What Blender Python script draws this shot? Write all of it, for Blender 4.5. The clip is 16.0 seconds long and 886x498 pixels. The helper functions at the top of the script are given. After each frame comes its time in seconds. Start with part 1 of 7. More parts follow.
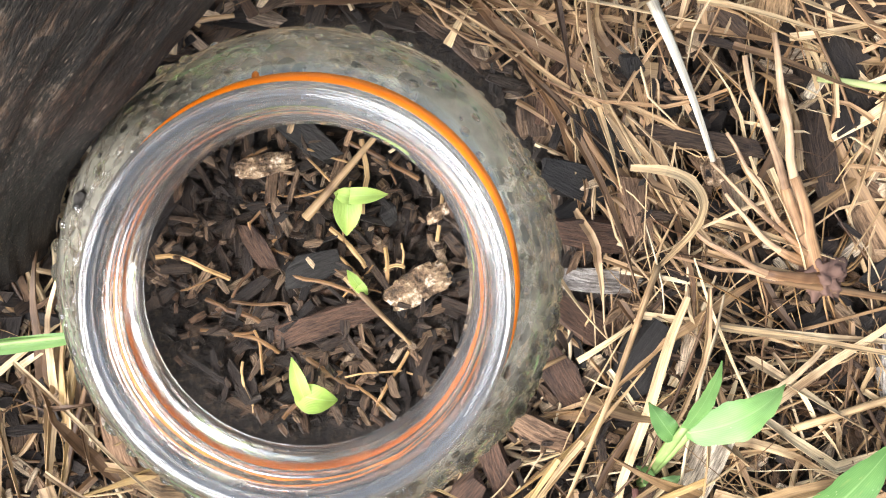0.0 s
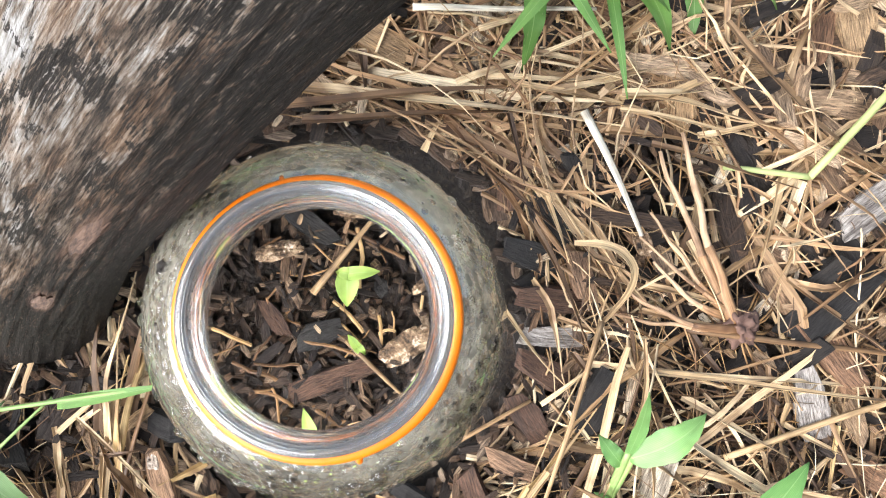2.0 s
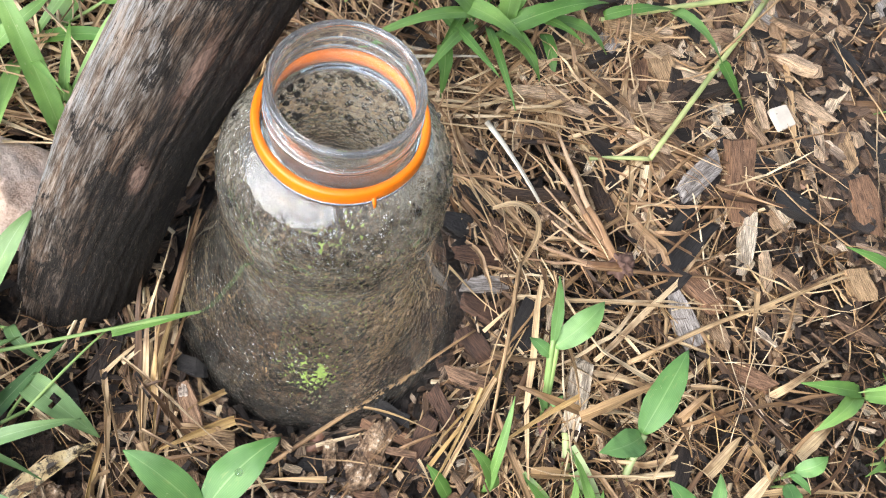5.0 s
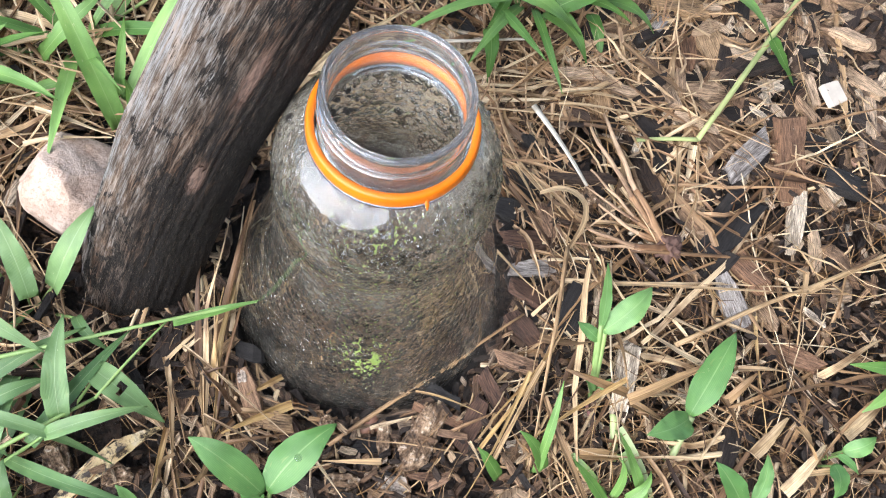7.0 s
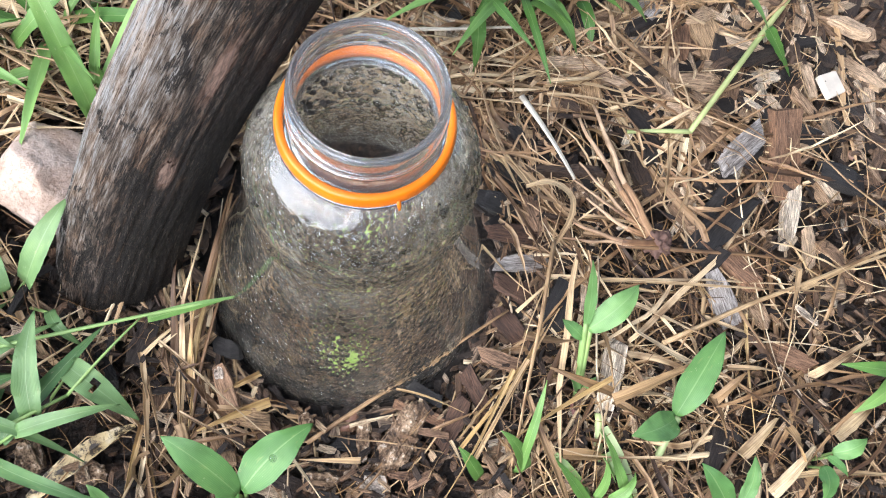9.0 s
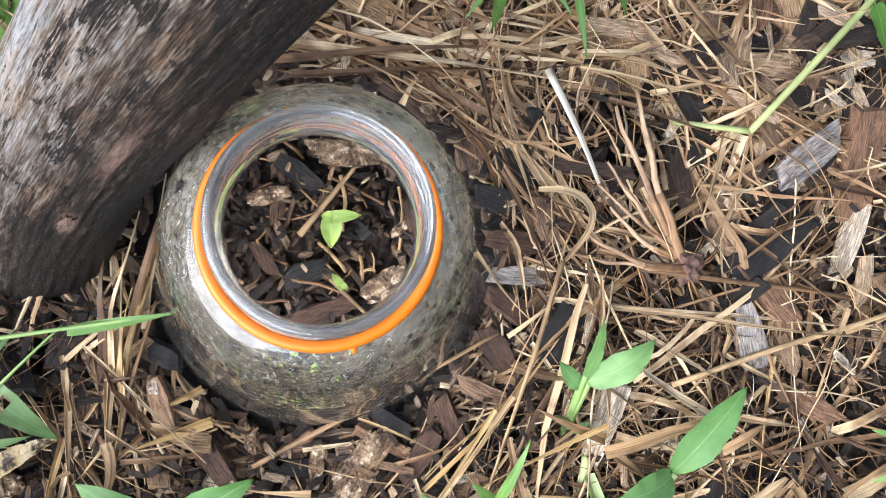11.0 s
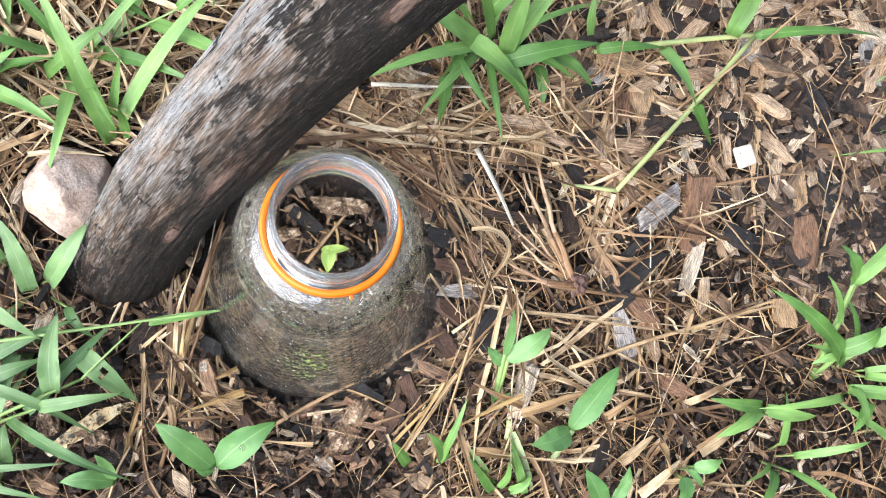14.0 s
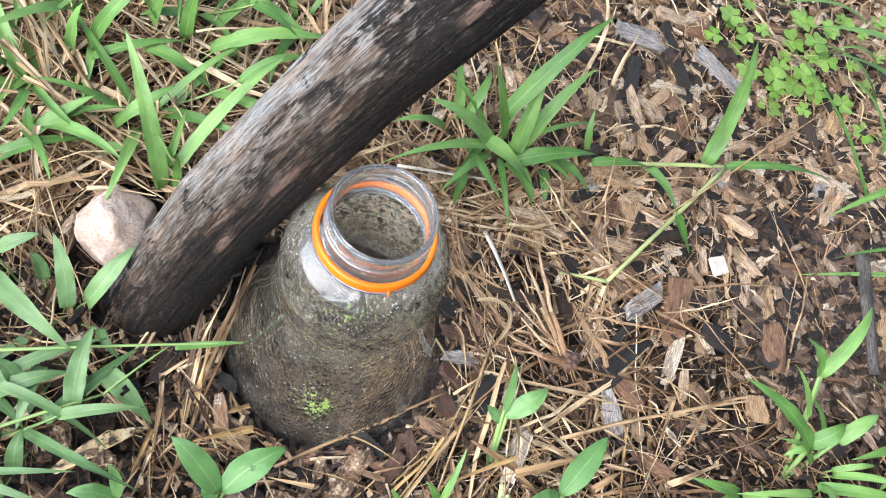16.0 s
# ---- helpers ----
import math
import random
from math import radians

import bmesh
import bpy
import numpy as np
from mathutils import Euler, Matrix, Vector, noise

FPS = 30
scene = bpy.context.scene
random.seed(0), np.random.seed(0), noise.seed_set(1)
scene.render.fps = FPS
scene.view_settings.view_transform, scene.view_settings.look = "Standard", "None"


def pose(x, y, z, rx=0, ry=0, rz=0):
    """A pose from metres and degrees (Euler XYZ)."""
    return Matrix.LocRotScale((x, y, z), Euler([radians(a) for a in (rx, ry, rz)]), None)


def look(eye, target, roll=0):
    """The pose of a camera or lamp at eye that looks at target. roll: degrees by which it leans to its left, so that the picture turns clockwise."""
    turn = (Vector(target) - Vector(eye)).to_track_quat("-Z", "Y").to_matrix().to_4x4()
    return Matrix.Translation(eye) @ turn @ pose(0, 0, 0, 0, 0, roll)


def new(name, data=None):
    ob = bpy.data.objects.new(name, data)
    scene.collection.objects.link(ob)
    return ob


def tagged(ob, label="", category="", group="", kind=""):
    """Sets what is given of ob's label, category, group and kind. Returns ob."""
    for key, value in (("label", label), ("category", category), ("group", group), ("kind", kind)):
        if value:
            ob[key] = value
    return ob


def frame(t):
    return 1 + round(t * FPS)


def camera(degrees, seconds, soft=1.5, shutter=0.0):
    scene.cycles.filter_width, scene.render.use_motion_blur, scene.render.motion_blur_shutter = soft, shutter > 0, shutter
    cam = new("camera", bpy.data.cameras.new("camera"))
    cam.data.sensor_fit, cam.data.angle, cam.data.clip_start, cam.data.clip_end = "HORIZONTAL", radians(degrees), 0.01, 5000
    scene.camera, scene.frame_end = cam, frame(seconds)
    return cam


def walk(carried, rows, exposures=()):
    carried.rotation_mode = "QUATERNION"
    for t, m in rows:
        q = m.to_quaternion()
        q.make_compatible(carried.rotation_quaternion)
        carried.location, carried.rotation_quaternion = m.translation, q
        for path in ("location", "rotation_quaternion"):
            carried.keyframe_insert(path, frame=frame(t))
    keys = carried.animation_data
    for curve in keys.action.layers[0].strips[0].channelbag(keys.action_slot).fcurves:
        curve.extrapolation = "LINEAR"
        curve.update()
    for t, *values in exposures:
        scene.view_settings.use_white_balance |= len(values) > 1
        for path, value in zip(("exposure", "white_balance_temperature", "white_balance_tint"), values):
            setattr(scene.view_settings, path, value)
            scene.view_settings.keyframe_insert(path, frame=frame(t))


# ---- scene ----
cam = camera(52.66, 16.0, 1.1)
PATH = [
    (0.0, -0.0051, 0.0293, 0.2506, -3.44, -5.87, 0.1),
    (0.5, -0.0083, 0.0337, 0.2541, -3.02, -6.14, -0.08),
    (1.0, -0.0092, 0.0347, 0.2563, -2.26, -6.38, -0.23),
    (1.5, -0.0098, 0.027, 0.2634, -0.36, -6.58, -0.55),
    (2.0, -0.0041, 0.0211, 0.3092, 3.02, -5.73, -1.78),
    (2.5, -0.0132, -0.0315, 0.3308, 12.95, -8.41, -3.16),
    (3.0, -0.037, -0.1107, 0.3242, 24.12, -9.23, -6.23),
    (3.5, -0.0421, -0.1325, 0.3678, 25.99, -10.37, -9.83),
    (4.0, -0.0462, -0.1332, 0.3783, 25.13, -10.89, -8.63),
    (6.5, -0.0465, -0.1178, 0.3847, 20.42, -8.31, -8.71),
    (7.0, -0.0498, -0.1163, 0.3895, 19.82, -7.78, -8.24),
    (7.5, -0.0495, -0.1163, 0.388, 19.47, -7.76, -8.28),
    (8.0, -0.047, -0.1154, 0.3863, 19.49, -7.75, -8.48),
    (8.5, -0.0425, -0.1133, 0.3863, 18.98, -7.98, -8.34),
    (9.0, -0.0373, -0.1079, 0.3846, 18.37, -7.54, -7.74),
    (9.5, -0.0232, -0.0802, 0.3792, 15.14, -7.41, -4.89),
    (10.0, -0.0111, -0.0211, 0.3605, 8.57, -7.34, -3.4),
    (12.5, -0.0183, 0.0117, 0.3321, 0.21, -8.65, -0.34),
    (13.0, -0.0231, 0.0034, 0.3518, 2.26, -8.47, -1.28),
    (13.5, -0.0162, -0.02, 0.4079, 5.62, -9.61, -2.91),
    (14.0, -0.029, -0.0499, 0.4846, 9.36, -9.67, -2.46),
    (14.5, -0.0303, -0.0576, 0.5547, 11.88, -9.4, -0.92),
    (15.0, -0.0291, -0.0758, 0.5628, 14.4, -10.44, 0.88),
    (15.5, -0.0329, -0.1191, 0.5526, 18.51, -11.81, 1.47),
    (16.0, -0.0693, -0.1563, 0.4947, 23.95, -14.16, 0.8),
]
walk(cam, [(t, pose(x, y, z, rx, ry, rz)) for t, x, y, z, rx, ry, rz in PATH], [(0.0, 1.33, 7250, 10), (1.2, 1.33, 7400, 10), (2.5, 1.27, 6850, 9), (3.2, 0.89, 7180, 10), (4.2, 0.89, 7100, 10), (6.4, 0.87, 6680, 11), (10.0, 0.88, 6520, 11), (12.5, 0.92, 6620, 10), (14.0, 1.04, 6600, 10), (15.0, 0.89, 6750, 10), (16.0, 0.9, 6500, 10)])

# ---- light: bright overcast sky with a wide, weak sun ----
world = bpy.data.worlds.new("overcast_sky")
scene.world = world
world.use_nodes = True
wn = world.node_tree
wn.nodes.clear()
sky = wn.nodes.new("ShaderNodeTexSky")
sky.sky_type, sky.sun_disc = "NISHITA", False
sky.sun_elevation, sky.sun_rotation = radians(40), radians(242)
sky.dust_density, sky.air_density, sky.ozone_density = 1.5, 1.0, 1.0
sky_bg = wn.nodes.new("ShaderNodeBackground")
sky_bg.inputs["Strength"].default_value = 0.14
sky_out = wn.nodes.new("ShaderNodeOutputWorld")
wn.links.new(sky.outputs["Color"], sky_bg.inputs["Color"])
wn.links.new(sky_bg.outputs["Background"], sky_out.inputs["Surface"])
sun_data = bpy.data.lights.new("sun", "SUN")
sun_data.energy, sun_data.angle, sun_data.color = 4.35, radians(82), (0.91, 0.955, 1.075)
sun = new("sun", sun_data)
sun.matrix_world = look((-0.883, -0.469, 0.78), (0, 0, 0))


# ---- materials ----
def material(name):
    m = bpy.data.materials.new(name)
    m.use_nodes = True
    return m, m.node_tree.nodes, m.node_tree.links, m.node_tree.nodes["Principled BSDF"]


def ramp(nodes, stops):
    r = nodes.new("ShaderNodeValToRGB")
    while len(r.color_ramp.elements) < len(stops):
        r.color_ramp.elements.new(0.5)
    for e, (at, c) in zip(r.color_ramp.elements, stops):
        e.position, e.color = at, (*c, 1)
    return r


def noise_tex(nodes, links, vec, scale, detail=4, rough=0.6, dist=0.0):
    n = nodes.new("ShaderNodeTexNoise")
    n.inputs["Scale"].default_value, n.inputs["Detail"].default_value = scale, detail
    n.inputs["Roughness"].default_value, n.inputs["Distortion"].default_value = rough, dist
    if vec:
        links.new(vec, n.inputs["Vector"])
    return n


def bump(nodes, links, height, bsdf, strength=0.5, distance=0.001, under=None):
    b = nodes.new("ShaderNodeBump")
    b.inputs["Strength"].default_value, b.inputs["Distance"].default_value = strength, distance
    links.new(height, b.inputs["Height"])
    if under:
        links.new(under, b.inputs["Normal"])
    if bsdf:
        links.new(b.outputs["Normal"], bsdf.inputs["Normal"])
    return b


def mix_col(nodes, links, fac, a, b, mode="MIX"):
    m = nodes.new("ShaderNodeMix")
    m.data_type, m.blend_type = "RGBA", mode
    for value, socket in ((fac, m.inputs[0]), (a, m.inputs[6]), (b, m.inputs[7])):
        if isinstance(value, (int, float)):
            socket.default_value = value
        elif isinstance(value, tuple):
            socket.default_value = (*value, 1)
        else:
            links.new(value, socket)
    return m.outputs[2]


def grain_vector(nodes, links, across, along, shift):
    """The UV in metres, stretched along the grain and shifted by a random value."""
    uv = nodes.new("ShaderNodeUVMap")
    mp = nodes.new("ShaderNodeMapping")
    mp.inputs["Scale"].default_value = (across, along, 1)
    links.new(uv.outputs["UV"], mp.inputs["Vector"])
    add = nodes.new("ShaderNodeVectorMath")
    add.operation = "MULTIPLY_ADD"
    links.new(shift, add.inputs[0])
    add.inputs[1].default_value = (37.0, 53.0, 71.0)
    links.new(mp.outputs["Vector"], add.inputs[2])
    return add.outputs["Vector"]


def random_socket(nodes, per_object):
    if per_object:
        return nodes.new("ShaderNodeObjectInfo").outputs["Random"]
    return nodes.new("ShaderNodeNewGeometry").outputs["Random Per Island"]


def wood_chip_material(name, stops, per_object, rough=0.75):
    m, n, l, b = material(name)
    rnd = random_socket(n, per_object)
    base = ramp(n, [(at, (c[0] * 1.03, c[1], c[2] * 0.92)) for at, c in stops])
    l.new(rnd, base.inputs["Fac"])
    vec = grain_vector(n, l, 1900, 170, rnd)
    fine = noise_tex(n, l, vec, 1.0, 5, 0.75, 0.0)
    streak = ramp(n, [(0.35, (0.2, 0.17, 0.15)), (0.45, (0.66, 0.62, 0.58)), (0.54, (1.02, 1.0, 0.97)), (0.66, (1.6, 1.56, 1.5))])
    l.new(fine.outputs["Fac"], streak.inputs["Fac"])
    col = mix_col(n, l, 1.0, base.outputs["Color"], streak.outputs["Color"], "MULTIPLY")
    vec2 = grain_vector(n, l, 170, 45, rnd)
    stain = noise_tex(n, l, vec2, 1.0, 4, 0.65)
    dark = ramp(n, [(0.36, (0.1, 0.08, 0.07)), (0.5, (1, 1, 1))])
    l.new(stain.outputs["Fac"], dark.inputs["Fac"])
    col = mix_col(n, l, 0.6, col, dark.outputs["Color"], "MULTIPLY")
    l.new(col, b.inputs["Base Color"])
    b.inputs["Roughness"].default_value = rough
    bump(n, l, fine.outputs["Fac"], b, 1.0, 0.0016)
    return m


MULCH = [(0.0, (0.018, 0.015, 0.013)), (0.26, (0.04, 0.029, 0.024)), (0.4, (0.1, 0.063, 0.043)),
         (0.52, (0.22, 0.137, 0.086)), (0.65, (0.43, 0.285, 0.18)), (0.82, (0.62, 0.47, 0.335)), (1.0, (0.84, 0.75, 0.63))]
DARK = [(0.0, (0.014, 0.01, 0.008)), (0.4, (0.04, 0.025, 0.018)), (0.72, (0.1, 0.058, 0.037)), (0.92, (0.21, 0.13, 0.085)), (1.0, (0.33, 0.22, 0.15))]
chip_mat = wood_chip_material("mulch_wood", MULCH, False)
chip_one_mat = wood_chip_material("mulch_wood_piece", MULCH, True)
heap_mat = wood_chip_material("brown_mulch_piece", [(0.0, (0.025, 0.019, 0.016)), (0.28, (0.06, 0.041, 0.031)), (0.45, (0.2, 0.122, 0.078)), (0.7, (0.5, 0.345, 0.225)), (1.0, (0.74, 0.59, 0.45))], True)
crumb_mat = wood_chip_material("dark_mulch", DARK, False, 0.42)
litter_mat = wood_chip_material("damp_brown_litter", [(0.0, (0.016, 0.01, 0.008)), (0.45, (0.042, 0.026, 0.018)), (0.75, (0.11, 0.068, 0.043)), (0.92, (0.24, 0.16, 0.105)), (1.0, (0.4, 0.31, 0.23))], False, 0.6)


flake_mat = wood_chip_material("brown_flakes", [(0.0, (0.02, 0.014, 0.011)), (0.45, (0.065, 0.04, 0.026)), (0.7, (0.17, 0.1, 0.058)), (0.88, (0.36, 0.24, 0.145)), (1.0, (0.68, 0.55, 0.4))], False)
foot_mat = wood_chip_material("wet_mulch_chips", [(0.0, (0.02, 0.015, 0.013)), (0.35, (0.05, 0.036, 0.029)), (0.6, (0.14, 0.088, 0.06)), (0.8, (0.27, 0.185, 0.13)), (1.0, (0.48, 0.38, 0.3))], False, 0.5)


def plain_chip(name, tone):
    return wood_chip_material(name, [(0.0, tuple(c * 0.9 for c in tone)), (1.0, tuple(min(1, c * 1.1) for c in tone))], True)


grey_wood = plain_chip("silver_grey_wood", (0.4, 0.38, 0.38))
red_wood = plain_chip("red_brown_wood", (0.29, 0.165, 0.1))
coal_grey_wood = plain_chip("charred_grey_wood", (0.13, 0.12, 0.115))
tan_wood = plain_chip("tan_wood", (0.5, 0.34, 0.2))
soft_wood = plain_chip("soft_rotten_tan_wood", (0.32, 0.2, 0.13))
rot_wood = plain_chip("rotten_brown_wood", (0.11, 0.06, 0.04))
black_wood = plain_chip("charred_wood", (0.026, 0.024, 0.024))


def soil_material():
    m, n, l, b = material("damp_soil")
    co = n.new("ShaderNodeTexCoord")
    big = noise_tex(n, l, co.outputs["Object"], 28, 5, 0.6)
    fine = noise_tex(n, l, co.outputs["Object"], 420, 6, 0.7)
    tone = ramp(n, [(0.38, (0.008, 0.006, 0.005)), (0.5, (0.026, 0.018, 0.013)), (0.62, (0.085, 0.056, 0.038))])
    both = n.new("ShaderNodeMath")
    both.operation = "MULTIPLY_ADD"
    l.new(fine.outputs["Fac"], both.inputs[0])
    both.inputs[1].default_value = 0.6
    half = n.new("ShaderNodeMath")
    half.operation = "MULTIPLY"
    l.new(big.outputs["Fac"], half.inputs[0])
    half.inputs[1].default_value = 0.42
    l.new(half.outputs[0], both.inputs[2])
    l.new(both.outputs[0], tone.inputs["Fac"])
    l.new(tone.outputs["Color"], b.inputs["Base Color"])
    b.inputs["Roughness"].default_value = 0.62
    bump(n, l, both.outputs[0], b, 1.0, 0.012)
    return m


soil_mat = soil_material()


def rot_lump_material(name, stops, flecks):
    m, n, l, b = material(name)
    co = n.new("ShaderNodeTexCoord")
    big = noise_tex(n, l, co.outputs["Object"], 150, 5, 0.65)
    fine = noise_tex(n, l, co.outputs["Object"], 700, 5, 0.7)
    fleck = noise_tex(n, l, co.outputs["Object"], 330, 4, 0.7)
    tone = ramp(n, stops)
    l.new(big.outputs["Fac"], tone.inputs["Fac"])
    grit = ramp(n, [(0.36, (0.3, 0.28, 0.26)), (0.56, (1.1, 1.1, 1.1))])
    l.new(fine.outputs["Fac"], grit.inputs["Fac"])
    col = mix_col(n, l, 1.0, tone.outputs["Color"], grit.outputs["Color"], "MULTIPLY")
    white = ramp(n, [(0.57, (0, 0, 0)), (0.66, (0.75, 0.75, 0.75))])
    l.new(fleck.outputs["Fac"], white.inputs["Fac"])
    col = mix_col(n, l, white.outputs["Color"], col, flecks)
    l.new(col, b.inputs["Base Color"])
    b.inputs["Roughness"].default_value = 0.8
    b1 = bump(n, l, big.outputs["Fac"], None, 1.0, 0.003)
    bump(n, l, fine.outputs["Fac"], b, 1.0, 0.0012, b1.outputs["Normal"])
    return m


rot_lump_mat = rot_lump_material("rotten_wood_lump", [(0.36, (0.06, 0.036, 0.02)), (0.48, (0.22, 0.135, 0.075)), (0.64, (0.48, 0.33, 0.2))], (0.8, 0.68, 0.53))
pale_lump_mat = rot_lump_material("pale_crumbly_lump", [(0.34, (0.2, 0.15, 0.115)), (0.5, (0.46, 0.38, 0.3)), (0.66, (0.62, 0.54, 0.44))], (0.72, 0.66, 0.56))


def mottled_material():
    """A dying grass blade: straw yellow with black mould and bleached spots."""
    m, n, l, b = material("mottled_dry_blade")
    co = n.new("ShaderNodeTexCoord")
    soft = noise_tex(n, l, co.outputs["Object"], 110, 4, 0.6)
    base = ramp(n, [(0.35, (0.3, 0.2, 0.085)), (0.55, (0.52, 0.4, 0.2)), (0.7, (0.66, 0.58, 0.42))])
    l.new(soft.outputs["Fac"], base.inputs["Fac"])
    mould = noise_tex(n, l, co.outputs["Object"], 230, 6, 0.7)
    dark = ramp(n, [(0.44, (0.06, 0.05, 0.042)), (0.54, (1, 1, 1))])
    l.new(mould.outputs["Fac"], dark.inputs["Fac"])
    col = mix_col(n, l, 1.0, base.outputs["Color"], dark.outputs["Color"], "MULTIPLY")
    l.new(col, b.inputs["Base Color"])
    b.inputs["Roughness"].default_value = 0.55
    bump(n, l, mould.outputs["Fac"], b, 0.5, 0.0006)
    return m


mottled_mat = mottled_material()


def straw_material(name, stops, per_object=False):
    m, n, l, b = material(name)
    rnd = random_socket(n, per_object)
    base = ramp(n, [(at, (c[0] * 1.04, c[1], c[2] * 0.88)) for at, c in stops])
    l.new(rnd, base.inputs["Fac"])
    vec = grain_vector(n, l, 2500, 60, rnd)
    fine = noise_tex(n, l, vec, 1.0, 4, 0.6)
    streak = ramp(n, [(0.3, (0.5, 0.46, 0.42)), (0.7, (1.2, 1.18, 1.12))])
    l.new(fine.outputs["Fac"], streak.inputs["Fac"])
    col = mix_col(n, l, 1.0, base.outputs["Color"], streak.outputs["Color"], "MULTIPLY")
    vec2 = grain_vector(n, l, 60, 45, rnd)
    spot = noise_tex(n, l, vec2, 1.0, 3, 0.6)
    dirt = ramp(n, [(0.34, (0.3, 0.23, 0.18)), (0.52, (1, 1, 1))])
    l.new(spot.outputs["Fac"], dirt.inputs["Fac"])
    col = mix_col(n, l, 0.9, col, dirt.outputs["Color"], "MULTIPLY")
    l.new(col, b.inputs["Base Color"])
    b.inputs["Roughness"].default_value = 0.6
    bump(n, l, fine.outputs["Fac"], b, 0.4, 0.0004)
    return m


STRAW = [(0.0, (0.075, 0.042, 0.024)), (0.2, (0.18, 0.105, 0.057)), (0.43, (0.36, 0.235, 0.135)), (0.68, (0.56, 0.415, 0.262)), (0.87, (0.7, 0.57, 0.41)), (1.0, (0.8, 0.7, 0.55))]
straw_mat = straw_material("dry_straw", STRAW)
straw_one_mat = straw_material("dry_straw_stem", STRAW, True)
pale_straw_mat = straw_material("pale_dry_straw", [(0.0, (0.36, 0.22, 0.12)), (0.4, (0.62, 0.46, 0.29)), (1.0, (0.82, 0.7, 0.52))])
russet_straw_mat = straw_material("russet_dry_straw", [(0.0, (0.28, 0.16, 0.09)), (0.5, (0.5, 0.335, 0.205)), (1.0, (0.74, 0.58, 0.41))])
pale_one_mat = straw_material("pale_straw_stem", [(0.0, (0.46, 0.33, 0.2)), (1.0, (0.74, 0.61, 0.44))], True)
gold_one_mat = straw_material("golden_straw_stem", [(0.0, (0.42, 0.29, 0.13)), (1.0, (0.66, 0.49, 0.27))], True)
faded_mat = straw_material("faded_grass_blade", [(0.0, (0.42, 0.32, 0.2)), (1.0, (0.64, 0.53, 0.38))], True)
shrivel_mat = straw_material("shrivelled_brown_blade", [(0.0, (0.2, 0.125, 0.062)), (1.0, (0.44, 0.3, 0.165))], True)
purple_stem_mat = straw_material("purplish_stem", [(0.0, (0.24, 0.11, 0.12)), (1.0, (0.34, 0.17, 0.17))], True)
brown_straw_mat = straw_material("brown_damp_straw", [(0.0, (0.24, 0.16, 0.09)), (1.0, (0.32, 0.22, 0.13))], True)
root_mat = straw_material("fine_rootlets", [(0.0, (0.1, 0.05, 0.022)), (0.5, (0.3, 0.17, 0.075)), (0.8, (0.52, 0.34, 0.17)), (1.0, (0.68, 0.5, 0.3))])
stalk_mat = straw_material("pinkish_tan_stalk", [(0.0, (0.42, 0.28, 0.19)), (1.0, (0.66, 0.49, 0.36))], True)
white_stem_mat = straw_material("bleached_stem", [(0.0, (0.72, 0.7, 0.66)), (1.0, (0.8, 0.78, 0.74))], True)
rust_stem_mat = straw_material("red_brown_stem", [(0.0, (0.32, 0.19, 0.11)), (1.0, (0.4, 0.24, 0.14))], True)


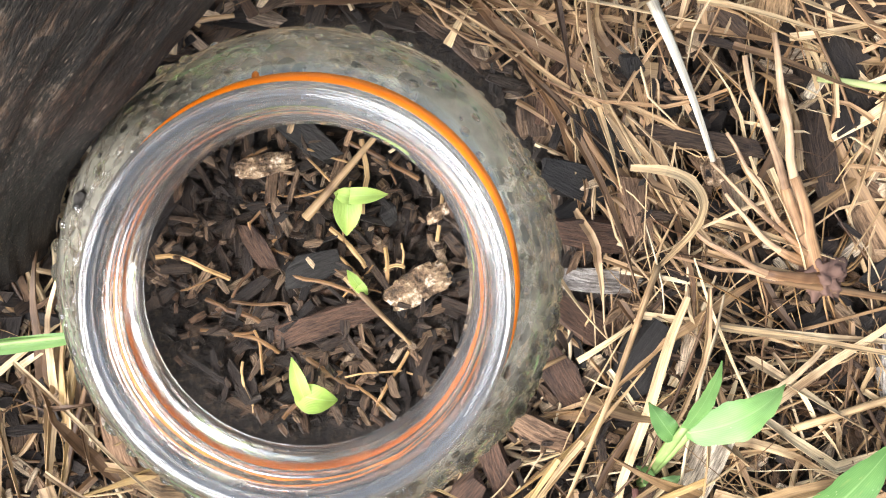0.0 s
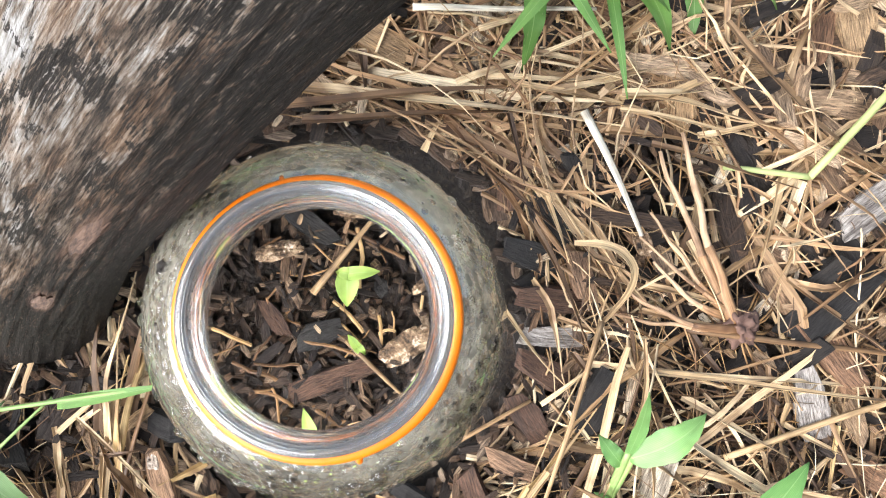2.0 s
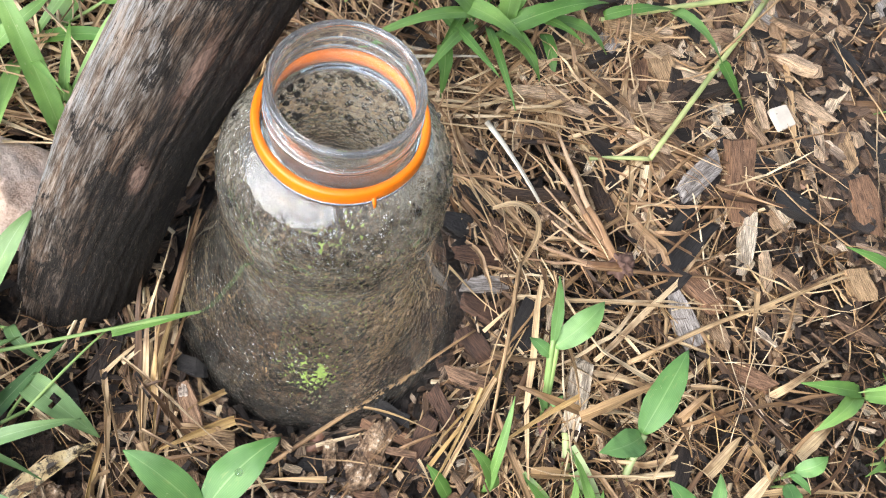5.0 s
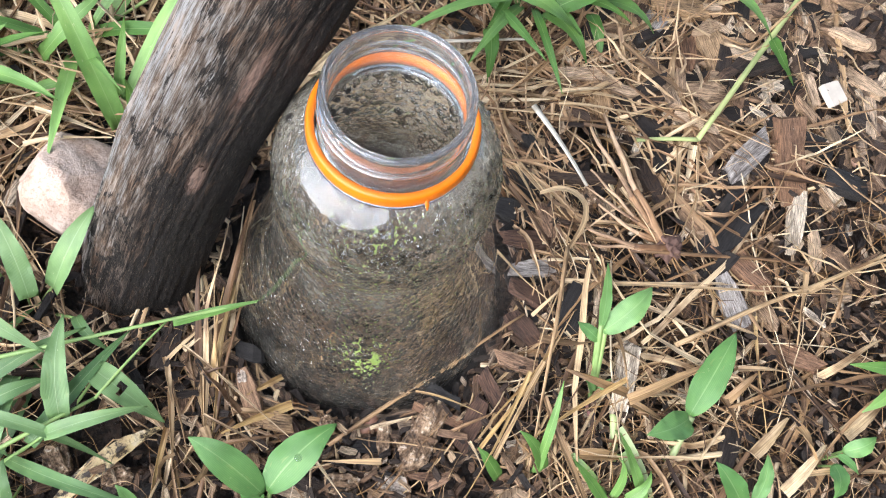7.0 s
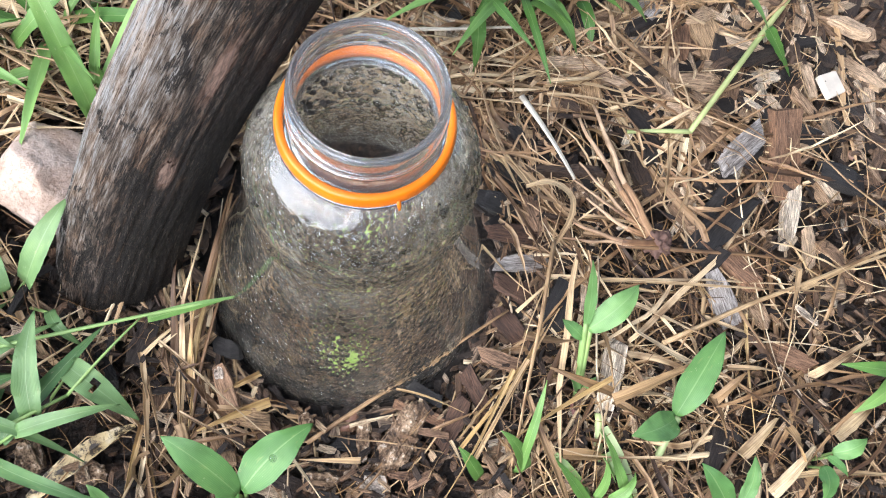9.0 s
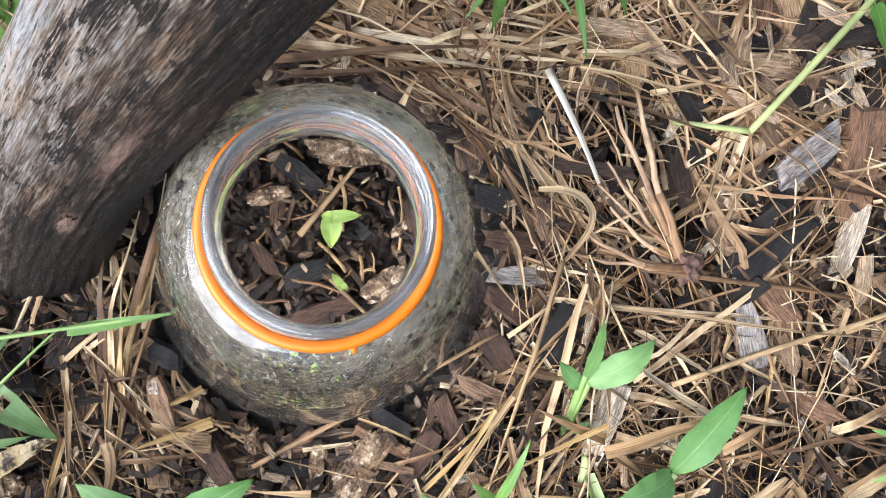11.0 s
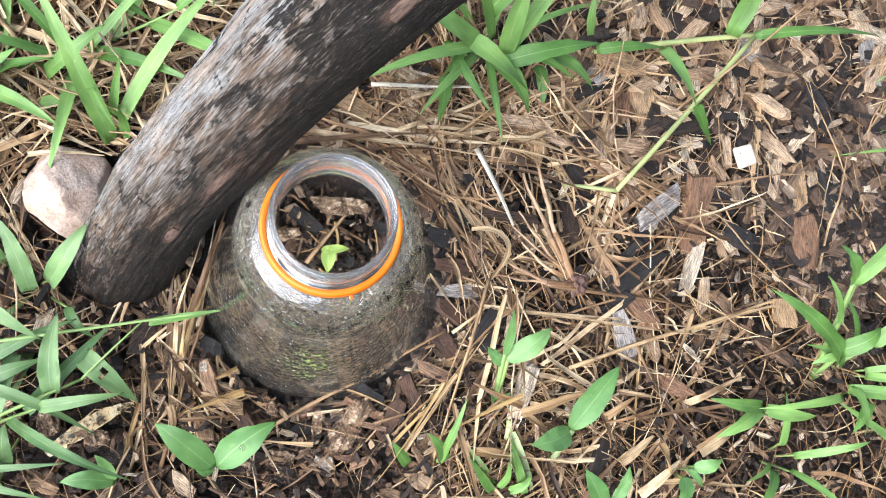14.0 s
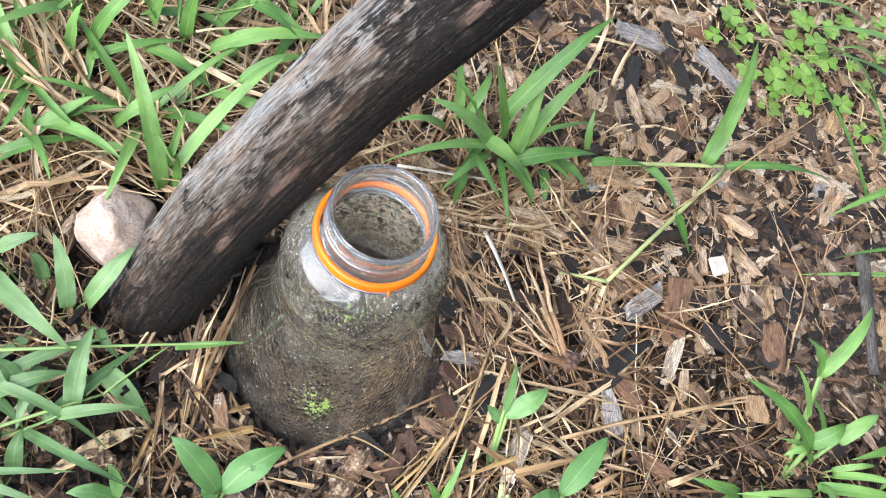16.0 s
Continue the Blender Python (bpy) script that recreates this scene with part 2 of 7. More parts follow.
def leaf_material(name, dark, light, rib=(0.25, 0.42, 0.12), translucent=0.3, blemish=0.5):
    m, n, l, b = material(name)
    rnd = n.new("ShaderNodeObjectInfo").outputs["Random"]
    base = ramp(n, [(0.0, dark), (1.0, light)])
    l.new(rnd, base.inputs["Fac"])
    uv = n.new("ShaderNodeUVMap")
    sep = n.new("ShaderNodeSeparateXYZ")
    l.new(uv.outputs["UV"], sep.inputs[0])
    vein = n.new("ShaderNodeMath")
    vein.operation = "SINE"
    mul = n.new("ShaderNodeMath")
    mul.operation = "MULTIPLY"
    l.new(sep.outputs["X"], mul.inputs[0])
    mul.inputs[1].default_value = 62.0
    l.new(mul.outputs[0], vein.inputs[0])
    vt = ramp(n, [(0.0, (0.9, 0.93, 0.88)), (1.0, (1.06, 1.05, 1.06))])
    l.new(vein.outputs[0], vt.inputs["Fac"])
    col = mix_col(n, l, 0.8, base.outputs["Color"], vt.outputs["Color"], "MULTIPLY")
    ab = n.new("ShaderNodeMath")
    ab.operation = "ABSOLUTE"
    l.new(sep.outputs["X"], ab.inputs[0])
    rr = ramp(n, [(0.02, (0.6, 0.6, 0.6)), (0.06, (0, 0, 0))])
    l.new(ab.outputs[0], rr.inputs["Fac"])
    col = mix_col(n, l, rr.outputs["Color"], col, rib)
    vec = grain_vector(n, l, 3, 110, rnd)
    patch = noise_tex(n, l, vec, 1.3, 5, 0.65)
    yel = ramp(n, [(0.6, (0, 0, 0)), (0.78, (blemish, blemish, blemish))])
    l.new(patch.outputs["Fac"], yel.inputs["Fac"])
    col = mix_col(n, l, yel.outputs["Color"], col, (0.36, 0.38, 0.14))
    # small bleached scars along the veins
    scar = noise_tex(n, l, grain_vector(n, l, 5, 420, rnd), 1.0, 3, 0.6)
    white = ramp(n, [(0.68, (0, 0, 0)), (0.74, (blemish, blemish, blemish))])
    l.new(scar.outputs["Fac"], white.inputs["Fac"])
    col = mix_col(n, l, white.outputs["Color"], col, (0.5, 0.55, 0.3))
    # broad lighter and darker stretches along the leaf
    wide = noise_tex(n, l, grain_vector(n, l, 0.6, 42, rnd), 1.0, 3, 0.55)
    tone = ramp(n, [(0.32, (0.72, 0.74, 0.7)), (0.5, (1, 1, 1)), (0.68, (1.3, 1.22, 1.2))])
    l.new(wide.outputs["Fac"], tone.inputs["Fac"])
    col = mix_col(n, l, 1.0, col, tone.outputs["Color"], "MULTIPLY")
    l.new(col, b.inputs["Base Color"])
    b.inputs["Roughness"].default_value = 0.42
    b.inputs["Specular IOR Level"].default_value = 0.5
    bp = bump(n, l, vein.outputs[0], b, 0.12, 0.0002)
    tr = n.new("ShaderNodeBsdfTranslucent")
    l.new(col, tr.inputs["Color"])
    l.new(bp.outputs["Normal"], tr.inputs["Normal"])
    mx = n.new("ShaderNodeMixShader")
    mx.inputs[0].default_value = translucent
    l.new(b.outputs[0], mx.inputs[1])
    l.new(tr.outputs[0], mx.inputs[2])
    l.new(mx.outputs[0], n["Material Output"].inputs["Surface"])
    return m


grass_mat = leaf_material("grass_leaf", (0.11, 0.25, 0.05), (0.245, 0.43, 0.12), (0.3, 0.46, 0.16))
blue_leaf_mat = leaf_material("blue_green_leaf", (0.11, 0.225, 0.075), (0.21, 0.35, 0.135), (0.3, 0.43, 0.2))
fresh_mat = leaf_material("fresh_green_leaf", (0.115, 0.27, 0.075), (0.2, 0.38, 0.125), (0.27, 0.44, 0.17))
lime_mat = leaf_material("lime_cotyledon", (0.36, 0.52, 0.11), (0.42, 0.58, 0.16), (0.5, 0.68, 0.22), 0.4, 0.3)
pale_stem_mat = leaf_material("pale_sprout_stem", (0.5, 0.62, 0.26), (0.55, 0.66, 0.3), (0.58, 0.68, 0.34), 0.3, 0.2)
oxalis_mat = leaf_material("clover_leaf", (0.24, 0.42, 0.07), (0.36, 0.54, 0.14), (0.4, 0.6, 0.16), 0.35, 0.3)
stem_mat = leaf_material("green_stem", (0.16, 0.32, 0.08), (0.26, 0.41, 0.13), (0.3, 0.43, 0.15), 0.15)
runner_mat = leaf_material("yellow_green_stem", (0.36, 0.44, 0.14), (0.43, 0.5, 0.2), (0.45, 0.5, 0.22), 0.15)


def branch_axis(z):
    return Vector((-0.1105 + 0.345 * z + 0.755 * z * z, 0.0280 + 0.192 * z + 0.262 * z * z, z))


def branch_radius(z):
    return 0.0258 - 0.0295 * z + 0.088 * z * z


FOOT_Z = -0.05


def branch_frame(z):
    """The branch's axis point at height z and its tangent, side and up directions."""
    t = (branch_axis(z + 0.004) - branch_axis(z - 0.004)).normalized()
    side = t.cross(Vector((0, 1, 0))).normalized()
    return branch_axis(z), t, side, side.cross(t)


def branch_spot(target):
    """Where a point on the branch's bark lies on the straightened branch: unit direction and run."""
    z = min((i / 1000 for i in range(300)), key=lambda q: (branch_axis(q) - target).length)
    p, t, side, up = branch_frame(z)
    out = target - p
    a = math.atan2(out.dot(up), out.dot(side))
    n = 60
    run = sum((branch_axis(FOOT_Z + (z - FOOT_Z) * (i + 1) / n) - branch_axis(FOOT_Z + (z - FOOT_Z) * i / n)).length for i in range(n))
    return a, run


BARE = [(Vector((-0.0777, 0.0225, 0.087)), 0.0085, 0.0030), (Vector((-0.0545, 0.0335, 0.1335)), 0.017, 0.0028),
        (Vector((0.007, 0.071, 0.233)), 0.009, 0.0032), (Vector((0.043, 0.088, 0.276)), 0.03, 0.0062)]


def log_material():
    m, n, l, b = material("weathered_driftwood")
    straight = n.new("ShaderNodeAttribute")
    straight.attribute_name = "straight"

    def at(across, along, detail, rough, dist=0.0, off=0.0):
        mp = n.new("ShaderNodeMapping")
        mp.inputs["Scale"].default_value = (across, across, along)
        mp.inputs["Location"].default_value = (off, off * 0.7, off * 1.3)
        l.new(straight.outputs["Vector"], mp.inputs["Vector"])
        return noise_tex(n, l, mp.outputs["Vector"], 1.0, detail, rough, dist).outputs["Fac"]

    def calc(op, a, c, d=None):
        node = n.new("ShaderNodeMath")
        node.operation = op
        for i, v in enumerate((a, c, d)):
            if v is None:
                continue
            if isinstance(v, (int, float)):
                node.inputs[i].default_value = v
            else:
                l.new(v, node.inputs[i])
        return node.outputs[0]

    def span(v, lo, hi, to_lo, to_hi):
        node = n.new("ShaderNodeMapRange")
        node.inputs["From Min"].default_value, node.inputs["From Max"].default_value = lo, hi
        node.inputs["To Min"].default_value, node.inputs["To Max"].default_value = to_lo, to_hi
        l.new(v, node.inputs["Value"])
        return node.outputs["Result"]

    fibre = at(2100, 120, 4, 0.7, 0.3)
    hair = at(4800, 330, 3, 0.7, 0.1, 5.0)
    mid = at(380, 62, 7, 0.78, 0.3, 2.1)
    zone = at(95, 42, 9, 0.76, 0.7, 3.3)
    sep = n.new("ShaderNodeSeparateXYZ")
    l.new(straight.outputs["Vector"], sep.inputs[0])
    # how far a spot turns to the dark flank: black stain plus painted shade
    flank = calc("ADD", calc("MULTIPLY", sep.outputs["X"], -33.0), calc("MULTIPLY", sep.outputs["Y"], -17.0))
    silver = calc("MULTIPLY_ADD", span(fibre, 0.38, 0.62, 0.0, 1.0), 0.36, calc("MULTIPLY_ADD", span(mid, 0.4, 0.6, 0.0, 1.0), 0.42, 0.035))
    # weathered silver, with side lighting painted into it; darker towards the foot
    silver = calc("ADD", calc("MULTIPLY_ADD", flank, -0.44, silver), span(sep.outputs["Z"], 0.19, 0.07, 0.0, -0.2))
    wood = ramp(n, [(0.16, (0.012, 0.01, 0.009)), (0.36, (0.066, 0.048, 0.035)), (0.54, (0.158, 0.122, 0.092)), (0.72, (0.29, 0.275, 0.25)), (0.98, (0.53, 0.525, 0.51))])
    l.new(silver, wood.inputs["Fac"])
    brown = ramp(n, [(0.46, (1, 1, 1)), (0.6, (1.06, 0.88, 0.74))])
    l.new(at(170, 36, 5, 0.65, 0.4, 7.7), brown.inputs["Fac"])
    col = mix_col(n, l, 1.0, wood.outputs["Color"], brown.outputs["Color"], "MULTIPLY")
    # blackened wood with a ragged border, more of it at the foot and towards the upper end
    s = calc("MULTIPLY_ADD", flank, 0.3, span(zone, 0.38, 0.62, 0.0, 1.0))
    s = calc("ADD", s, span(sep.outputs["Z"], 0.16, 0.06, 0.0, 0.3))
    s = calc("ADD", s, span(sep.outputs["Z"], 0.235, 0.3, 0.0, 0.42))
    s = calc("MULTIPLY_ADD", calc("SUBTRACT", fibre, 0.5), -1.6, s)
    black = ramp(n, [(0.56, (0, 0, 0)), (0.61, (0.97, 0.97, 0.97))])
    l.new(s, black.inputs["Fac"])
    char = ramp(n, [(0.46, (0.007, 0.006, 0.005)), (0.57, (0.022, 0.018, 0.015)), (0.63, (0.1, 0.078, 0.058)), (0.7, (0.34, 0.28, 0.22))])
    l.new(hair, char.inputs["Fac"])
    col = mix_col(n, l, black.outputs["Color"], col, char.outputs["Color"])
    # bare red-brown strips where bark has come away
    for target, half_long, half_wide in BARE:
        a, run = branch_spot(target)
        away = n.new("ShaderNodeVectorMath")
        away.operation = "SUBTRACT"
        l.new(straight.outputs["Vector"], away.inputs[0])
        away.inputs[1].default_value = (math.cos(a) * 0.025, math.sin(a) * 0.025, run)
        size = n.new("ShaderNodeVectorMath")
        size.operation = "MULTIPLY"
        l.new(away.outputs["Vector"], size.inputs[0])
        size.inputs[1].default_value = (1 / half_wide, 1 / half_wide, 1 / half_long)
        far = n.new("ShaderNodeVectorMath")
        far.operation = "LENGTH"
        l.new(size.outputs["Vector"], far.inputs[0])
        edge = calc("MULTIPLY_ADD", mid, 1.6, calc("SUBTRACT", far.outputs["Value"], 0.8))
        edge = calc("MULTIPLY_ADD", hair, 0.5, edge)
        mask = ramp(n, [(0.0, (0, 0, 0)), (1.0, (0.9, 0.9, 0.9))])
        l.new(span(edge, 1.45, 1.0, 0.0, 1.0), mask.inputs["Fac"])
        bare = ramp(n, [(0.4, (0.06, 0.036, 0.027)), (0.5, (0.16, 0.098, 0.07)), (0.62, (0.27, 0.18, 0.135))])
        l.new(fibre, bare.inputs["Fac"])
        col = mix_col(n, l, mask.outputs["Color"], col, bare.outputs["Color"])
    l.new(col, b.inputs["Base Color"])
    b.inputs["Roughness"].default_value = 0.68
    b.inputs["Specular IOR Level"].default_value = 0.25
    b1 = bump(n, l, fibre, None, 1.0, 0.0034)
    b2 = bump(n, l, zone, None, 0.6, 0.004, b1.outputs["Normal"])
    bump(n, l, hair, b, 0.8, 0.0009, b2.outputs["Normal"])
    return m


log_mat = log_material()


def bark_material():
    m, n, l, b = material("red_brown_bark")
    uv = n.new("ShaderNodeUVMap")
    mp = n.new("ShaderNodeMapping")
    mp.inputs["Scale"].default_value = (1200, 190, 1)
    l.new(uv.outputs["UV"], mp.inputs["Vector"])
    fibre = noise_tex(n, l, mp.outputs["Vector"], 1.0, 6, 0.75, 0.5)
    tone = ramp(n, [(0.36, (0.03, 0.019, 0.015)), (0.48, (0.11, 0.066, 0.046)), (0.64, (0.23, 0.148, 0.108))])
    l.new(fibre.outputs["Fac"], tone.inputs["Fac"])
    l.new(tone.outputs["Color"], b.inputs["Base Color"])
    b.inputs["Roughness"].default_value = 0.8
    bump(n, l, fibre.outputs["Fac"], b, 0.8, 0.0012)
    return m


bark_mat = bark_material()


def stone_material():
    m, n, l, b = material("pinkish_beige_stone")
    co = n.new("ShaderNodeTexCoord")
    big = noise_tex(n, l, co.outputs["Object"], 55, 5, 0.6)
    fine = noise_tex(n, l, co.outputs["Object"], 600, 5, 0.7)
    tone = ramp(n, [(0.34, (0.46, 0.325, 0.24)), (0.5, (0.62, 0.465, 0.365)), (0.66, (0.7, 0.56, 0.455))])
    l.new(big.outputs["Fac"], tone.inputs["Fac"])
    sp = ramp(n, [(0.33, (0.6, 0.52, 0.47)), (0.5, (1, 1, 1))])
    l.new(fine.outputs["Fac"], sp.inputs["Fac"])
    l.new(mix_col(n, l, 0.9, tone.outputs["Color"], sp.outputs["Color"], "MULTIPLY"), b.inputs["Base Color"])
    b.inputs["Roughness"].default_value = 0.8
    b1 = bump(n, l, big.outputs["Fac"], None, 0.5, 0.005)
    bump(n, l, fine.outputs["Fac"], b, 0.8, 0.0012, b1.outputs["Normal"])
    return m


stone_mat = stone_material()


def plastic_material(name, rough, haze, bumps, tint=(0.66, 0.68, 0.63)):
    m, n, l, b = material(name)
    b.inputs["Base Color"].default_value = (0.97, 0.98, 0.97, 1)
    b.inputs["Transmission Weight"].default_value = 1.0
    b.inputs["IOR"].default_value = 1.57
    b.inputs["Roughness"].default_value = rough
    co = n.new("ShaderNodeTexCoord")
    if bumps:
        vo = n.new("ShaderNodeTexVoronoi")
        vo.inputs["Scale"].default_value = 430
        # drops drawn out downwards by their weight
        hang = n.new("ShaderNodeMapping")
        hang.inputs["Scale"].default_value = (1.0, 1.0, 0.55)
        l.new(co.outputs["Object"], hang.inputs["Vector"])
        l.new(hang.outputs["Vector"], vo.inputs["Vector"])
        dome = ramp(n, [(0.0, (1, 1, 1)), (0.5, (0.2, 0.2, 0.2)), (0.7, (0, 0, 0))])
        l.new(vo.outputs["Distance"], dome.inputs["Fac"])
        patchy = noise_tex(n, l, co.outputs["Object"], 95, 3, 0.6)
        amp = ramp(n, [(0.38, (0.15, 0.15, 0.15)), (0.6, (1, 1, 1))])
        l.new(patchy.outputs["Fac"], amp.inputs["Fac"])
        domes = mix_col(n, l, 1.0, dome.outputs["Color"], amp.outputs["Color"], "MULTIPLY")
        wavy = noise_tex(n, l, co.outputs["Object"], 110, 3, 0.5)
        b1 = bump(n, l, wavy.outputs["Fac"], None, 0.08 * bumps, 0.003)
        bump(n, l, domes, b, 1.1 * bumps, 0.001, b1.outputs["Normal"])
    else:
        wavy = noise_tex(n, l, co.outputs["Object"], 90, 2, 0.5)
        bump(n, l, wavy.outputs["Fac"], b, 0.05, 0.003)
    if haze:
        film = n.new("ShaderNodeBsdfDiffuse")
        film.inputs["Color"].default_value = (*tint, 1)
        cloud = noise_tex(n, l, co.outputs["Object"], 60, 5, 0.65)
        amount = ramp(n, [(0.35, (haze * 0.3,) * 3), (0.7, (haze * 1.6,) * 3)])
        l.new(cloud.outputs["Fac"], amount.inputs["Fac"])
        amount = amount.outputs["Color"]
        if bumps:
            # the film is densest under the shoulder and thins towards the foot
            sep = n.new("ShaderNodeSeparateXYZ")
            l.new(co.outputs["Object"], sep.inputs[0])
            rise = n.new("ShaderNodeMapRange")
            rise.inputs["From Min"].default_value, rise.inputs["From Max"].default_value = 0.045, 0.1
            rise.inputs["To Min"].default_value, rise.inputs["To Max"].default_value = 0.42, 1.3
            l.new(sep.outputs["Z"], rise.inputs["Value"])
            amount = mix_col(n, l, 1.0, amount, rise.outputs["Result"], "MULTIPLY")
            # the film also thickens towards the back and right side
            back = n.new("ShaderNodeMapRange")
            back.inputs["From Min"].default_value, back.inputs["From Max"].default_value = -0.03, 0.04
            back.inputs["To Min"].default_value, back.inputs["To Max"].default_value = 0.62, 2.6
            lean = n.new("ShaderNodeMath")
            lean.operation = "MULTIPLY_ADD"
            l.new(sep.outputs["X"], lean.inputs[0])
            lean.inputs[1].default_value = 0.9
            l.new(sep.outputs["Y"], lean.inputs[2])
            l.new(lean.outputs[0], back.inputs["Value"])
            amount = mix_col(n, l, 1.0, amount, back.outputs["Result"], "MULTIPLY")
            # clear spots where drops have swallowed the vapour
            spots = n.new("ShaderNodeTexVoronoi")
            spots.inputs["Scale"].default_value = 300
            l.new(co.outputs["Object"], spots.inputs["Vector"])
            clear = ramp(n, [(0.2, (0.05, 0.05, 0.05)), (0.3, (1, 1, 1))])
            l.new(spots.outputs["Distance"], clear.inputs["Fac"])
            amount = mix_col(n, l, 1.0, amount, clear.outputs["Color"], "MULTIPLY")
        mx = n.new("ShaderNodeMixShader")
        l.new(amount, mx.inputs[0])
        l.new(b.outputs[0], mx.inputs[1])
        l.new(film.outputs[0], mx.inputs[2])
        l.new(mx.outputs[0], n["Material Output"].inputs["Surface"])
    return m


neck_mat = plastic_material("clear_plastic", 0.025, 0.045, 0, (0.62, 0.65, 0.68))
body_mat = plastic_material("smooth_clear_plastic", 0.015, 0.0, 0)
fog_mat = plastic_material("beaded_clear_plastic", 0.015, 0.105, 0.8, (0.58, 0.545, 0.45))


def water_material():
    m, n, l, b = material("water_drop")
    b.inputs["Transmission Weight"].default_value, b.inputs["IOR"].default_value = 1.0, 1.33
    b.inputs["Roughness"].default_value = 0.0
    return m


water_mat = water_material()


def smooth_material(name, colour, rough=0.4):
    m, n, l, b = material(name)
    co = n.new("ShaderNodeTexCoord")
    wear = noise_tex(n, l, co.outputs["Object"], 160, 4, 0.6)
    tone = ramp(n, [(0.3, tuple(c * 0.82 for c in colour)), (0.65, colour)])
    l.new(wear.outputs["Fac"], tone.inputs["Fac"])
    l.new(tone.outputs["Color"], b.inputs["Base Color"])
    b.inputs["Roughness"].default_value = rough
    b.inputs["Subsurface Weight"].default_value = 0.0
    bump(n, l, wear.outputs["Fac"], b, 0.1, 0.0006)
    return m


orange_mat = smooth_material("orange_plastic", (0.84, 0.19, 0.006), 0.35)
dirt_mat = smooth_material("black_dirt", (0.02, 0.017, 0.014), 0.8)
panel_mat = smooth_material("dark_panel", (0.09, 0.07, 0.055), 0.9)
root_knot_mat = smooth_material("red_brown_root", (0.15, 0.083, 0.06), 0.85)
scrap_mat = smooth_material("fresh_cut_wood", (0.62, 0.55, 0.45), 0.8)


# ---- the ground ----
JAR = Vector((-0.011, 0.0131, 0.0))


def soil_z(x, y):
    slope = 0.0935 * max(-1.0, min(1.5, y))
    fine = 0.0045 * noise.noise((x * 38, y * 38, 1.7)) + 0.0025 * noise.noise((x * 110, y * 110, 4.1)) + 0.0012 * noise.noise((x * 260, y * 260, 9.3))
    near = 1.0 if abs(x) < 1.0 and abs(y) < 1.0 else 0.3
    dip = 0.005 * math.exp(-(math.hypot(x - JAR.x, y - JAR.y) / 0.075) ** 4)
    return -0.014 + slope + fine * near - dip


class Build:
    """Gathers verts, faces and a UV for each vert, then makes one mesh."""

    def __init__(self):
        self.verts, self.faces, self.uvs = [], [], []

    def add(self, verts, faces, uvs):
        k = len(self.verts)
        self.verts += verts
        self.uvs += uvs
        self.faces += [[i + k for i in f] for f in faces]

    def mesh(self, name, mat, smooth=False):
        me = bpy.data.meshes.new(name)
        me.from_pydata(self.verts, [], self.faces)
        layer = me.uv_layers.new(name="UVMap")
        loops = np.empty(len(me.loops), dtype=np.int32)
        me.loops.foreach_get("vertex_index", loops)
        layer.data.foreach_set("uv", np.array(self.uvs, dtype=np.float32)[loops].ravel())
        me.materials.append(mat)
        if smooth:
            me.polygons.foreach_set("use_smooth", np.ones(len(me.polygons), dtype=bool))
        me.update()
        return me


def part(name, mesh, parent, label=""):
    ob = new(name, mesh)
    ob.parent = parent
    return tagged(ob, label)


def thing(name, at, label, category, group="", kind=""):
    ob = new(name)
    ob.empty_display_size = 0.01
    ob.location = at
    return tagged(ob, label, category, group, kind)


def ground_sheet():
    def steps(lo, hi, fine):
        core = list(np.arange(lo, hi + fine / 2, fine))
        out_lo, out_hi, d = [], [], fine
        a, b = lo, core[-1]
        while b < 120:
            d *= 1.28
            a, b = a - d, b + d
            out_lo.append(a)
            out_hi.append(b)
        return out_lo[::-1] + core + out_hi

    xs, ys = steps(-0.36, 0.56, 0.0035), steps(-0.24, 0.5, 0.0035)
    b = Build()
    b.verts = [(x, y, soil_z(x, y)) for y in ys for x in xs]
    b.uvs = [(x, y) for y in ys for x in xs]
    w = len(xs)
    b.faces = [(j * w + i, j * w + i + 1, j * w + w + i + 1, j * w + w + i) for j in range(len(ys) - 1) for i in range(w - 1)]
    ob = new("ground", b.mesh("ground", soil_mat, True))
    tagged(ob, "dark damp garden soil under mulch and straw", "ground", kind="structure")


ground_sheet()


def unseen_panel():
    """An unseen dark panel behind the camera, added to block light from the right."""
    bm = bmesh.new()
    bmesh.ops.create_cube(bm, size=1.0)
    bmesh.ops.scale(bm, vec=(9.0, 0.3, 6.0), verts=bm.verts)
    me = bpy.data.meshes.new("panel_south")
    bm.to_mesh(me)
    bm.free()
    me.materials.append(panel_mat)
    ob = new("panel_south", me)
    ob.matrix_world = pose(3.2, -2.2, 2.7, 0, 0, 42)
    tagged(ob, "plain dark brown panel added behind the viewer to block light", "wall", kind="structure")


unseen_panel()


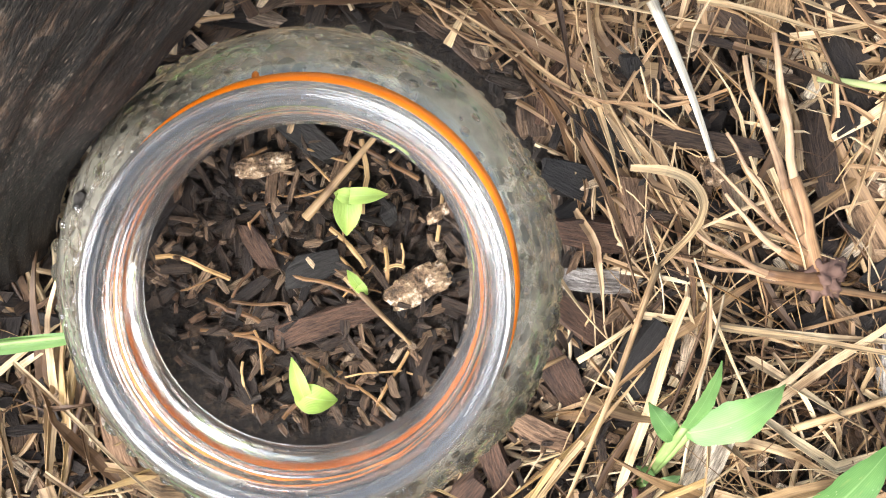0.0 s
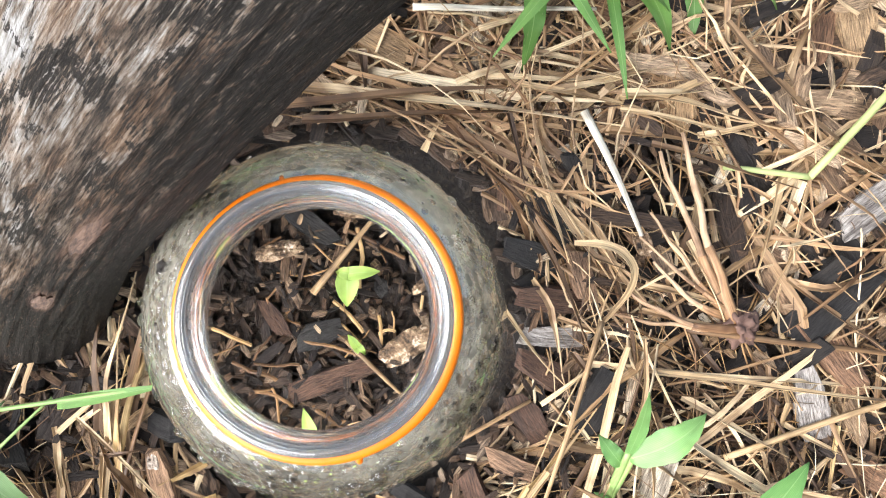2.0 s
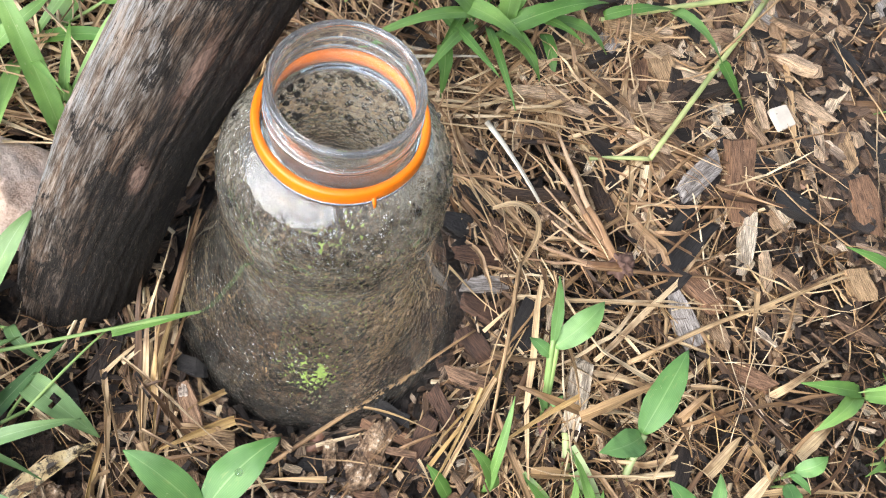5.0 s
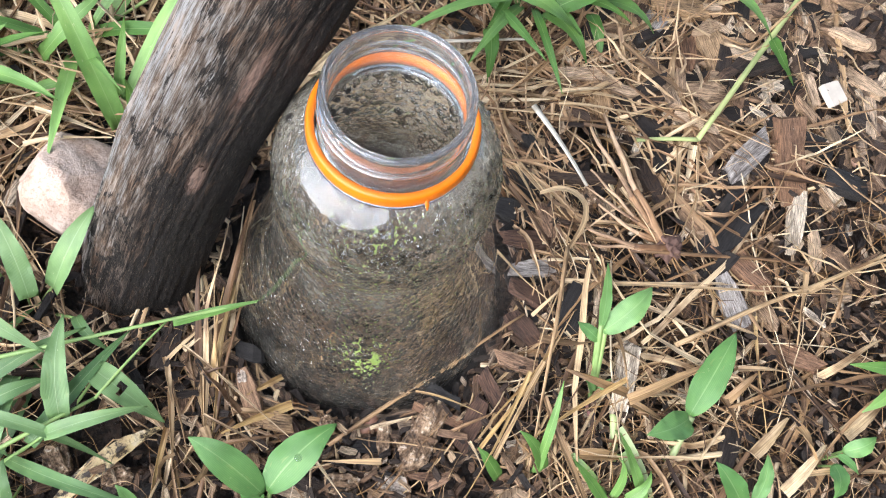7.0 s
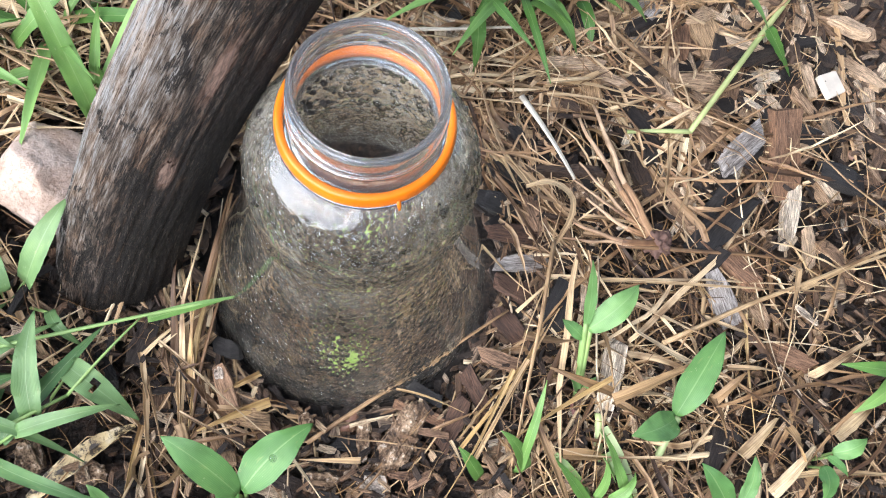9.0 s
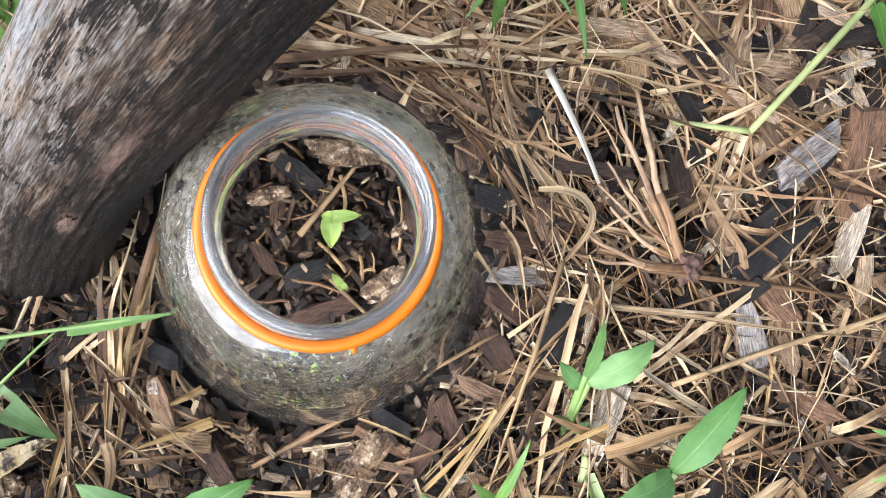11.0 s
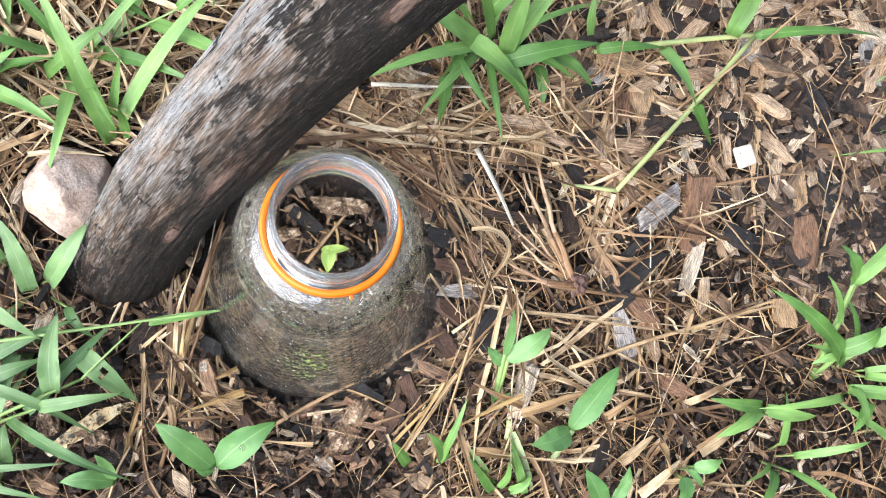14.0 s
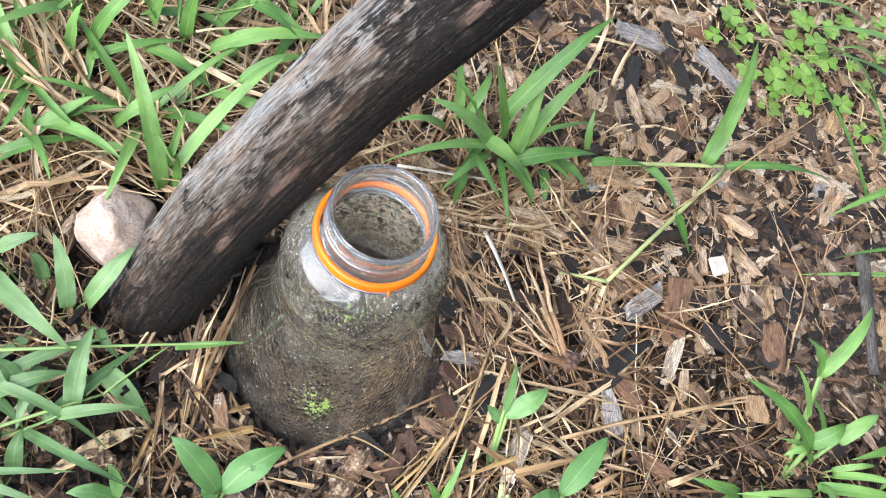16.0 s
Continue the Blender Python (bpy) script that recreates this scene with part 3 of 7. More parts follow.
# ---- generators ----
def chip_geometry(r, length, width, thick):
    """A splintered flake of wood: four sections of four corners, ragged at the ends."""
    verts, uvs, faces = [], [], []
    skew = r.uniform(-0.5, 0.5)
    bend = r.uniform(-0.05, 0.05) * length
    for k, s in enumerate((-0.5, -0.2, 0.18, 0.5)):
        end = k in (0, 3)
        w = width * (r.uniform(0.55, 1.0) if end else r.uniform(0.85, 1.1))
        th = thick * (r.uniform(0.3, 0.9) if end else r.uniform(0.8, 1.15))
        for c, (a, e) in enumerate(((-0.5, -0.5), (0.5, -0.5), (0.5, 0.5), (-0.5, 0.5))):
            rag = r.uniform(-0.09, 0.09) * length if end else r.uniform(-0.02, 0.02) * length
            y = s * length + rag + skew * a * width
            x = a * w + r.uniform(-0.06, 0.06) * width
            verts.append((x, y, e * th + bend * (s * s - 0.1) + r.uniform(-0.08, 0.08) * thick))
            uvs.append((x + 0.7 * e * th, y))
    for k in range(3):
        for c in range(4):
            d = (c + 1) % 4
            faces.append((k * 4 + c, k * 4 + d, k * 4 + 4 + d, k * 4 + 4 + c))
    faces += [(3, 2, 1, 0), (12, 13, 14, 15)]
    return verts, faces, uvs


def tube_geometry(points, widths, flat=0.35, sides=4, twist=0.0, roll=0.0):
    """A stem or dry blade along the points, an oval in section; flat: thickness over width."""
    n = len(points)
    verts, uvs, faces = [], [], []
    run = 0.0
    for i, p in enumerate(points):
        t = (points[min(i + 1, n - 1)] - points[max(i - 1, 0)]).normalized()
        side = t.cross(Vector((0, 0, 1)))
        side = side.normalized() if side.length > 1e-4 else Vector((1, 0, 0))
        up = side.cross(t)
        if i:
            run += (p - points[i - 1]).length
        a0 = roll + twist * i / max(1, n - 1)
        s2, u2 = side * math.cos(a0) + up * math.sin(a0), up * math.cos(a0) - side * math.sin(a0)
        for k in range(sides):
            a = 2 * math.pi * k / sides
            verts.append(tuple(p + s2 * (math.cos(a) * widths[i] / 2) + u2 * (math.sin(a) * widths[i] * flat / 2)))
            uvs.append((abs(k / sides - 0.5) * 2 * widths[i], run))
    for i in range(n - 1):
        for k in range(sides):
            d = (k + 1) % sides
            faces.append((i * sides + k, i * sides + d, i * sides + sides + d, i * sides + sides + k))
    faces.append(tuple(range(sides))[::-1])
    faces.append(tuple((n - 1) * sides + k for k in range(sides)))
    return verts, faces, uvs


def ribbon_geometry(points, widths, fold=0.3, twist=0.0, roll=0.0, thick=0.0002):
    """A dry grass blade along the points: a thin strip, creased along its middle and twisting."""
    n = len(points)
    verts, uvs, faces = [], [], []
    run = 0.0
    for i, p in enumerate(points):
        t = (points[min(i + 1, n - 1)] - points[max(i - 1, 0)]).normalized()
        side = t.cross(Vector((0, 0, 1)))
        side = side.normalized() if side.length > 1e-4 else Vector((1, 0, 0))
        up = side.cross(t)
        if i:
            run += (p - points[i - 1]).length
        a = roll + twist * i / max(1, n - 1)
        side, up = side * math.cos(a) + up * math.sin(a), up * math.cos(a) - side * math.sin(a)
        w = widths[i] / 2
        for u, h in ((-1, fold * w), (0, 0), (1, fold * w), (1, fold * w - thick), (0, -thick), (-1, fold * w - thick)):
            verts.append(tuple(p + side * (u * w) + up * h))
            uvs.append((u * w, run))
    for i in range(n - 1):
        for k in range(6):
            d = (k + 1) % 6
            faces.append((i * 6 + k, i * 6 + d, i * 6 + 6 + d, i * 6 + 6 + k))
    faces += [(5, 4, 3, 2, 1, 0), tuple((n - 1) * 6 + k for k in range(6))]
    return verts, faces, uvs


def bezier(a, c, b, n):
    return [a * (1 - s) ** 2 + c * (2 * s * (1 - s)) + b * s * s for s in (i / (n - 1) for i in range(n))]


def leaf_mesh(name, a, b, width, lift, mat, bend=0.0, fold=0.25, oval=False, wave=0.0, origin=Vector((0, 0, 0)), hole=False, turn=0.0):
    """A grass leaf from a to b: closed, with a folded midrib, arching by lift."""
    mid = (a + b) / 2 + Vector((0, 0, lift * 1.6))
    side0 = (b - a).cross(Vector((0, 0, 1))).normalized()
    mid += side0 * bend
    n = 19
    pts = bezier(a, mid, b, n)
    build = Build()
    verts, uvs, faces = [], [], []
    run = 0.0
    for i, p in enumerate(pts):
        s = i / (n - 1)
        t = (pts[min(i + 1, n - 1)] - pts[max(i - 1, 0)]).normalized()
        side = t.cross(Vector((0, 0, 1)))
        side = side.normalized() if side.length > 1e-4 else side0
        up = side.cross(t)
        if i:
            run += (p - pts[i - 1]).length
        prof = (2.75 * (s + 0.02) ** 0.62 * max(0.0, 1 - s) ** 0.94 if oval else 1.62 * (s + 0.07) ** 0.33 * max(0.0, 1 - s) ** 0.86)
        w = max(0.00025, width * (0.53 if oval else 0.61) * min(1.0, prof))
        ripple = wave * (math.sin(s * 17 + width * 900) + 0.6 * math.sin(s * 41 + width * 2300))
        w *= 1 + 0.07 * noise.noise((s * 5, width * 700, lift * 900))
        lean = turn * (s - 0.25)
        side, up = side * math.cos(lean) + up * math.sin(lean), up * math.cos(lean) - side * math.sin(lean)
        th = 0.00012
        for u, h in ((-1, fold + ripple), (-0.5, fold * 0.5), (0, 0), (0.5, fold * 0.5), (1, fold - ripple)):
            verts.append(tuple(p - origin + side * (u * w) + up * (h * w + (th if abs(u) < 1 else 0))))
            uvs.append((u, run))
        for u, h in ((0.5, fold * 0.5), (0, 0), (-0.5, fold * 0.5)):
            verts.append(tuple(p - origin + side * (u * w) + up * (h * w - th - (0.0003 if u == 0 else 0))))
            uvs.append((u, run))
    for i in range(n - 1):
        for k in range(8):
            d = (k + 1) % 8
            if hole and ((i in (6, 7) and k in (1, 6)) or (i == 7 and k in (2, 5))):
                continue
            faces.append((i * 8 + k, i * 8 + d, i * 8 + 8 + d, i * 8 + 8 + k))
    faces += [tuple(range(8))[::-1], tuple((n - 1) * 8 + k for k in range(8))]
    build.add(verts, faces, uvs)
    me = build.mesh(name, mat, True)
    ends = np.empty(len(me.edges) * 2, dtype=np.int32)
    me.edges.foreach_get("vertices", ends)
    ends = ends.reshape(-1, 2) % 8
    sharp = (ends[:, 0] == ends[:, 1]) & ((ends[:, 0] == 0) | (ends[:, 0] == 4))
    me.attributes.new("sharp_edge", "BOOLEAN", "EDGE").data.foreach_set("value", sharp)
    return me


def stem_mesh(name, a, b, w0, w1, mat, sag=0.0, origin=Vector((0, 0, 0)), n=10, wob=0.0):
    mid = (a + b) / 2 + Vector((0, 0, sag))
    pts = [p - origin for p in bezier(a, mid, b, n)]
    if wob:
        pts = [p + Vector((noise.noise(p * 60), noise.noise(p * 60 + Vector((7, 7, 7))), 0)) * wob for p in pts]
    build = Build()
    build.add(*tube_geometry(pts, [w0 + (w1 - w0) * i / (n - 1) for i in range(n)], 0.9, 7))
    return build.mesh(name, mat, True)


# ---- the leaning branch ----
def bark_scrap(target, half_long, half_wide, ob_at):
    """A thin flake of bark with a ragged rim, bent to the branch's round."""
    mid = min((i / 1000 for i in range(300)), key=lambda q: (branch_axis(q) - target).length)
    b = Build()
    rings, sides = 5, 40
    for layer in (0.00035, -0.002):
        for j in range(rings + 1):
            for k in range(sides):
                a = 2 * math.pi * k / sides
                rag = 1 + 0.45 * noise.noise((math.cos(a) * 2.2, math.sin(a) * 2.2, target.z * 90)) + 0.3 * noise.noise((math.cos(a) * 6, math.sin(a) * 6, target.z * 70))
                q = j / rings * rag
                c, t, side, up = branch_frame(mid + math.sin(a) * q * half_long * 0.86)
                out = target - branch_axis(mid)
                out = (out - t * out.dot(t)).normalized()
                rad = branch_radius(mid) * 1.004 + (layer if j < rings or layer < 0 else 0.0)
                w = math.cos(a) * q * half_wide / rad
                b.verts.append(tuple(c + (out * math.cos(w) + t.cross(out) * math.sin(w)) * rad - ob_at))
                b.uvs.append((w * rad, math.sin(a) * q * half_long))
    half = (rings + 1) * sides
    for base, way in ((0, 1), (half, -1)):
        for j in range(rings):
            for k in range(sides):
                d = (k + 1) % sides
                f = (base + j * sides + k, base + j * sides + d, base + (j + 1) * sides + d, base + (j + 1) * sides + k)
                b.faces.append(f[::-way])
    for k in range(sides):
        d = (k + 1) % sides
        b.faces.append((rings * sides + k, rings * sides + d, half + rings * sides + d, half + rings * sides + k))
    return b.mesh("bark_scrap", bark_mat, True)


def branch():
    base = branch_axis(0.0)
    ob_at = Vector((base.x, base.y, 0))
    build = Build()
    rows, sides = 330, 176
    straight = []
    run, last = 0.0, None
    for i in range(rows):
        z = FOOT_Z + 0.53 * i / (rows - 1)
        p, t, side, up = branch_frame(z)
        if last is not None:
            run += (p - last).length
        last = p
        rad = branch_radius(z)
        rad *= 1 - 0.22 * max(0.0, (0.0 - z) / 0.05) ** 1.5
        for k in range(sides):
            a = 2 * math.pi * k / sides
            c, d = math.cos(a), math.sin(a)
            r = rad * (1 + 0.05 * noise.noise((c * 1.2, d * 1.2, run * 11.7)))
            r += 0.0008 * noise.noise((c * 7, d * 7, run * 26)) + 0.0007 * noise.noise((c * 17, d * 17, run * 24)) + 0.0006 * noise.noise((c * 36, d * 36, run * 26))
            build.verts.append(tuple(p + side * (c * r) + up * (d * r) - ob_at))
            build.uvs.append((k / sides * 0.165, run))
            straight += [c * 0.025, d * 0.025, run]
    for i in range(rows - 1):
        for k in range(sides):
            d = (k + 1) % sides
            build.faces.append((i * sides + k, i * sides + d, i * sides + sides + d, i * sides + sides + k))
    build.faces += [tuple(range(sides))[::-1], tuple((rows - 1) * sides + k for k in range(sides))]
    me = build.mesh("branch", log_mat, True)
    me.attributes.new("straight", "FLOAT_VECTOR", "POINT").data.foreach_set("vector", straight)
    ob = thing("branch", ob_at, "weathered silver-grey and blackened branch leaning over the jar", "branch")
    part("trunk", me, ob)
    # scraps of bark still clinging to the bare strips
    for target, half_long, half_wide in BARE:
        part("bark_scrap", bark_scrap(target, half_long * 0.8, half_wide * 0.8, ob_at), ob, "thin red-brown bark remnant")


branch()


# ---- the jar ----
def smooth_profile(keys, step=0.0015):
    """Rounded way through (z, r) keys, by Catmull-Rom."""
    out = []
    k = [keys[0]] + keys + [keys[-1]]
    for i in range(1, len(k) - 2):
        p0, p1, p2, p3 = k[i - 1], k[i], k[i + 1], k[i + 2]
        n = max(2, int(math.hypot(p2[0] - p1[0], p2[1] - p1[1]) / step))
        for j in range(n):
            s = j / n
            out.append(tuple(0.5 * (2 * b + (c - a) * s + (2 * a - 5 * b + 4 * c - d) * s * s + (3 * b - a - 3 * c + d) * s ** 3) for a, b, c, d in zip(p0, p1, p2, p3)))
    return out + [keys[-1]]


def lathe(name, loop, mat, sides=144, wob=0.0):
    """A ring turned from a closed loop of (z, r)."""
    b = Build()
    n = len(loop)
    for k in range(sides):
        a = 2 * math.pi * k / sides
        for z, r in loop:
            rr = r + wob * noise.noise((math.cos(a) * 2, math.sin(a) * 2, z * 40))
            b.verts.append((math.cos(a) * rr, math.sin(a) * rr, z))
            b.uvs.append((a * 0.05, z))
    for k in range(sides):
        d = (k + 1) % sides
        for i in range(n):
            j = (i + 1) % n
            b.faces.append((k * n + i, d * n + i, d * n + j, k * n + j))
    return b.mesh(name, mat, True)


WALL = [(-0.028, 0.0640), (-0.018, 0.0642), (-0.008, 0.0622), (0.002, 0.0592), (0.020, 0.0541), (0.036, 0.0490), (0.050, 0.0449), (0.062, 0.0420),
        (0.070, 0.0405), (0.077, 0.0402), (0.084, 0.0409), (0.092, 0.0414), (0.100, 0.0408), (0.108, 0.0388), (0.115, 0.0352), (0.1195, 0.0305), (0.1215, 0.0262)]


def wall_radius(z):
    for (z0, r0), (z1, r1) in zip(WALL, WALL[1:]):
        if z0 <= z <= z1:
            return r0 + (r1 - r0) * (z - z0) / (z1 - z0)
    return WALL[-1][1]


def jar():
    ob = thing("jar", JAR, "clear plastic jar top, cut open, fogged with water drops", "jar")
    ob.rotation_euler = (radians(-1.7), radians(0.1), 0)
    ob.scale = (1, 1, 1.017)
    outer = smooth_profile(WALL)
    inner = [(z - (0.0006 if z > 0.1 else 0), r - 0.0009) for z, r in reversed(outer)]
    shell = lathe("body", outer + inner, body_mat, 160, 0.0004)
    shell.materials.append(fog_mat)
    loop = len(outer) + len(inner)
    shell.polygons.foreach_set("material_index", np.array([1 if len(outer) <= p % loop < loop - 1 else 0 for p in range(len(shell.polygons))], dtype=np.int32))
    body = part("body", shell, ob, "see-through plastic wall, beaded with water inside")
    neck_out = [(0.1212, 0.0256), (0.124, 0.0247), (0.1285, 0.0245), (0.143, 0.0243), (0.1452, 0.0248), (0.1462, 0.0246), (0.1466, 0.0240)]
    neck_in = [(0.1466, 0.0230), (0.1460, 0.0224), (0.143, 0.0221), (0.130, 0.0221), (0.1245, 0.0222), (0.1206, 0.0236)]
    neck = part("neck", lathe("neck", neck_out + neck_in, neck_mat), ob, "clear plastic screw neck")
    flange = [(0.1222, 0.0254), (0.1222, 0.0284), (0.1227, 0.0288), (0.1233, 0.0284), (0.1235, 0.0250)]
    part("support_flange", lathe("support_flange", flange, neck_mat), ob)
    # screw thread: a ridge winding one and a half times round the neck
    n = 150
    pts = [Vector((math.cos(a) * 0.0246, math.sin(a) * 0.0246, 0.1335 + 0.0062 * i / (n - 1))) for i, a in ((i, 0.4 + 3.1 * math.pi * i / (n - 1)) for i in range(n))]
    b = Build()
    b.add(*tube_geometry(pts, [0.0016 * min(1, 0.1 + 8 * min(i, n - 1 - i) / n) for i in range(n)], 1.0, 8))
    part("screw_thread", b.mesh("screw_thread", neck_mat, True), ob)
    ring = [(0.1242, 0.0262), (0.1240, 0.0282), (0.1243, 0.0287), (0.1248, 0.0289), (0.1266, 0.0289), (0.1286, 0.0286), (0.1293, 0.0283), (0.1296, 0.0277), (0.1295, 0.0262), (0.127, 0.0259)]
    band = part("tamper_ring", lathe("tamper_ring", ring, orange_mat), ob, "orange plastic ring round the neck")
    for ang, size in ((-76, 1.0), (104, 0.7)):
        a = radians(ang)
        d = Vector((math.cos(a), math.sin(a), 0))
        b = Build()
        b.add(*tube_geometry([d * 0.0286 + Vector((0, 0, 0.1262)), d * 0.0298 + Vector((0, 0, 0.1242)), d * 0.0304 + Vector((0, 0, 0.1222 + 0.001 * (1 - size)))],
                             [0.0017 * size, 0.0014 * size, 0.0007 * size], 0.7, 6))
        part("broken_tab", b.mesh("broken_tab", orange_mat, True), band)
    # black dirt gathered in the seam under the ring
    for start, sweep in ((12, 30), (47, 22), (74, 40), (119, 14), (138, 34), (-150, 16), (-62, 12)):
        m = 4 + sweep // 3
        pts = [Vector((math.cos(a) * 0.0252, math.sin(a) * 0.0252, 0.1238 + 0.0003 * noise.noise((a * 30, 1, 2)))) for a in (radians(start + sweep * i / (m - 1)) for i in range(m))]
        b = Build()
        b.add(*tube_geometry(pts, [0.0009 * (0.5 + abs(noise.noise((start, i * 0.8, 4)))) for i in range(m)], 0.8, 6))
        part("dirt_line", b.mesh("dirt_line", dirt_mat), ob, "black dirt in the seam of the neck")
    # drops of water on the wall
    r = random.Random(11)
    b = Build()
    for i in range(4600):
        z = 0.001 + 0.117 * r.random() ** 0.8
        a = r.uniform(0, 2 * math.pi)
        size = 0.0004 + 0.0016 * r.random() ** 3 + (0.0006 if z > 0.08 and r.random() < 0.25 else 0)
        if 760 <= i < 1400:
            z, size = 0.02 + 0.096 * r.random() ** 0.7, r.uniform(0.0008, 0.0016)
        rain = i < 760
        if rain:
            z, a, size = 0.07 + 0.046 * r.random() ** 0.6, r.gauss(-0.6, 0.75), 0.0005 + 0.0014 * r.random() ** 1.5
            if i > 600:
                a = r.uniform(0, 2 * math.pi)
        rad = wall_radius(z)
        slope = (wall_radius(z + 0.002) - wall_radius(z - 0.002)) / 0.004
        nrm = Vector((math.cos(a), math.sin(a), -slope)).normalized()
        s1 = Vector((-math.sin(a), math.cos(a), 0))
        s2 = nrm.cross(s1)
        c = Vector((math.cos(a) * rad, math.sin(a) * rad, z)) - nrm * (0.0009 - size * 0.1)
        if rain:
            c = Vector((math.cos(a) * rad, math.sin(a) * rad, z)) - nrm * size * 0.08
        else:
            nrm = -nrm
        high = r.uniform(0.5, 0.85)
        squash = r.uniform(0.8, 1.3)
        verts, faces = [tuple(c + nrm * size * high)], []
        for h, w in ((high * 0.76, 0.6), (0.0, 1.0)):
            for k in range(7):
                q = 2 * math.pi * k / 7
                verts.append(tuple(c + nrm * size * h + s1 * math.cos(q) * size * w + s2 * math.sin(q) * size * w * squash))
        for k in range(7):
            d = (k + 1) % 7
            faces += [(0, 1 + k, 1 + d), (1 + k, 8 + k, 8 + d, 1 + d)]
        b.add(verts, faces, [(0, 0)] * len(verts))
    drops = part("condensation", b.mesh("condensation", water_mat, True), ob, "beads of condensed water")
    tagged(drops, kind="stuff")
    # specks of dirt stuck inside the shoulder
    for i in range(84):
        z = r.uniform(0.064, 0.096) if i < 70 else r.uniform(0.1, 0.116)
        a = r.gauss(2.0, 0.24) if i < 70 else r.uniform(2.0, 3.6)
        size = 0.0005 + 0.0012 * r.random() ** 2
        rad = wall_radius(z) - 0.0011
        c = Vector((math.cos(a) * rad, math.sin(a) * rad, z))
        bm = bmesh.new()
        bmesh.ops.create_icosphere(bm, subdivisions=2, radius=size)
        for v in bm.verts:
            v.co *= 1 + 0.5 * noise.noise(v.co * 900 + c * 300)
            v.co.z *= r.uniform(0.9, 1.0)
        me = bpy.data.meshes.new("dirt_speck")
        bm.to_mesh(me)
        bm.free()
        me.materials.append(dirt_mat)
        part("dirt_speck", me, ob).location = c
    for o in (body, neck):
        o.visible_shadow = False


jar()


# ---- the stone beside the branch ----
def stone():
    bm = bmesh.new()
    bmesh.ops.create_icosphere(bm, subdivisions=5, radius=1.0)
    r = random.Random(5)
    planes = [(Vector((r.uniform(-1, 1), r.uniform(-1, 1), r.uniform(-0.3, 1))).normalized(), r.uniform(0.68, 0.88)) for _ in range(11)]
    for v in bm.verts:
        for nrm, d in planes:
            over = v.co.dot(nrm) - d
            if over > 0:
                v.co -= nrm * over * 0.93
        v.co *= 1 + 0.05 * noise.noise(v.co * 2.3) + 0.02 * noise.noise(v.co * 9)
        v.co = Vector((v.co.x * 0.0235, v.co.y * 0.0255, v.co.z * 0.022))
    for f in bm.faces:
        f.smooth = True
    me = bpy.data.meshes.new("stone")
    bm.to_mesh(me)
    bm.free()
    me.materials.append(stone_mat)
    ob = new("stone", me)
    ob.matrix_world = pose(-0.138, 0.060, 0.004, 8, -6, 25)
    tagged(ob, "rough pinkish beige stone lying beside the branch", "stone")


stone()


# ---- green plants ----
def mm(x, y, z):
    return Vector((x, y, z)) / 1000


def plant(name, label, category, rows, mat, group="", stem=stem_mat, stem_w=1.6, hole=None, oval=False, fold=0.09, reach=0.45, at=None):
    """A plant of leaves; a row: foot and tip of the leaf in mm, its width and arch in mm. Each leaf has its sheath down to the root."""
    r = random.Random(len(rows) * 31 + int(rows[0][0]))
    root = sum((mm(*row[:3]) for row in rows), Vector()) / len(rows)
    if at:
        root, reach = mm(*at, 0), 1.0
    root.z = soil_z(root.x, root.y)
    ob = thing(name, root, label, category, group)
    for k, (bx, by, bz, tx, ty, tz, w, lift) in enumerate(rows):
        a, b = mm(bx, by, bz), mm(tx, ty, tz)
        part("leaf", leaf_mesh("leaf", a, b, w / 1000 * (1.0 if oval else 0.84), lift / 1000, mat, r.uniform(-0.004, 0.004), fold * r.uniform(0.6, 3.0), oval, r.uniform(0.02, 0.12), root, k == hole, r.uniform(-0.9, 0.9)), ob)
        near = (Vector((a.x, a.y)) - root.xy).length
        foot = a.lerp(root, reach if near < 0.06 else 0.15)
        foot.z = soil_z(foot.x, foot.y) - 0.002
        part("stem", stem_mesh("stem", foot, a + (b - a) * 0.06, stem_w / 1000, stem_w * 0.75 / 1000, stem, 0.001, root), ob)
    return ob


WEED = (285, -53)
CRAB = "green crabgrass tuft with broad pointed blades"
plant("crabgrass", CRAB + " growing beside the branch", "grass", [
    (78, 138, 22, 33, 155, 39, 13, 8), (74, 141, 24, 105, 114, 20, 13, 8), (90, 131, 17, 107, 102, 13, 12, 8), (91, 130, 19, 147, 139, 28, 13, 10),
    (93, 134, 22, 100, 163, 65, 12, 6), (97, 139, 24, 132, 174, 71, 10, 10), (120, 135, 18, 145, 116, 16, 9, 8)], grass_mat, "crabgrass tufts")
plant("crabgrass", CRAB + " among straw and chips", "grass", [
    (59, 121, 20, 55, 96, 12, 9, 6), (114, 130, 15, 116, 106, 9, 8, 4), (78, 138, 22, 6, 114, 22, 8, 14),
    (80, 150, 39, 135, 197, 93, 13, 16), (146, 145, 15, 143, 165, 40, 6, 2), (71, 138, 20, 58, 122, 18, 6, 4), (85, 141, 28, 67, 166, 71, 8, 6)], grass_mat, "crabgrass tufts")
runner = plant("crabgrass_runner", "creeping crabgrass runner with pale stem over wood chips", "grass", [
    (246, 149, 21, 328, 152, 19, 7, 10), (231, 149, 21, 247, 216, 75, 13, 12), (189, 141, 18, 204, 104, 23, 9, 8),
    (204, 105, 23, 219, 86, 7, 8, 2), (149, 140, 16, 191, 141, 18, 8, 6)], grass_mat, reach=0.0, stem_w=1.2)
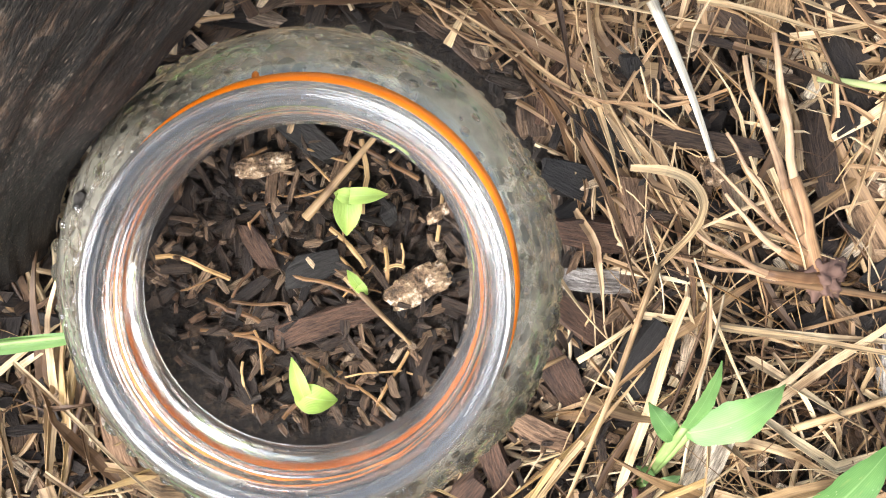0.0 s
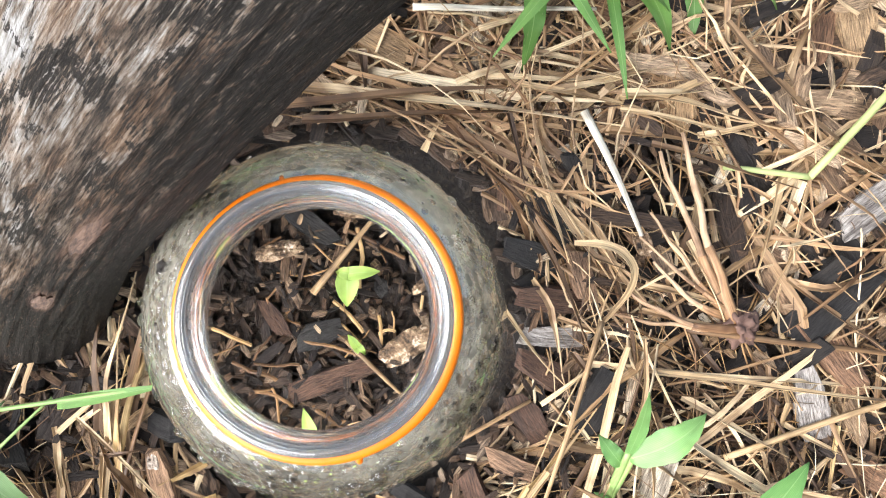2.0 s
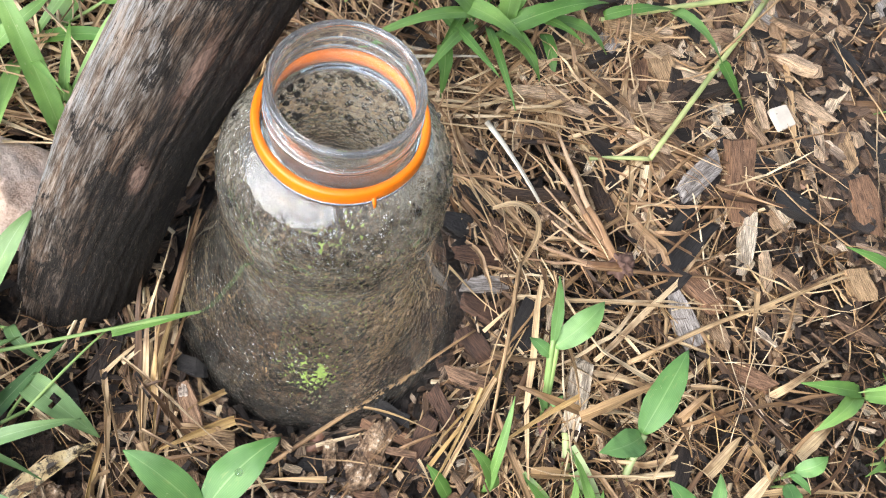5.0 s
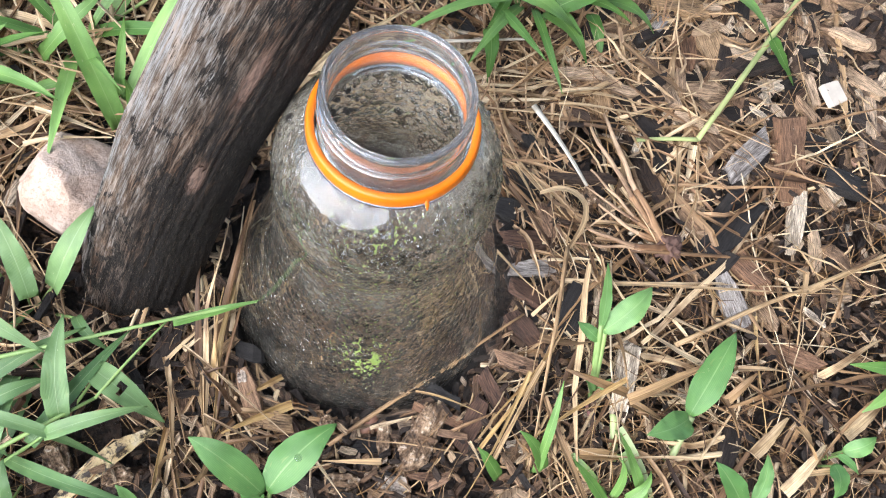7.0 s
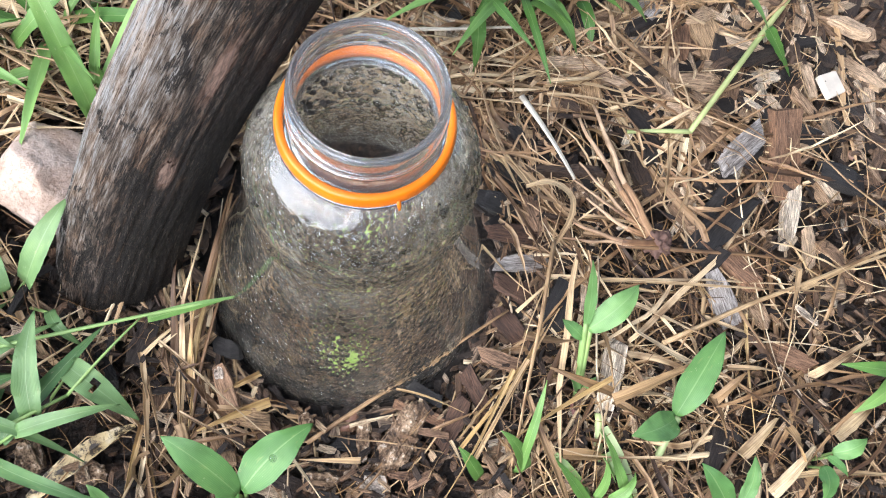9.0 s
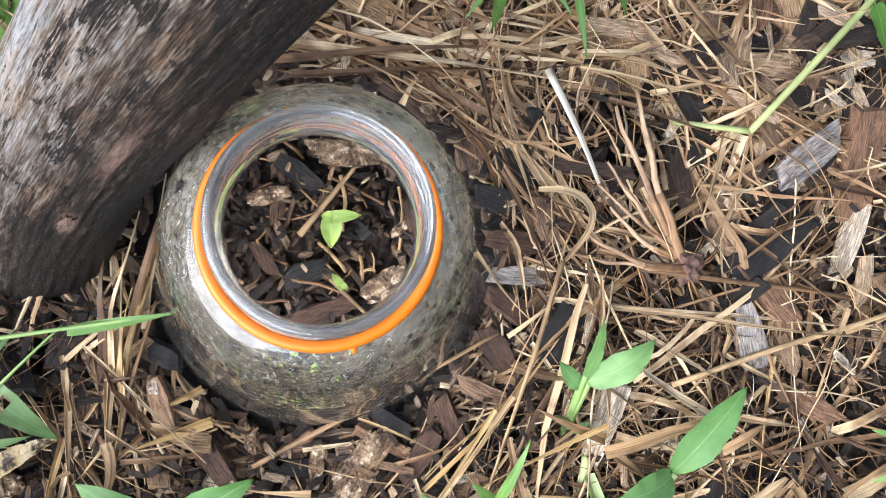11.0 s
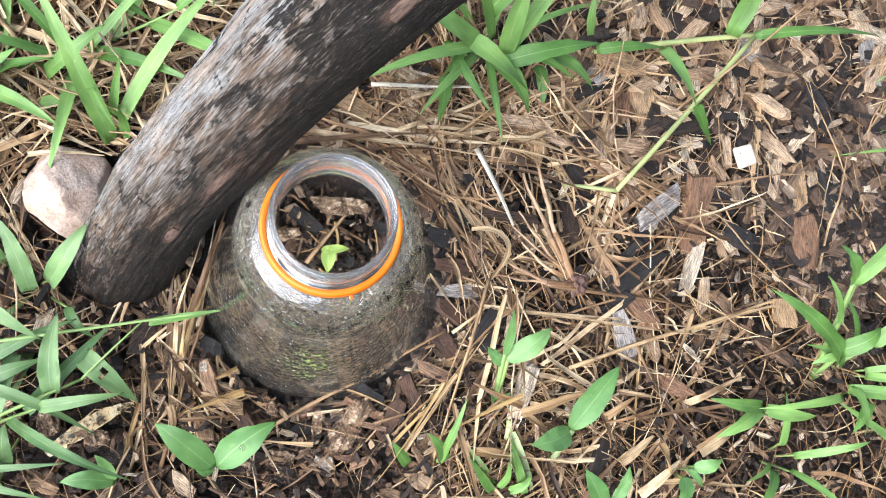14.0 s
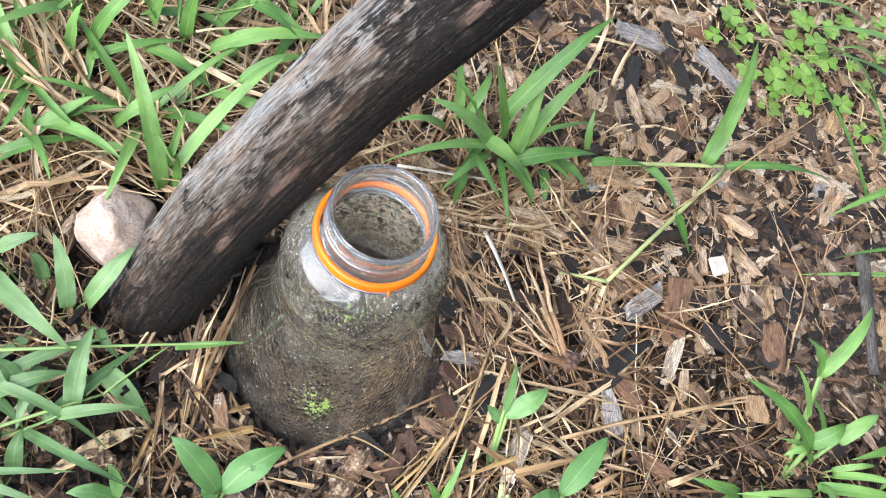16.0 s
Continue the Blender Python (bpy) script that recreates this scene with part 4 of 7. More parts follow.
for a, b, w, sag in ((mm(146, 140, 12), mm(252, 152, 16), 3.4, 0.004), (mm(250, 152, 16), mm(157, 58, 10), 3.2, 0.006), (mm(157, 58, 10), mm(128, 63, 4), 2.4, 0.002)):
    part("runner_stem", stem_mesh("runner_stem", a, b, w / 1000, w * 0.9 / 1000, runner_mat, sag, runner.location), runner, "yellow-green jointed stem")
plant("grass_tuft", "long arching green grass blades over wood chips", "grass", [
    (408, 193, 33, 321, 240, 47, 11, 22), (421, 242, 38, 312, 259, 49, 9, 22), (409, 158, 30, 326, 124, 15, 8, 10), (416, 90, 7, 294, 79, 8, 4, 6),
    (404, 143, 28, 368, 193, 23, 6, 10), (421, 111, 11, 326, 93, 14, 5, 8), (422, 162, 20, 377, 217, 55, 8, 10)], grass_mat, "grass tufts")
plant("weed", "upright young green weed with folded leaves", "weed", [
    (279, -1, 40, 309, 39, 59, 10, 10), (280, -1, 40, 269, 19, 47, 11, 6), (285, -41, 13, 238, -2, 25, 12, 12), (279, -23, 23, 264, 3, 40, 5, 3),
    (284, -37, 14, 304, -25, 23, 12, 8), (305, -34, 12, 330, -18, 23, 11, 8), (284, -40, 12, 268, -44, 8, 6, 3)], grass_mat, stem_w=3.4, at=WEED)
plant("weed", "low spreading green weed on mulch", "weed", [
    (297, -60, -3, 354, -66, 3, 9, 10), (353, -65, -3, 390, -42, 7, 11, 8), (399, -59, -1, 344, -37, 22, 9, 10), (386, -82, -7, 356, -20, 38, 5, 6),
    (293, -64, -3, 236, -68, 3, 6, 8), (240, -67, -1, 205, -61, 7, 9, 6), (238, -68, -1, 208, -83, 1, 10, 6), (242, -69, -1, 274, -74, -2, 9, 5),
    (308, -67, -1, 298, -85, -5, 9, 5)], grass_mat)
def add_stem(ob, points, widths, mat=pale_stem_mat, label="", name="stem"):
    """A thick stem through points in mm, as a part of a plant."""
    pts = [mm(*p) - ob.location for p in points]
    way = [pts[0].lerp(pts[1], i / 6) for i in range(6)] if len(pts) == 2 else bezier(pts[0], pts[1] * 2 - (pts[0] + pts[2]) / 2, pts[2], 10)
    if len(pts) == 2:
        way.append(pts[1])
    n = len(way)
    b = Build()
    b.add(*tube_geometry(way, [(widths[0] + (widths[1] - widths[0]) * i / (n - 1)) / 1000 * (1 + 0.08 * math.sin(i * 2.1)) for i in range(n)], 0.8, 9))
    part(name, b.mesh(name, mat, True), ob, label)


def sheath(ob, a, b, width, mat):
    """A torn, split leaf sheath as a part of a plant."""
    a, b = mm(*a) - ob.location, mm(*b) - ob.location
    path = bezier(a, (a + b) / 2 + Vector((0, 0, 0.003)), b, 9)
    g = Build()
    g.add(*ribbon_geometry(path, [width / 1000 * (0.75 + 0.35 * math.sin(0.5 + 2.2 * i / 8)) * (1 - 0.5 * (i / 8) ** 4) for i in range(9)], 0.8, 0.5, 0.1, 0.0004))
    part("sheath", g.mesh("sheath", mat), ob, "pale split leaf sheath")


stump = thing("grass_stump", mm(90, -84, -17), "cut grass stump with pale split sheaths in straw", "grass")
add_stem(stump, ((89, -90, -19), (91, -80, -13), (92, -68, -9)), (4.6, 3.6))
add_stem(stump, ((84, -88, -19), (83, -74, -14), (81, -60, -11)), (2.6, 2.2), purple_stem_mat, "thin purplish stem")
sheath(stump, (92, -75, -8), (103, -107, -13), 5.0, pale_stem_mat)
sheath(stump, (68, -84, -9), (83, -104, -15), 4.4, stem_mat)
sheath(stump, (92, -86, -10), (95, -98, -12), 6.0, stem_mat)
sheath(stump, (72, -84, -8), (92, -88, -11), 5.0, shrivel_mat)


plant("seedling", "small bright green seedling standing in straw", "seedling", [
    (85, -35, 19, 108, -20, 29, 11, 5), (84, -34, 20, 85, -11, 42, 5, 2), (84, -38, 14, 77, -28, 12, 6, 3), (84, -58, -8, 78, -50, -1, 4, 2),
    (86, -58, -8, 91, -53, 0, 4, 2)], fresh_mat, "seedlings", stem_w=3.2, oval=True, at=(85, -63))
twin = plant("seedling", "bright green seedling with two broad pointed leaves", "seedling", [
    (124, -74, 1, 151, -41, 11, 14, 5), (124, -75, 0, 99, -81, 9, 12, 4)], fresh_mat, "seedlings", stem_w=2.2, oval=True, at=(117, -91))
add_stem(twin, ((115, -93, -15), (118, -87, -8), (125, -75, 1)), (3.4, 3.0))
add_stem(twin, ((115, -91, -12), (132, -92, -9), (150, -92, -12)), (3.2, 2.6), pale_one_mat, "cream-coloured creeping stem")
plant("seedling", "broad green seedling leaf rising from straw", "seedling", [
    (143, -119, -8, 130, -96, 4, 11, 5), (148, -116, -8, 156, -96, 2, 7, 3)], fresh_mat, "seedlings", stem_w=2.0, oval=True)
plant("grass_sprig", "short pale green shoots among straw", "grass", [
    (80, -106, -9, 66, -86, 2, 6, 3), (98, -108, -9, 89, -78, 4, 6, 3), (84, -104, -9, 86, -90, 8, 5, 2), (90, -106, -9, 100, -96, 2, 6, 3)], grass_mat, "grass tufts", stem_w=2.4)
plant("seedling", "small reddish-stemmed seedling on dark soil", "seedling", [
    (196, -99, -4, 211, -95, 2, 8, 3), (190, -104, -4, 184, -119, -2, 9, 3), (193, -100, -4, 200, -110, -3, 4, 2)], fresh_mat, "seedlings", oval=True)
plant("grass_sprig", "few thin upright green blades", "grass", [
    (51, -89, -9, 63, -55, 20, 5, 6), (55, -88, -9, 43, -72, 8, 7, 5), (34, -89, -9, 25, -76, 2, 7, 4)], grass_mat, "grass tufts")
plant("seedling", "fresh green seedling with two broad leaves and a water drop", "seedling", [
    (-67, -84, 9, -93, -60, 25, 13, 6), (-65, -83, 9, -35, -62, 25, 15, 6), (-70, -88, -1, -75, -76, 10, 8, 5)], fresh_mat, "seedlings", stem_w=2.4, oval=True, reach=0.6)
bm = bmesh.new()
bmesh.ops.create_uvsphere(bm, u_segments=20, v_segments=12, radius=0.0017)
for v in bm.verts:
    v.co.z = max(v.co.z * 0.7, -0.0002)
for f in bm.faces:
    f.smooth = True
drop_mesh = bpy.data.meshes.new("water_drop")
bm.to_mesh(drop_mesh)
bm.free()
drop_mesh.materials.append(water_mat)
drop = new("water_drop", drop_mesh)
drop.matrix_world = pose(-0.0515, -0.0735, 0.0262, -8, 16, 0)
tagged(drop, "clear water drop resting on a leaf", "water drop")
plant("seedling", "small green seedling lying low on soil", "seedling", [
    (-116, -89, -3, -141, -87, 3, 9, 6), (-117, -88, -3, -122, -74, 18, 6, 5)], fresh_mat, "seedlings", oval=True)
plant("grass_tuft", "blue-green broad grass leaves beside the branch foot", "grass", [
    (-201, 25, 11, -149, -17, 13, 13, 12), (-156, 8, 10, -167, 42, 29, 11, 6), (-147, 12, 8, -124, 38, 33, 12, 10), (-199, 33, 14, -173, 41, 29, 10, 6),
    (-171, 24, 7, -179, 34, 18, 8, 5), (-139, 0, 3, -126, -16, 1, 6, 8)], blue_leaf_mat, "grass tufts")
plant("grass_tuft", "blue-green grass leaves, one with an eaten hole", "grass", [
    (-145, -43, 7, -139, -5, 24, 12, 5), (-131, -25, 7, -105, -49, 0, 13, 6), (-164, -23, 3, -170, -57, 4, 9, 6), (-186, -40, 1, -149, -26, 7, 10, 8),
    (-171, -36, 2, -187, -22, 9, 10, 6), (-169, -77, -6, -166, -57, 8, 10, 5), (-174, -90, -9, -178, -72, 8, 10, 5)], blue_leaf_mat, "grass tufts", hole=1)
plant("crabgrass", "green crabgrass with long broad blades in straw", "grass", [
    (-118, 86, 9, -144, 149, 69, 11, 14), (-114, 94, 12, -56, 155, 60, 9, 12), (-149, 119, 18, -117, 138, 38, 10, 6), (-118, 95, 8, -108, 119, 46, 6, 4),
    (-111, 88, 7, -111, 96, 34, 6, 2), (-153, 104, 13, -134, 107, 15, 8, 4)], grass_mat, "crabgrass tufts", stem_w=2.4)
plant("crabgrass", "green crabgrass blades arching over dry straw", "grass", [
    (-101, 172, 31, -31, 184, 42, 12, 14), (-137, 167, 31, -95, 146, 23, 10, 8), (-167, 159, 24, -115, 175, 31, 8, 8), (-171, 168, 21, -139, 186, 62, 13, 10),
    (-137, 188, 25, -123, 196, 73, 14, 8), (-117, 182, 24, -104, 199, 74, 10, 8), (-99, 195, 25, -65, 208, 50, 9, 8), (-112, 199, 24, -144, 186, 34, 9, 6)], grass_mat, "crabgrass tufts")
plant("crabgrass", "short green crabgrass blades in dry straw", "grass", [
    (-193, 106, 15, -159, 127, 33, 10, 6), (-209, 90, 13, -159, 106, 19, 10, 8), (-181, 165, 18, -172, 175, 51, 10, 6), (-192, 104, 13, -192, 116, 32, 7, 4)],
    grass_mat, "crabgrass tufts")
left_runner = thing("grass_runner", mm(-192, -19, -10), "pale green grass runner creeping past the branch foot", "grass")
for a, b, w in ((mm(-215, -22, 8), mm(-63, -5, 16), 2.1), (mm(-200, -66, 2), mm(-131, -37, 8), 2.4), (mm(-131, -37, 8), mm(-100, -8, 12), 1.4)):
    part("runner_stem", stem_mesh("runner_stem", a, b, w / 1000, w * 0.6 / 1000, stem_mat, 0.004, left_runner.location), left_runner)
part("leaf", leaf_mesh("leaf", mm(-98, -10, 13), mm(-62, -5, 17), 0.004, 0.001, grass_mat, 0, 0.4, False, 0, left_runner.location), left_runner)


def random_tuft(x, y, seed, count, label, mat, long=(0.045, 0.08)):
    """A tuft of arching blades from one root."""
    r = random.Random(seed)
    rows = []
    z = soil_z(x, y)
    for k in range(count):
        a, ln = 2 * math.pi * (k + r.uniform(0, 0.8)) / count, r.uniform(*long)
        bx, by = x + math.cos(a) * 0.008, y + math.sin(a) * 0.008
        up = r.uniform(0.2, 1.0)
        tx, ty = bx + math.cos(a) * ln * (1.1 - 0.5 * up), by + math.sin(a) * ln * (1.1 - 0.5 * up)
        rows.append((bx * 1000, by * 1000, (z + 0.016) * 1000, tx * 1000, ty * 1000, (soil_z(tx, ty) + 0.014 + ln * 0.6 * up) * 1000, r.uniform(4, 8), r.uniform(5, 13)))
    plant("grass_tuft", label, "grass", rows, mat, "grass tufts")


def culm_grass(x, y, seed, culms, label, mat, height=(0.04, 0.085), heading=None):
    """Creeping grass: jointed culms leaning from one root, with blades leaving by turns to either side."""
    r = random.Random(seed)
    root = Vector((x, y, soil_z(x, y)))
    ob = thing("grass_tuft", root, label, "grass", "grass tufts")
    for c in range(culms):
        way = (heading if heading is not None else 2 * math.pi * c / culms) + r.uniform(-0.6, 0.6)
        high, lean = r.uniform(*height), r.uniform(0.5, 1.3)
        tip = Vector((math.cos(way) * high * lean, math.sin(way) * high * lean, high * r.uniform(0.35, 0.8)))
        foot = Vector((math.cos(way), math.sin(way), 0)) * 0.004
        bow = (foot + tip) / 2 + Vector((0, 0, -0.2 * high))
        path = bezier(foot - Vector((0, 0, 0.003)), bow, tip, 12)
        b = Build()
        b.add(*tube_geometry(path, [0.0024 * (1 - 0.55 * i / 11) * (1.25 if i in (4, 8) else 1) for i in range(12)], 0.85, 7))
        part("culm", b.mesh("culm", stem_mat, True), ob, "pale green jointed grass stem")
        hand = r.choice((-1, 1))
        for k, i in enumerate((3, 6, 9, 11)):
            at, hand = path[i], -hand
            turn = way + hand * r.uniform(0.35, 1.0) * (0.35 if i == 11 else 1)
            ln = r.uniform(0.036, 0.075)
            rise = r.uniform(-0.1, 0.55)
            end = at + Vector((math.cos(turn) * ln, math.sin(turn) * ln, ln * rise))
            end.z = max(end.z, soil_z(x + end.x, y + end.y) - root.z + 0.008)
            part("leaf", leaf_mesh("leaf", at, end, r.uniform(0.0048, 0.0082), ln * r.uniform(0.05, 0.22), mat, r.uniform(-0.006, 0.006), r.uniform(0.05, 0.4), False,
                                   r.uniform(0.02, 0.14), turn=r.uniform(-1.1, 1.1)), ob)
    return ob


for k, (x, y, n, mt) in enumerate(((-198, 190, 3, grass_mat), (-228, 128, 3, grass_mat), (-150, 212, 3, grass_mat), (-278, 66, 2, blue_leaf_mat), (-224, -30, 3, blue_leaf_mat),
                                   (-168, 132, 2, grass_mat), (-212, 236, 3, grass_mat), (-196, -62, 2, blue_leaf_mat))):
    culm_grass(x / 1000, y / 1000, 1200 + k, n, "jointed green crabgrass with broad blades in dry straw" if mt is grass_mat else "blue-green jointed grass on damp soil", mt)
for k, (x, y, n) in enumerate(((372, -90, 2), (412, -25, 2))):
    culm_grass(x / 1000, y / 1000, 1300 + k, n, "low jointed green grass spreading over wood mulch", grass_mat, (0.03, 0.055))


for k, (x, y, n, mt) in enumerate(((-160, 225, 5, grass_mat), (-85, 225, 6, grass_mat), (-50, 205, 5, grass_mat),
                                   (-205, -80, 6, blue_leaf_mat), (-135, 128, 5, grass_mat), (-210, 235, 6, grass_mat),
                                   (-252, 190, 7, grass_mat), (-265, 110, 6, grass_mat), (-120, 250, 6, grass_mat),
                                   (-232, 235, 7, grass_mat))):
    random_tuft(x / 1000, y / 1000, 900 + k, n, "green crabgrass tuft in dry straw" if mt is grass_mat else "blue-green grass tuft on damp soil", mt)
for k, (x, y, n) in enumerate(((84, 142, 7), (58, 150, 4)), 80):
    random_tuft(x / 1000, y / 1000, 900 + k, n, "dense green crabgrass tuft beside the branch", grass_mat, (0.04, 0.068))
for k, (x, y, n) in enumerate(((252, -98, 5), (400, 40, 5), (300, -50, 5), (430, 120, 5), (425, 205, 6))):
    random_tuft(x / 1000, y / 1000, 950 + k, n, "low green grass tuft on wood mulch", grass_mat, (0.03, 0.06))


def clover(x, y, r, grown=1.0):
    z = soil_z(x, y)
    root = Vector((x, y, z))
    ob = thing("clover", root, "small lime-green clover with heart-shaped leaflets", "clover", "clover patch")
    top = Vector((r.uniform(-0.004, 0.004), r.uniform(-0.004, 0.004), r.uniform(0.012, 0.022)))
    part("stem", stem_mesh("stem", Vector((0, 0, -0.003)), top, 0.0008, 0.0006, stem_mat, 0.0, n=5), ob)
    turn, size = r.uniform(0, 2), r.uniform(0.0075, 0.0105) * grown
    for k in range(3):
        a = turn + 2.094 * k
        d, s = Vector((math.cos(a), math.sin(a), r.uniform(-0.15, 0.25))), Vector((-math.sin(a), math.cos(a), 0))
        b = Build()
        rim = []
        for i in range(13):
            q = -1 + 2 * i / 12
            reach = size * (1.0 - 0.16 * math.exp(-(q * 4) ** 2) - 0.62 * abs(q) ** 5)
            rim.append(d * reach + s * (size * 0.86 * q * (0.35 + 0.65 * reach / size)))
        verts = [tuple(top)] + [tuple(top + p) for p in rim] + [tuple(top - Vector((0, 0, 0.0003)))] + [tuple(top + p - Vector((0, 0, 0.0003))) for p in rim]
        uvs = [(0, 0)] + [(-1 + i / 6, size) for i in range(13)] + [(0, 0)] + [(-1 + i / 6, size) for i in range(13)]
        faces = [(0, i, i + 1) for i in range(1, 13)] + [(14, 15 + i, 14 + i) for i in range(1, 13)]
        faces += [(i, 14 + i, 15 + i, i + 1) for i in range(1, 13)] + [(0, 14, 15, 1), (13, 27, 14, 0)]
        b.add(verts, faces, uvs)
        part("leaflet", b.mesh("leaflet", oxalis_mat, False), ob)


cr = random.Random(3)
for x, y in ((276, 232), (293, 227), (306, 220), (317, 236), (340, 248), (344, 215), (312, 259), (256, 267), (271, 260), (323, 276), (342, 274),
             (362, 287), (323, 224), (407, 242), (417, 277), (401, 294), (365, 193), (292, 207), (298, 238), (330, 262)):
    clover(x / 1000, y / 1000, cr)
for x, y in ((259, 270), (247, 255), (262, 251), (279, 281), (284, 263), (314, 280), (303, 266), (327, 247), (343, 274), (357, 252), (375, 280), (360, 292), (388, 265), (329, 221), (316, 207), (374, 236), (304, 249), (288, 230), (306, 226), (321, 231), (291, 217), (392, 293)):
    clover(x / 1000, y / 1000, cr, 0.72)


for x0, y0, x1, y1 in ((390, 218, 320, 254), (387, 173, 346, 233), (398, 251, 333, 249), (375, 119, 302, 267), (404, 292, 295, 282)):
    thin = thing("thin_grass", Vector((x0 / 1000, y0 / 1000, soil_z(x0 / 1000, y0 / 1000))), "thin arching green grass blade beside clover", "grass", "thin blades")
    part("leaf", leaf_mesh("leaf", Vector((0, 0, 0)), Vector(((x1 - x0) / 1000, (y1 - y0) / 1000, 0.03)), 0.0034, 0.02, grass_mat, 0.008, 0.3, False, 0.03), thin)


def sprout(at, foot, leaves, size, label):
    """A seedling just out of the soil: a thick pale stem and two fleshy seed leaves."""
    base = Vector((at[0] + foot[0], at[1] + foot[1], 0))
    base.z = soil_z(base.x, base.y)
    ob = thing("sprout", base, label, "sprout", "sprouts in the jar")
    up = Vector((0, 0, 1))
    top = Vector((-foot[0], -foot[1], 0.011 * size))
    part("stem", stem_mesh("stem", up * -0.003, top, 0.0058 * size, 0.0046 * size, pale_stem_mat, 0.003), ob, "thick pale green stem")
    for ang, ln, wd, rise in leaves:
        d = Vector((math.cos(ang), math.sin(ang), 0))
        part("seed_leaf", leaf_mesh("seed_leaf", top - d * 0.0025 * size, top + (d * ln + up * rise) / 1000 * size, wd / 1000 * size, 0.004 * size, lime_mat, 0.0, 0.3, True), ob)


sprout((-0.006, 0.029), (0.001, -0.010), ((0.05, 11.5, 4.8, 1.5), (-1.6, 11.5, 7.6, -5.0), (2.9, 4.0, 4.4, -0.5)), 1.0, "lime-green sprout with a curled seed leaf")
sprout((-0.019, -0.029), (0.003, -0.003), ((1.85, 12.0, 5.0, 3.0), (-0.2, 10.0, 8.0, -0.5)), 1.0, "lime-green sprout opening two seed leaves")
sprout((-0.003, 0.003), (0.001, -0.002), ((2.2, 10.0, 5.6, 1.5), (-0.8, 7.0, 6.0, -1.0)), 0.55, "tiny yellow-green sprout barely out of the soil")


# ---- single stems ----
def clear_of(x, y, pad=0.0):
    """Whether a spot is clear of the jar's wall, the branch and the stone."""
    d = math.hypot(x - JAR.x, y - JAR.y)
    if 0.057 - pad < d < 0.068 + pad:
        return False
    if math.hypot(x + 0.112, (y - 0.029)) < 0.027 + 0.6 * pad:
        return False
    return math.hypot(x + 0.138, y - 0.060) > 0.022 + 0.5 * pad


def kept_open(x, y):
    """Bare spots: round the uprooted stalks, and the soil with rotten wood in front of the jar."""
    if -0.045 < x < 0.02 and -0.1 < y < -0.045:
        return True
    q = max(0.0, min(1.0, ((x - 0.132) * -0.026 + (y - 0.006) * 0.064) / (0.026 ** 2 + 0.064 ** 2)))
    if math.hypot(x - 0.132 + 0.026 * q, y - 0.006 - 0.064 * q) < 0.013:
        return True
    return math.hypot(x + 0.14, y + 0.062) < 0.03


def single_stem(name, label, a, b, w, mat, sag=0.003, flat=0.6, category="stem", wob=0.0015, group=""):
    at = Vector((a.x, a.y, a.z))
    mid = (a + b) / 2 + Vector((0, 0, sag))
    pts = [p - at for p in bezier(a, mid, b, 12)]
    pts = [p + Vector((noise.noise(p * 20 + a * 90), noise.noise(p * 20 + b * 90), 0.3 * noise.noise(p * 50))) * wob for p in pts]
    bd = Build()
    if flat < 0.55 and w < 0.01:
        bd.add(*ribbon_geometry(pts, [w * (1 - 0.6 * (i / 11) ** 2) * (1 + 0.18 * noise.noise((i * 0.9, w * 4000, a.x * 300))) for i in range(12)], 0.5, 1.4, 0.3 * noise.noise(a * 500)))
    else:
        bd.add(*tube_geometry(pts, [w * (1 - 0.35 * i / 11) for i in range(12)], flat, 6, 0.6))
    ob = new(name, bd.mesh(name, mat, flat >= 0.55))
    ob.location = at
    return tagged(ob, label, category, group)


def on(x, y, h):
    return Vector((x / 1000, y / 1000, soil_z(x / 1000, y / 1000) + (h + 3.5) / 1000))


single_stem("dried_weed", "bleached white dry stem across straw", on(77, 82, 16), on(96, 40, 14), 0.0034, white_stem_mat)
single_stem("dried_weed", "thin white dry stem beside the crabgrass", on(18, 115, 19), on(80, 116, 18), 0.0026, white_stem_mat)
single_stem("straw", "long straw stem curving round the jar", on(-38, -66, 8), on(58, -18, 9), 0.0022, straw_one_mat, 0.004, group="long straws")
single_stem("straw", "long bent golden straw stem", on(82, 10, 14), on(48, -86, 12), 0.0022, straw_one_mat, 0.006, group="long straws")
single_stem("straw", "long pale straw stem across the chips", on(157, 58, 10), on(232, 30, 10), 0.0022, straw_one_mat, 0.004, group="long straws")
single_stem("straw", "dry brown blade hanging from a runner joint", on(157, 58, 12), on(146, 30, 8), 0.0046, straw_one_mat, 0.002, 0.25)
single_stem("straw", "long straw stem across dark mulch", on(112, 6, 12), on(205, -8, 10), 0.0026, straw_one_mat, 0.004, group="long straws")
single_stem("straw", "long straw stem across dark mulch", on(126, -40, 12), on(262, -4, 9), 0.0026, straw_one_mat, 0.004, group="long straws")
single_stem("straw", "brown damp straw lying inside the jar", on(-18, 23, 4), on(3, 47, 9), 0.0028, brown_straw_mat, 0.002)
single_stem("straw", "brown damp straw lying inside the jar", on(-7, 6, 4), on(12, -14, 5), 0.002, brown_straw_mat, 0.001)


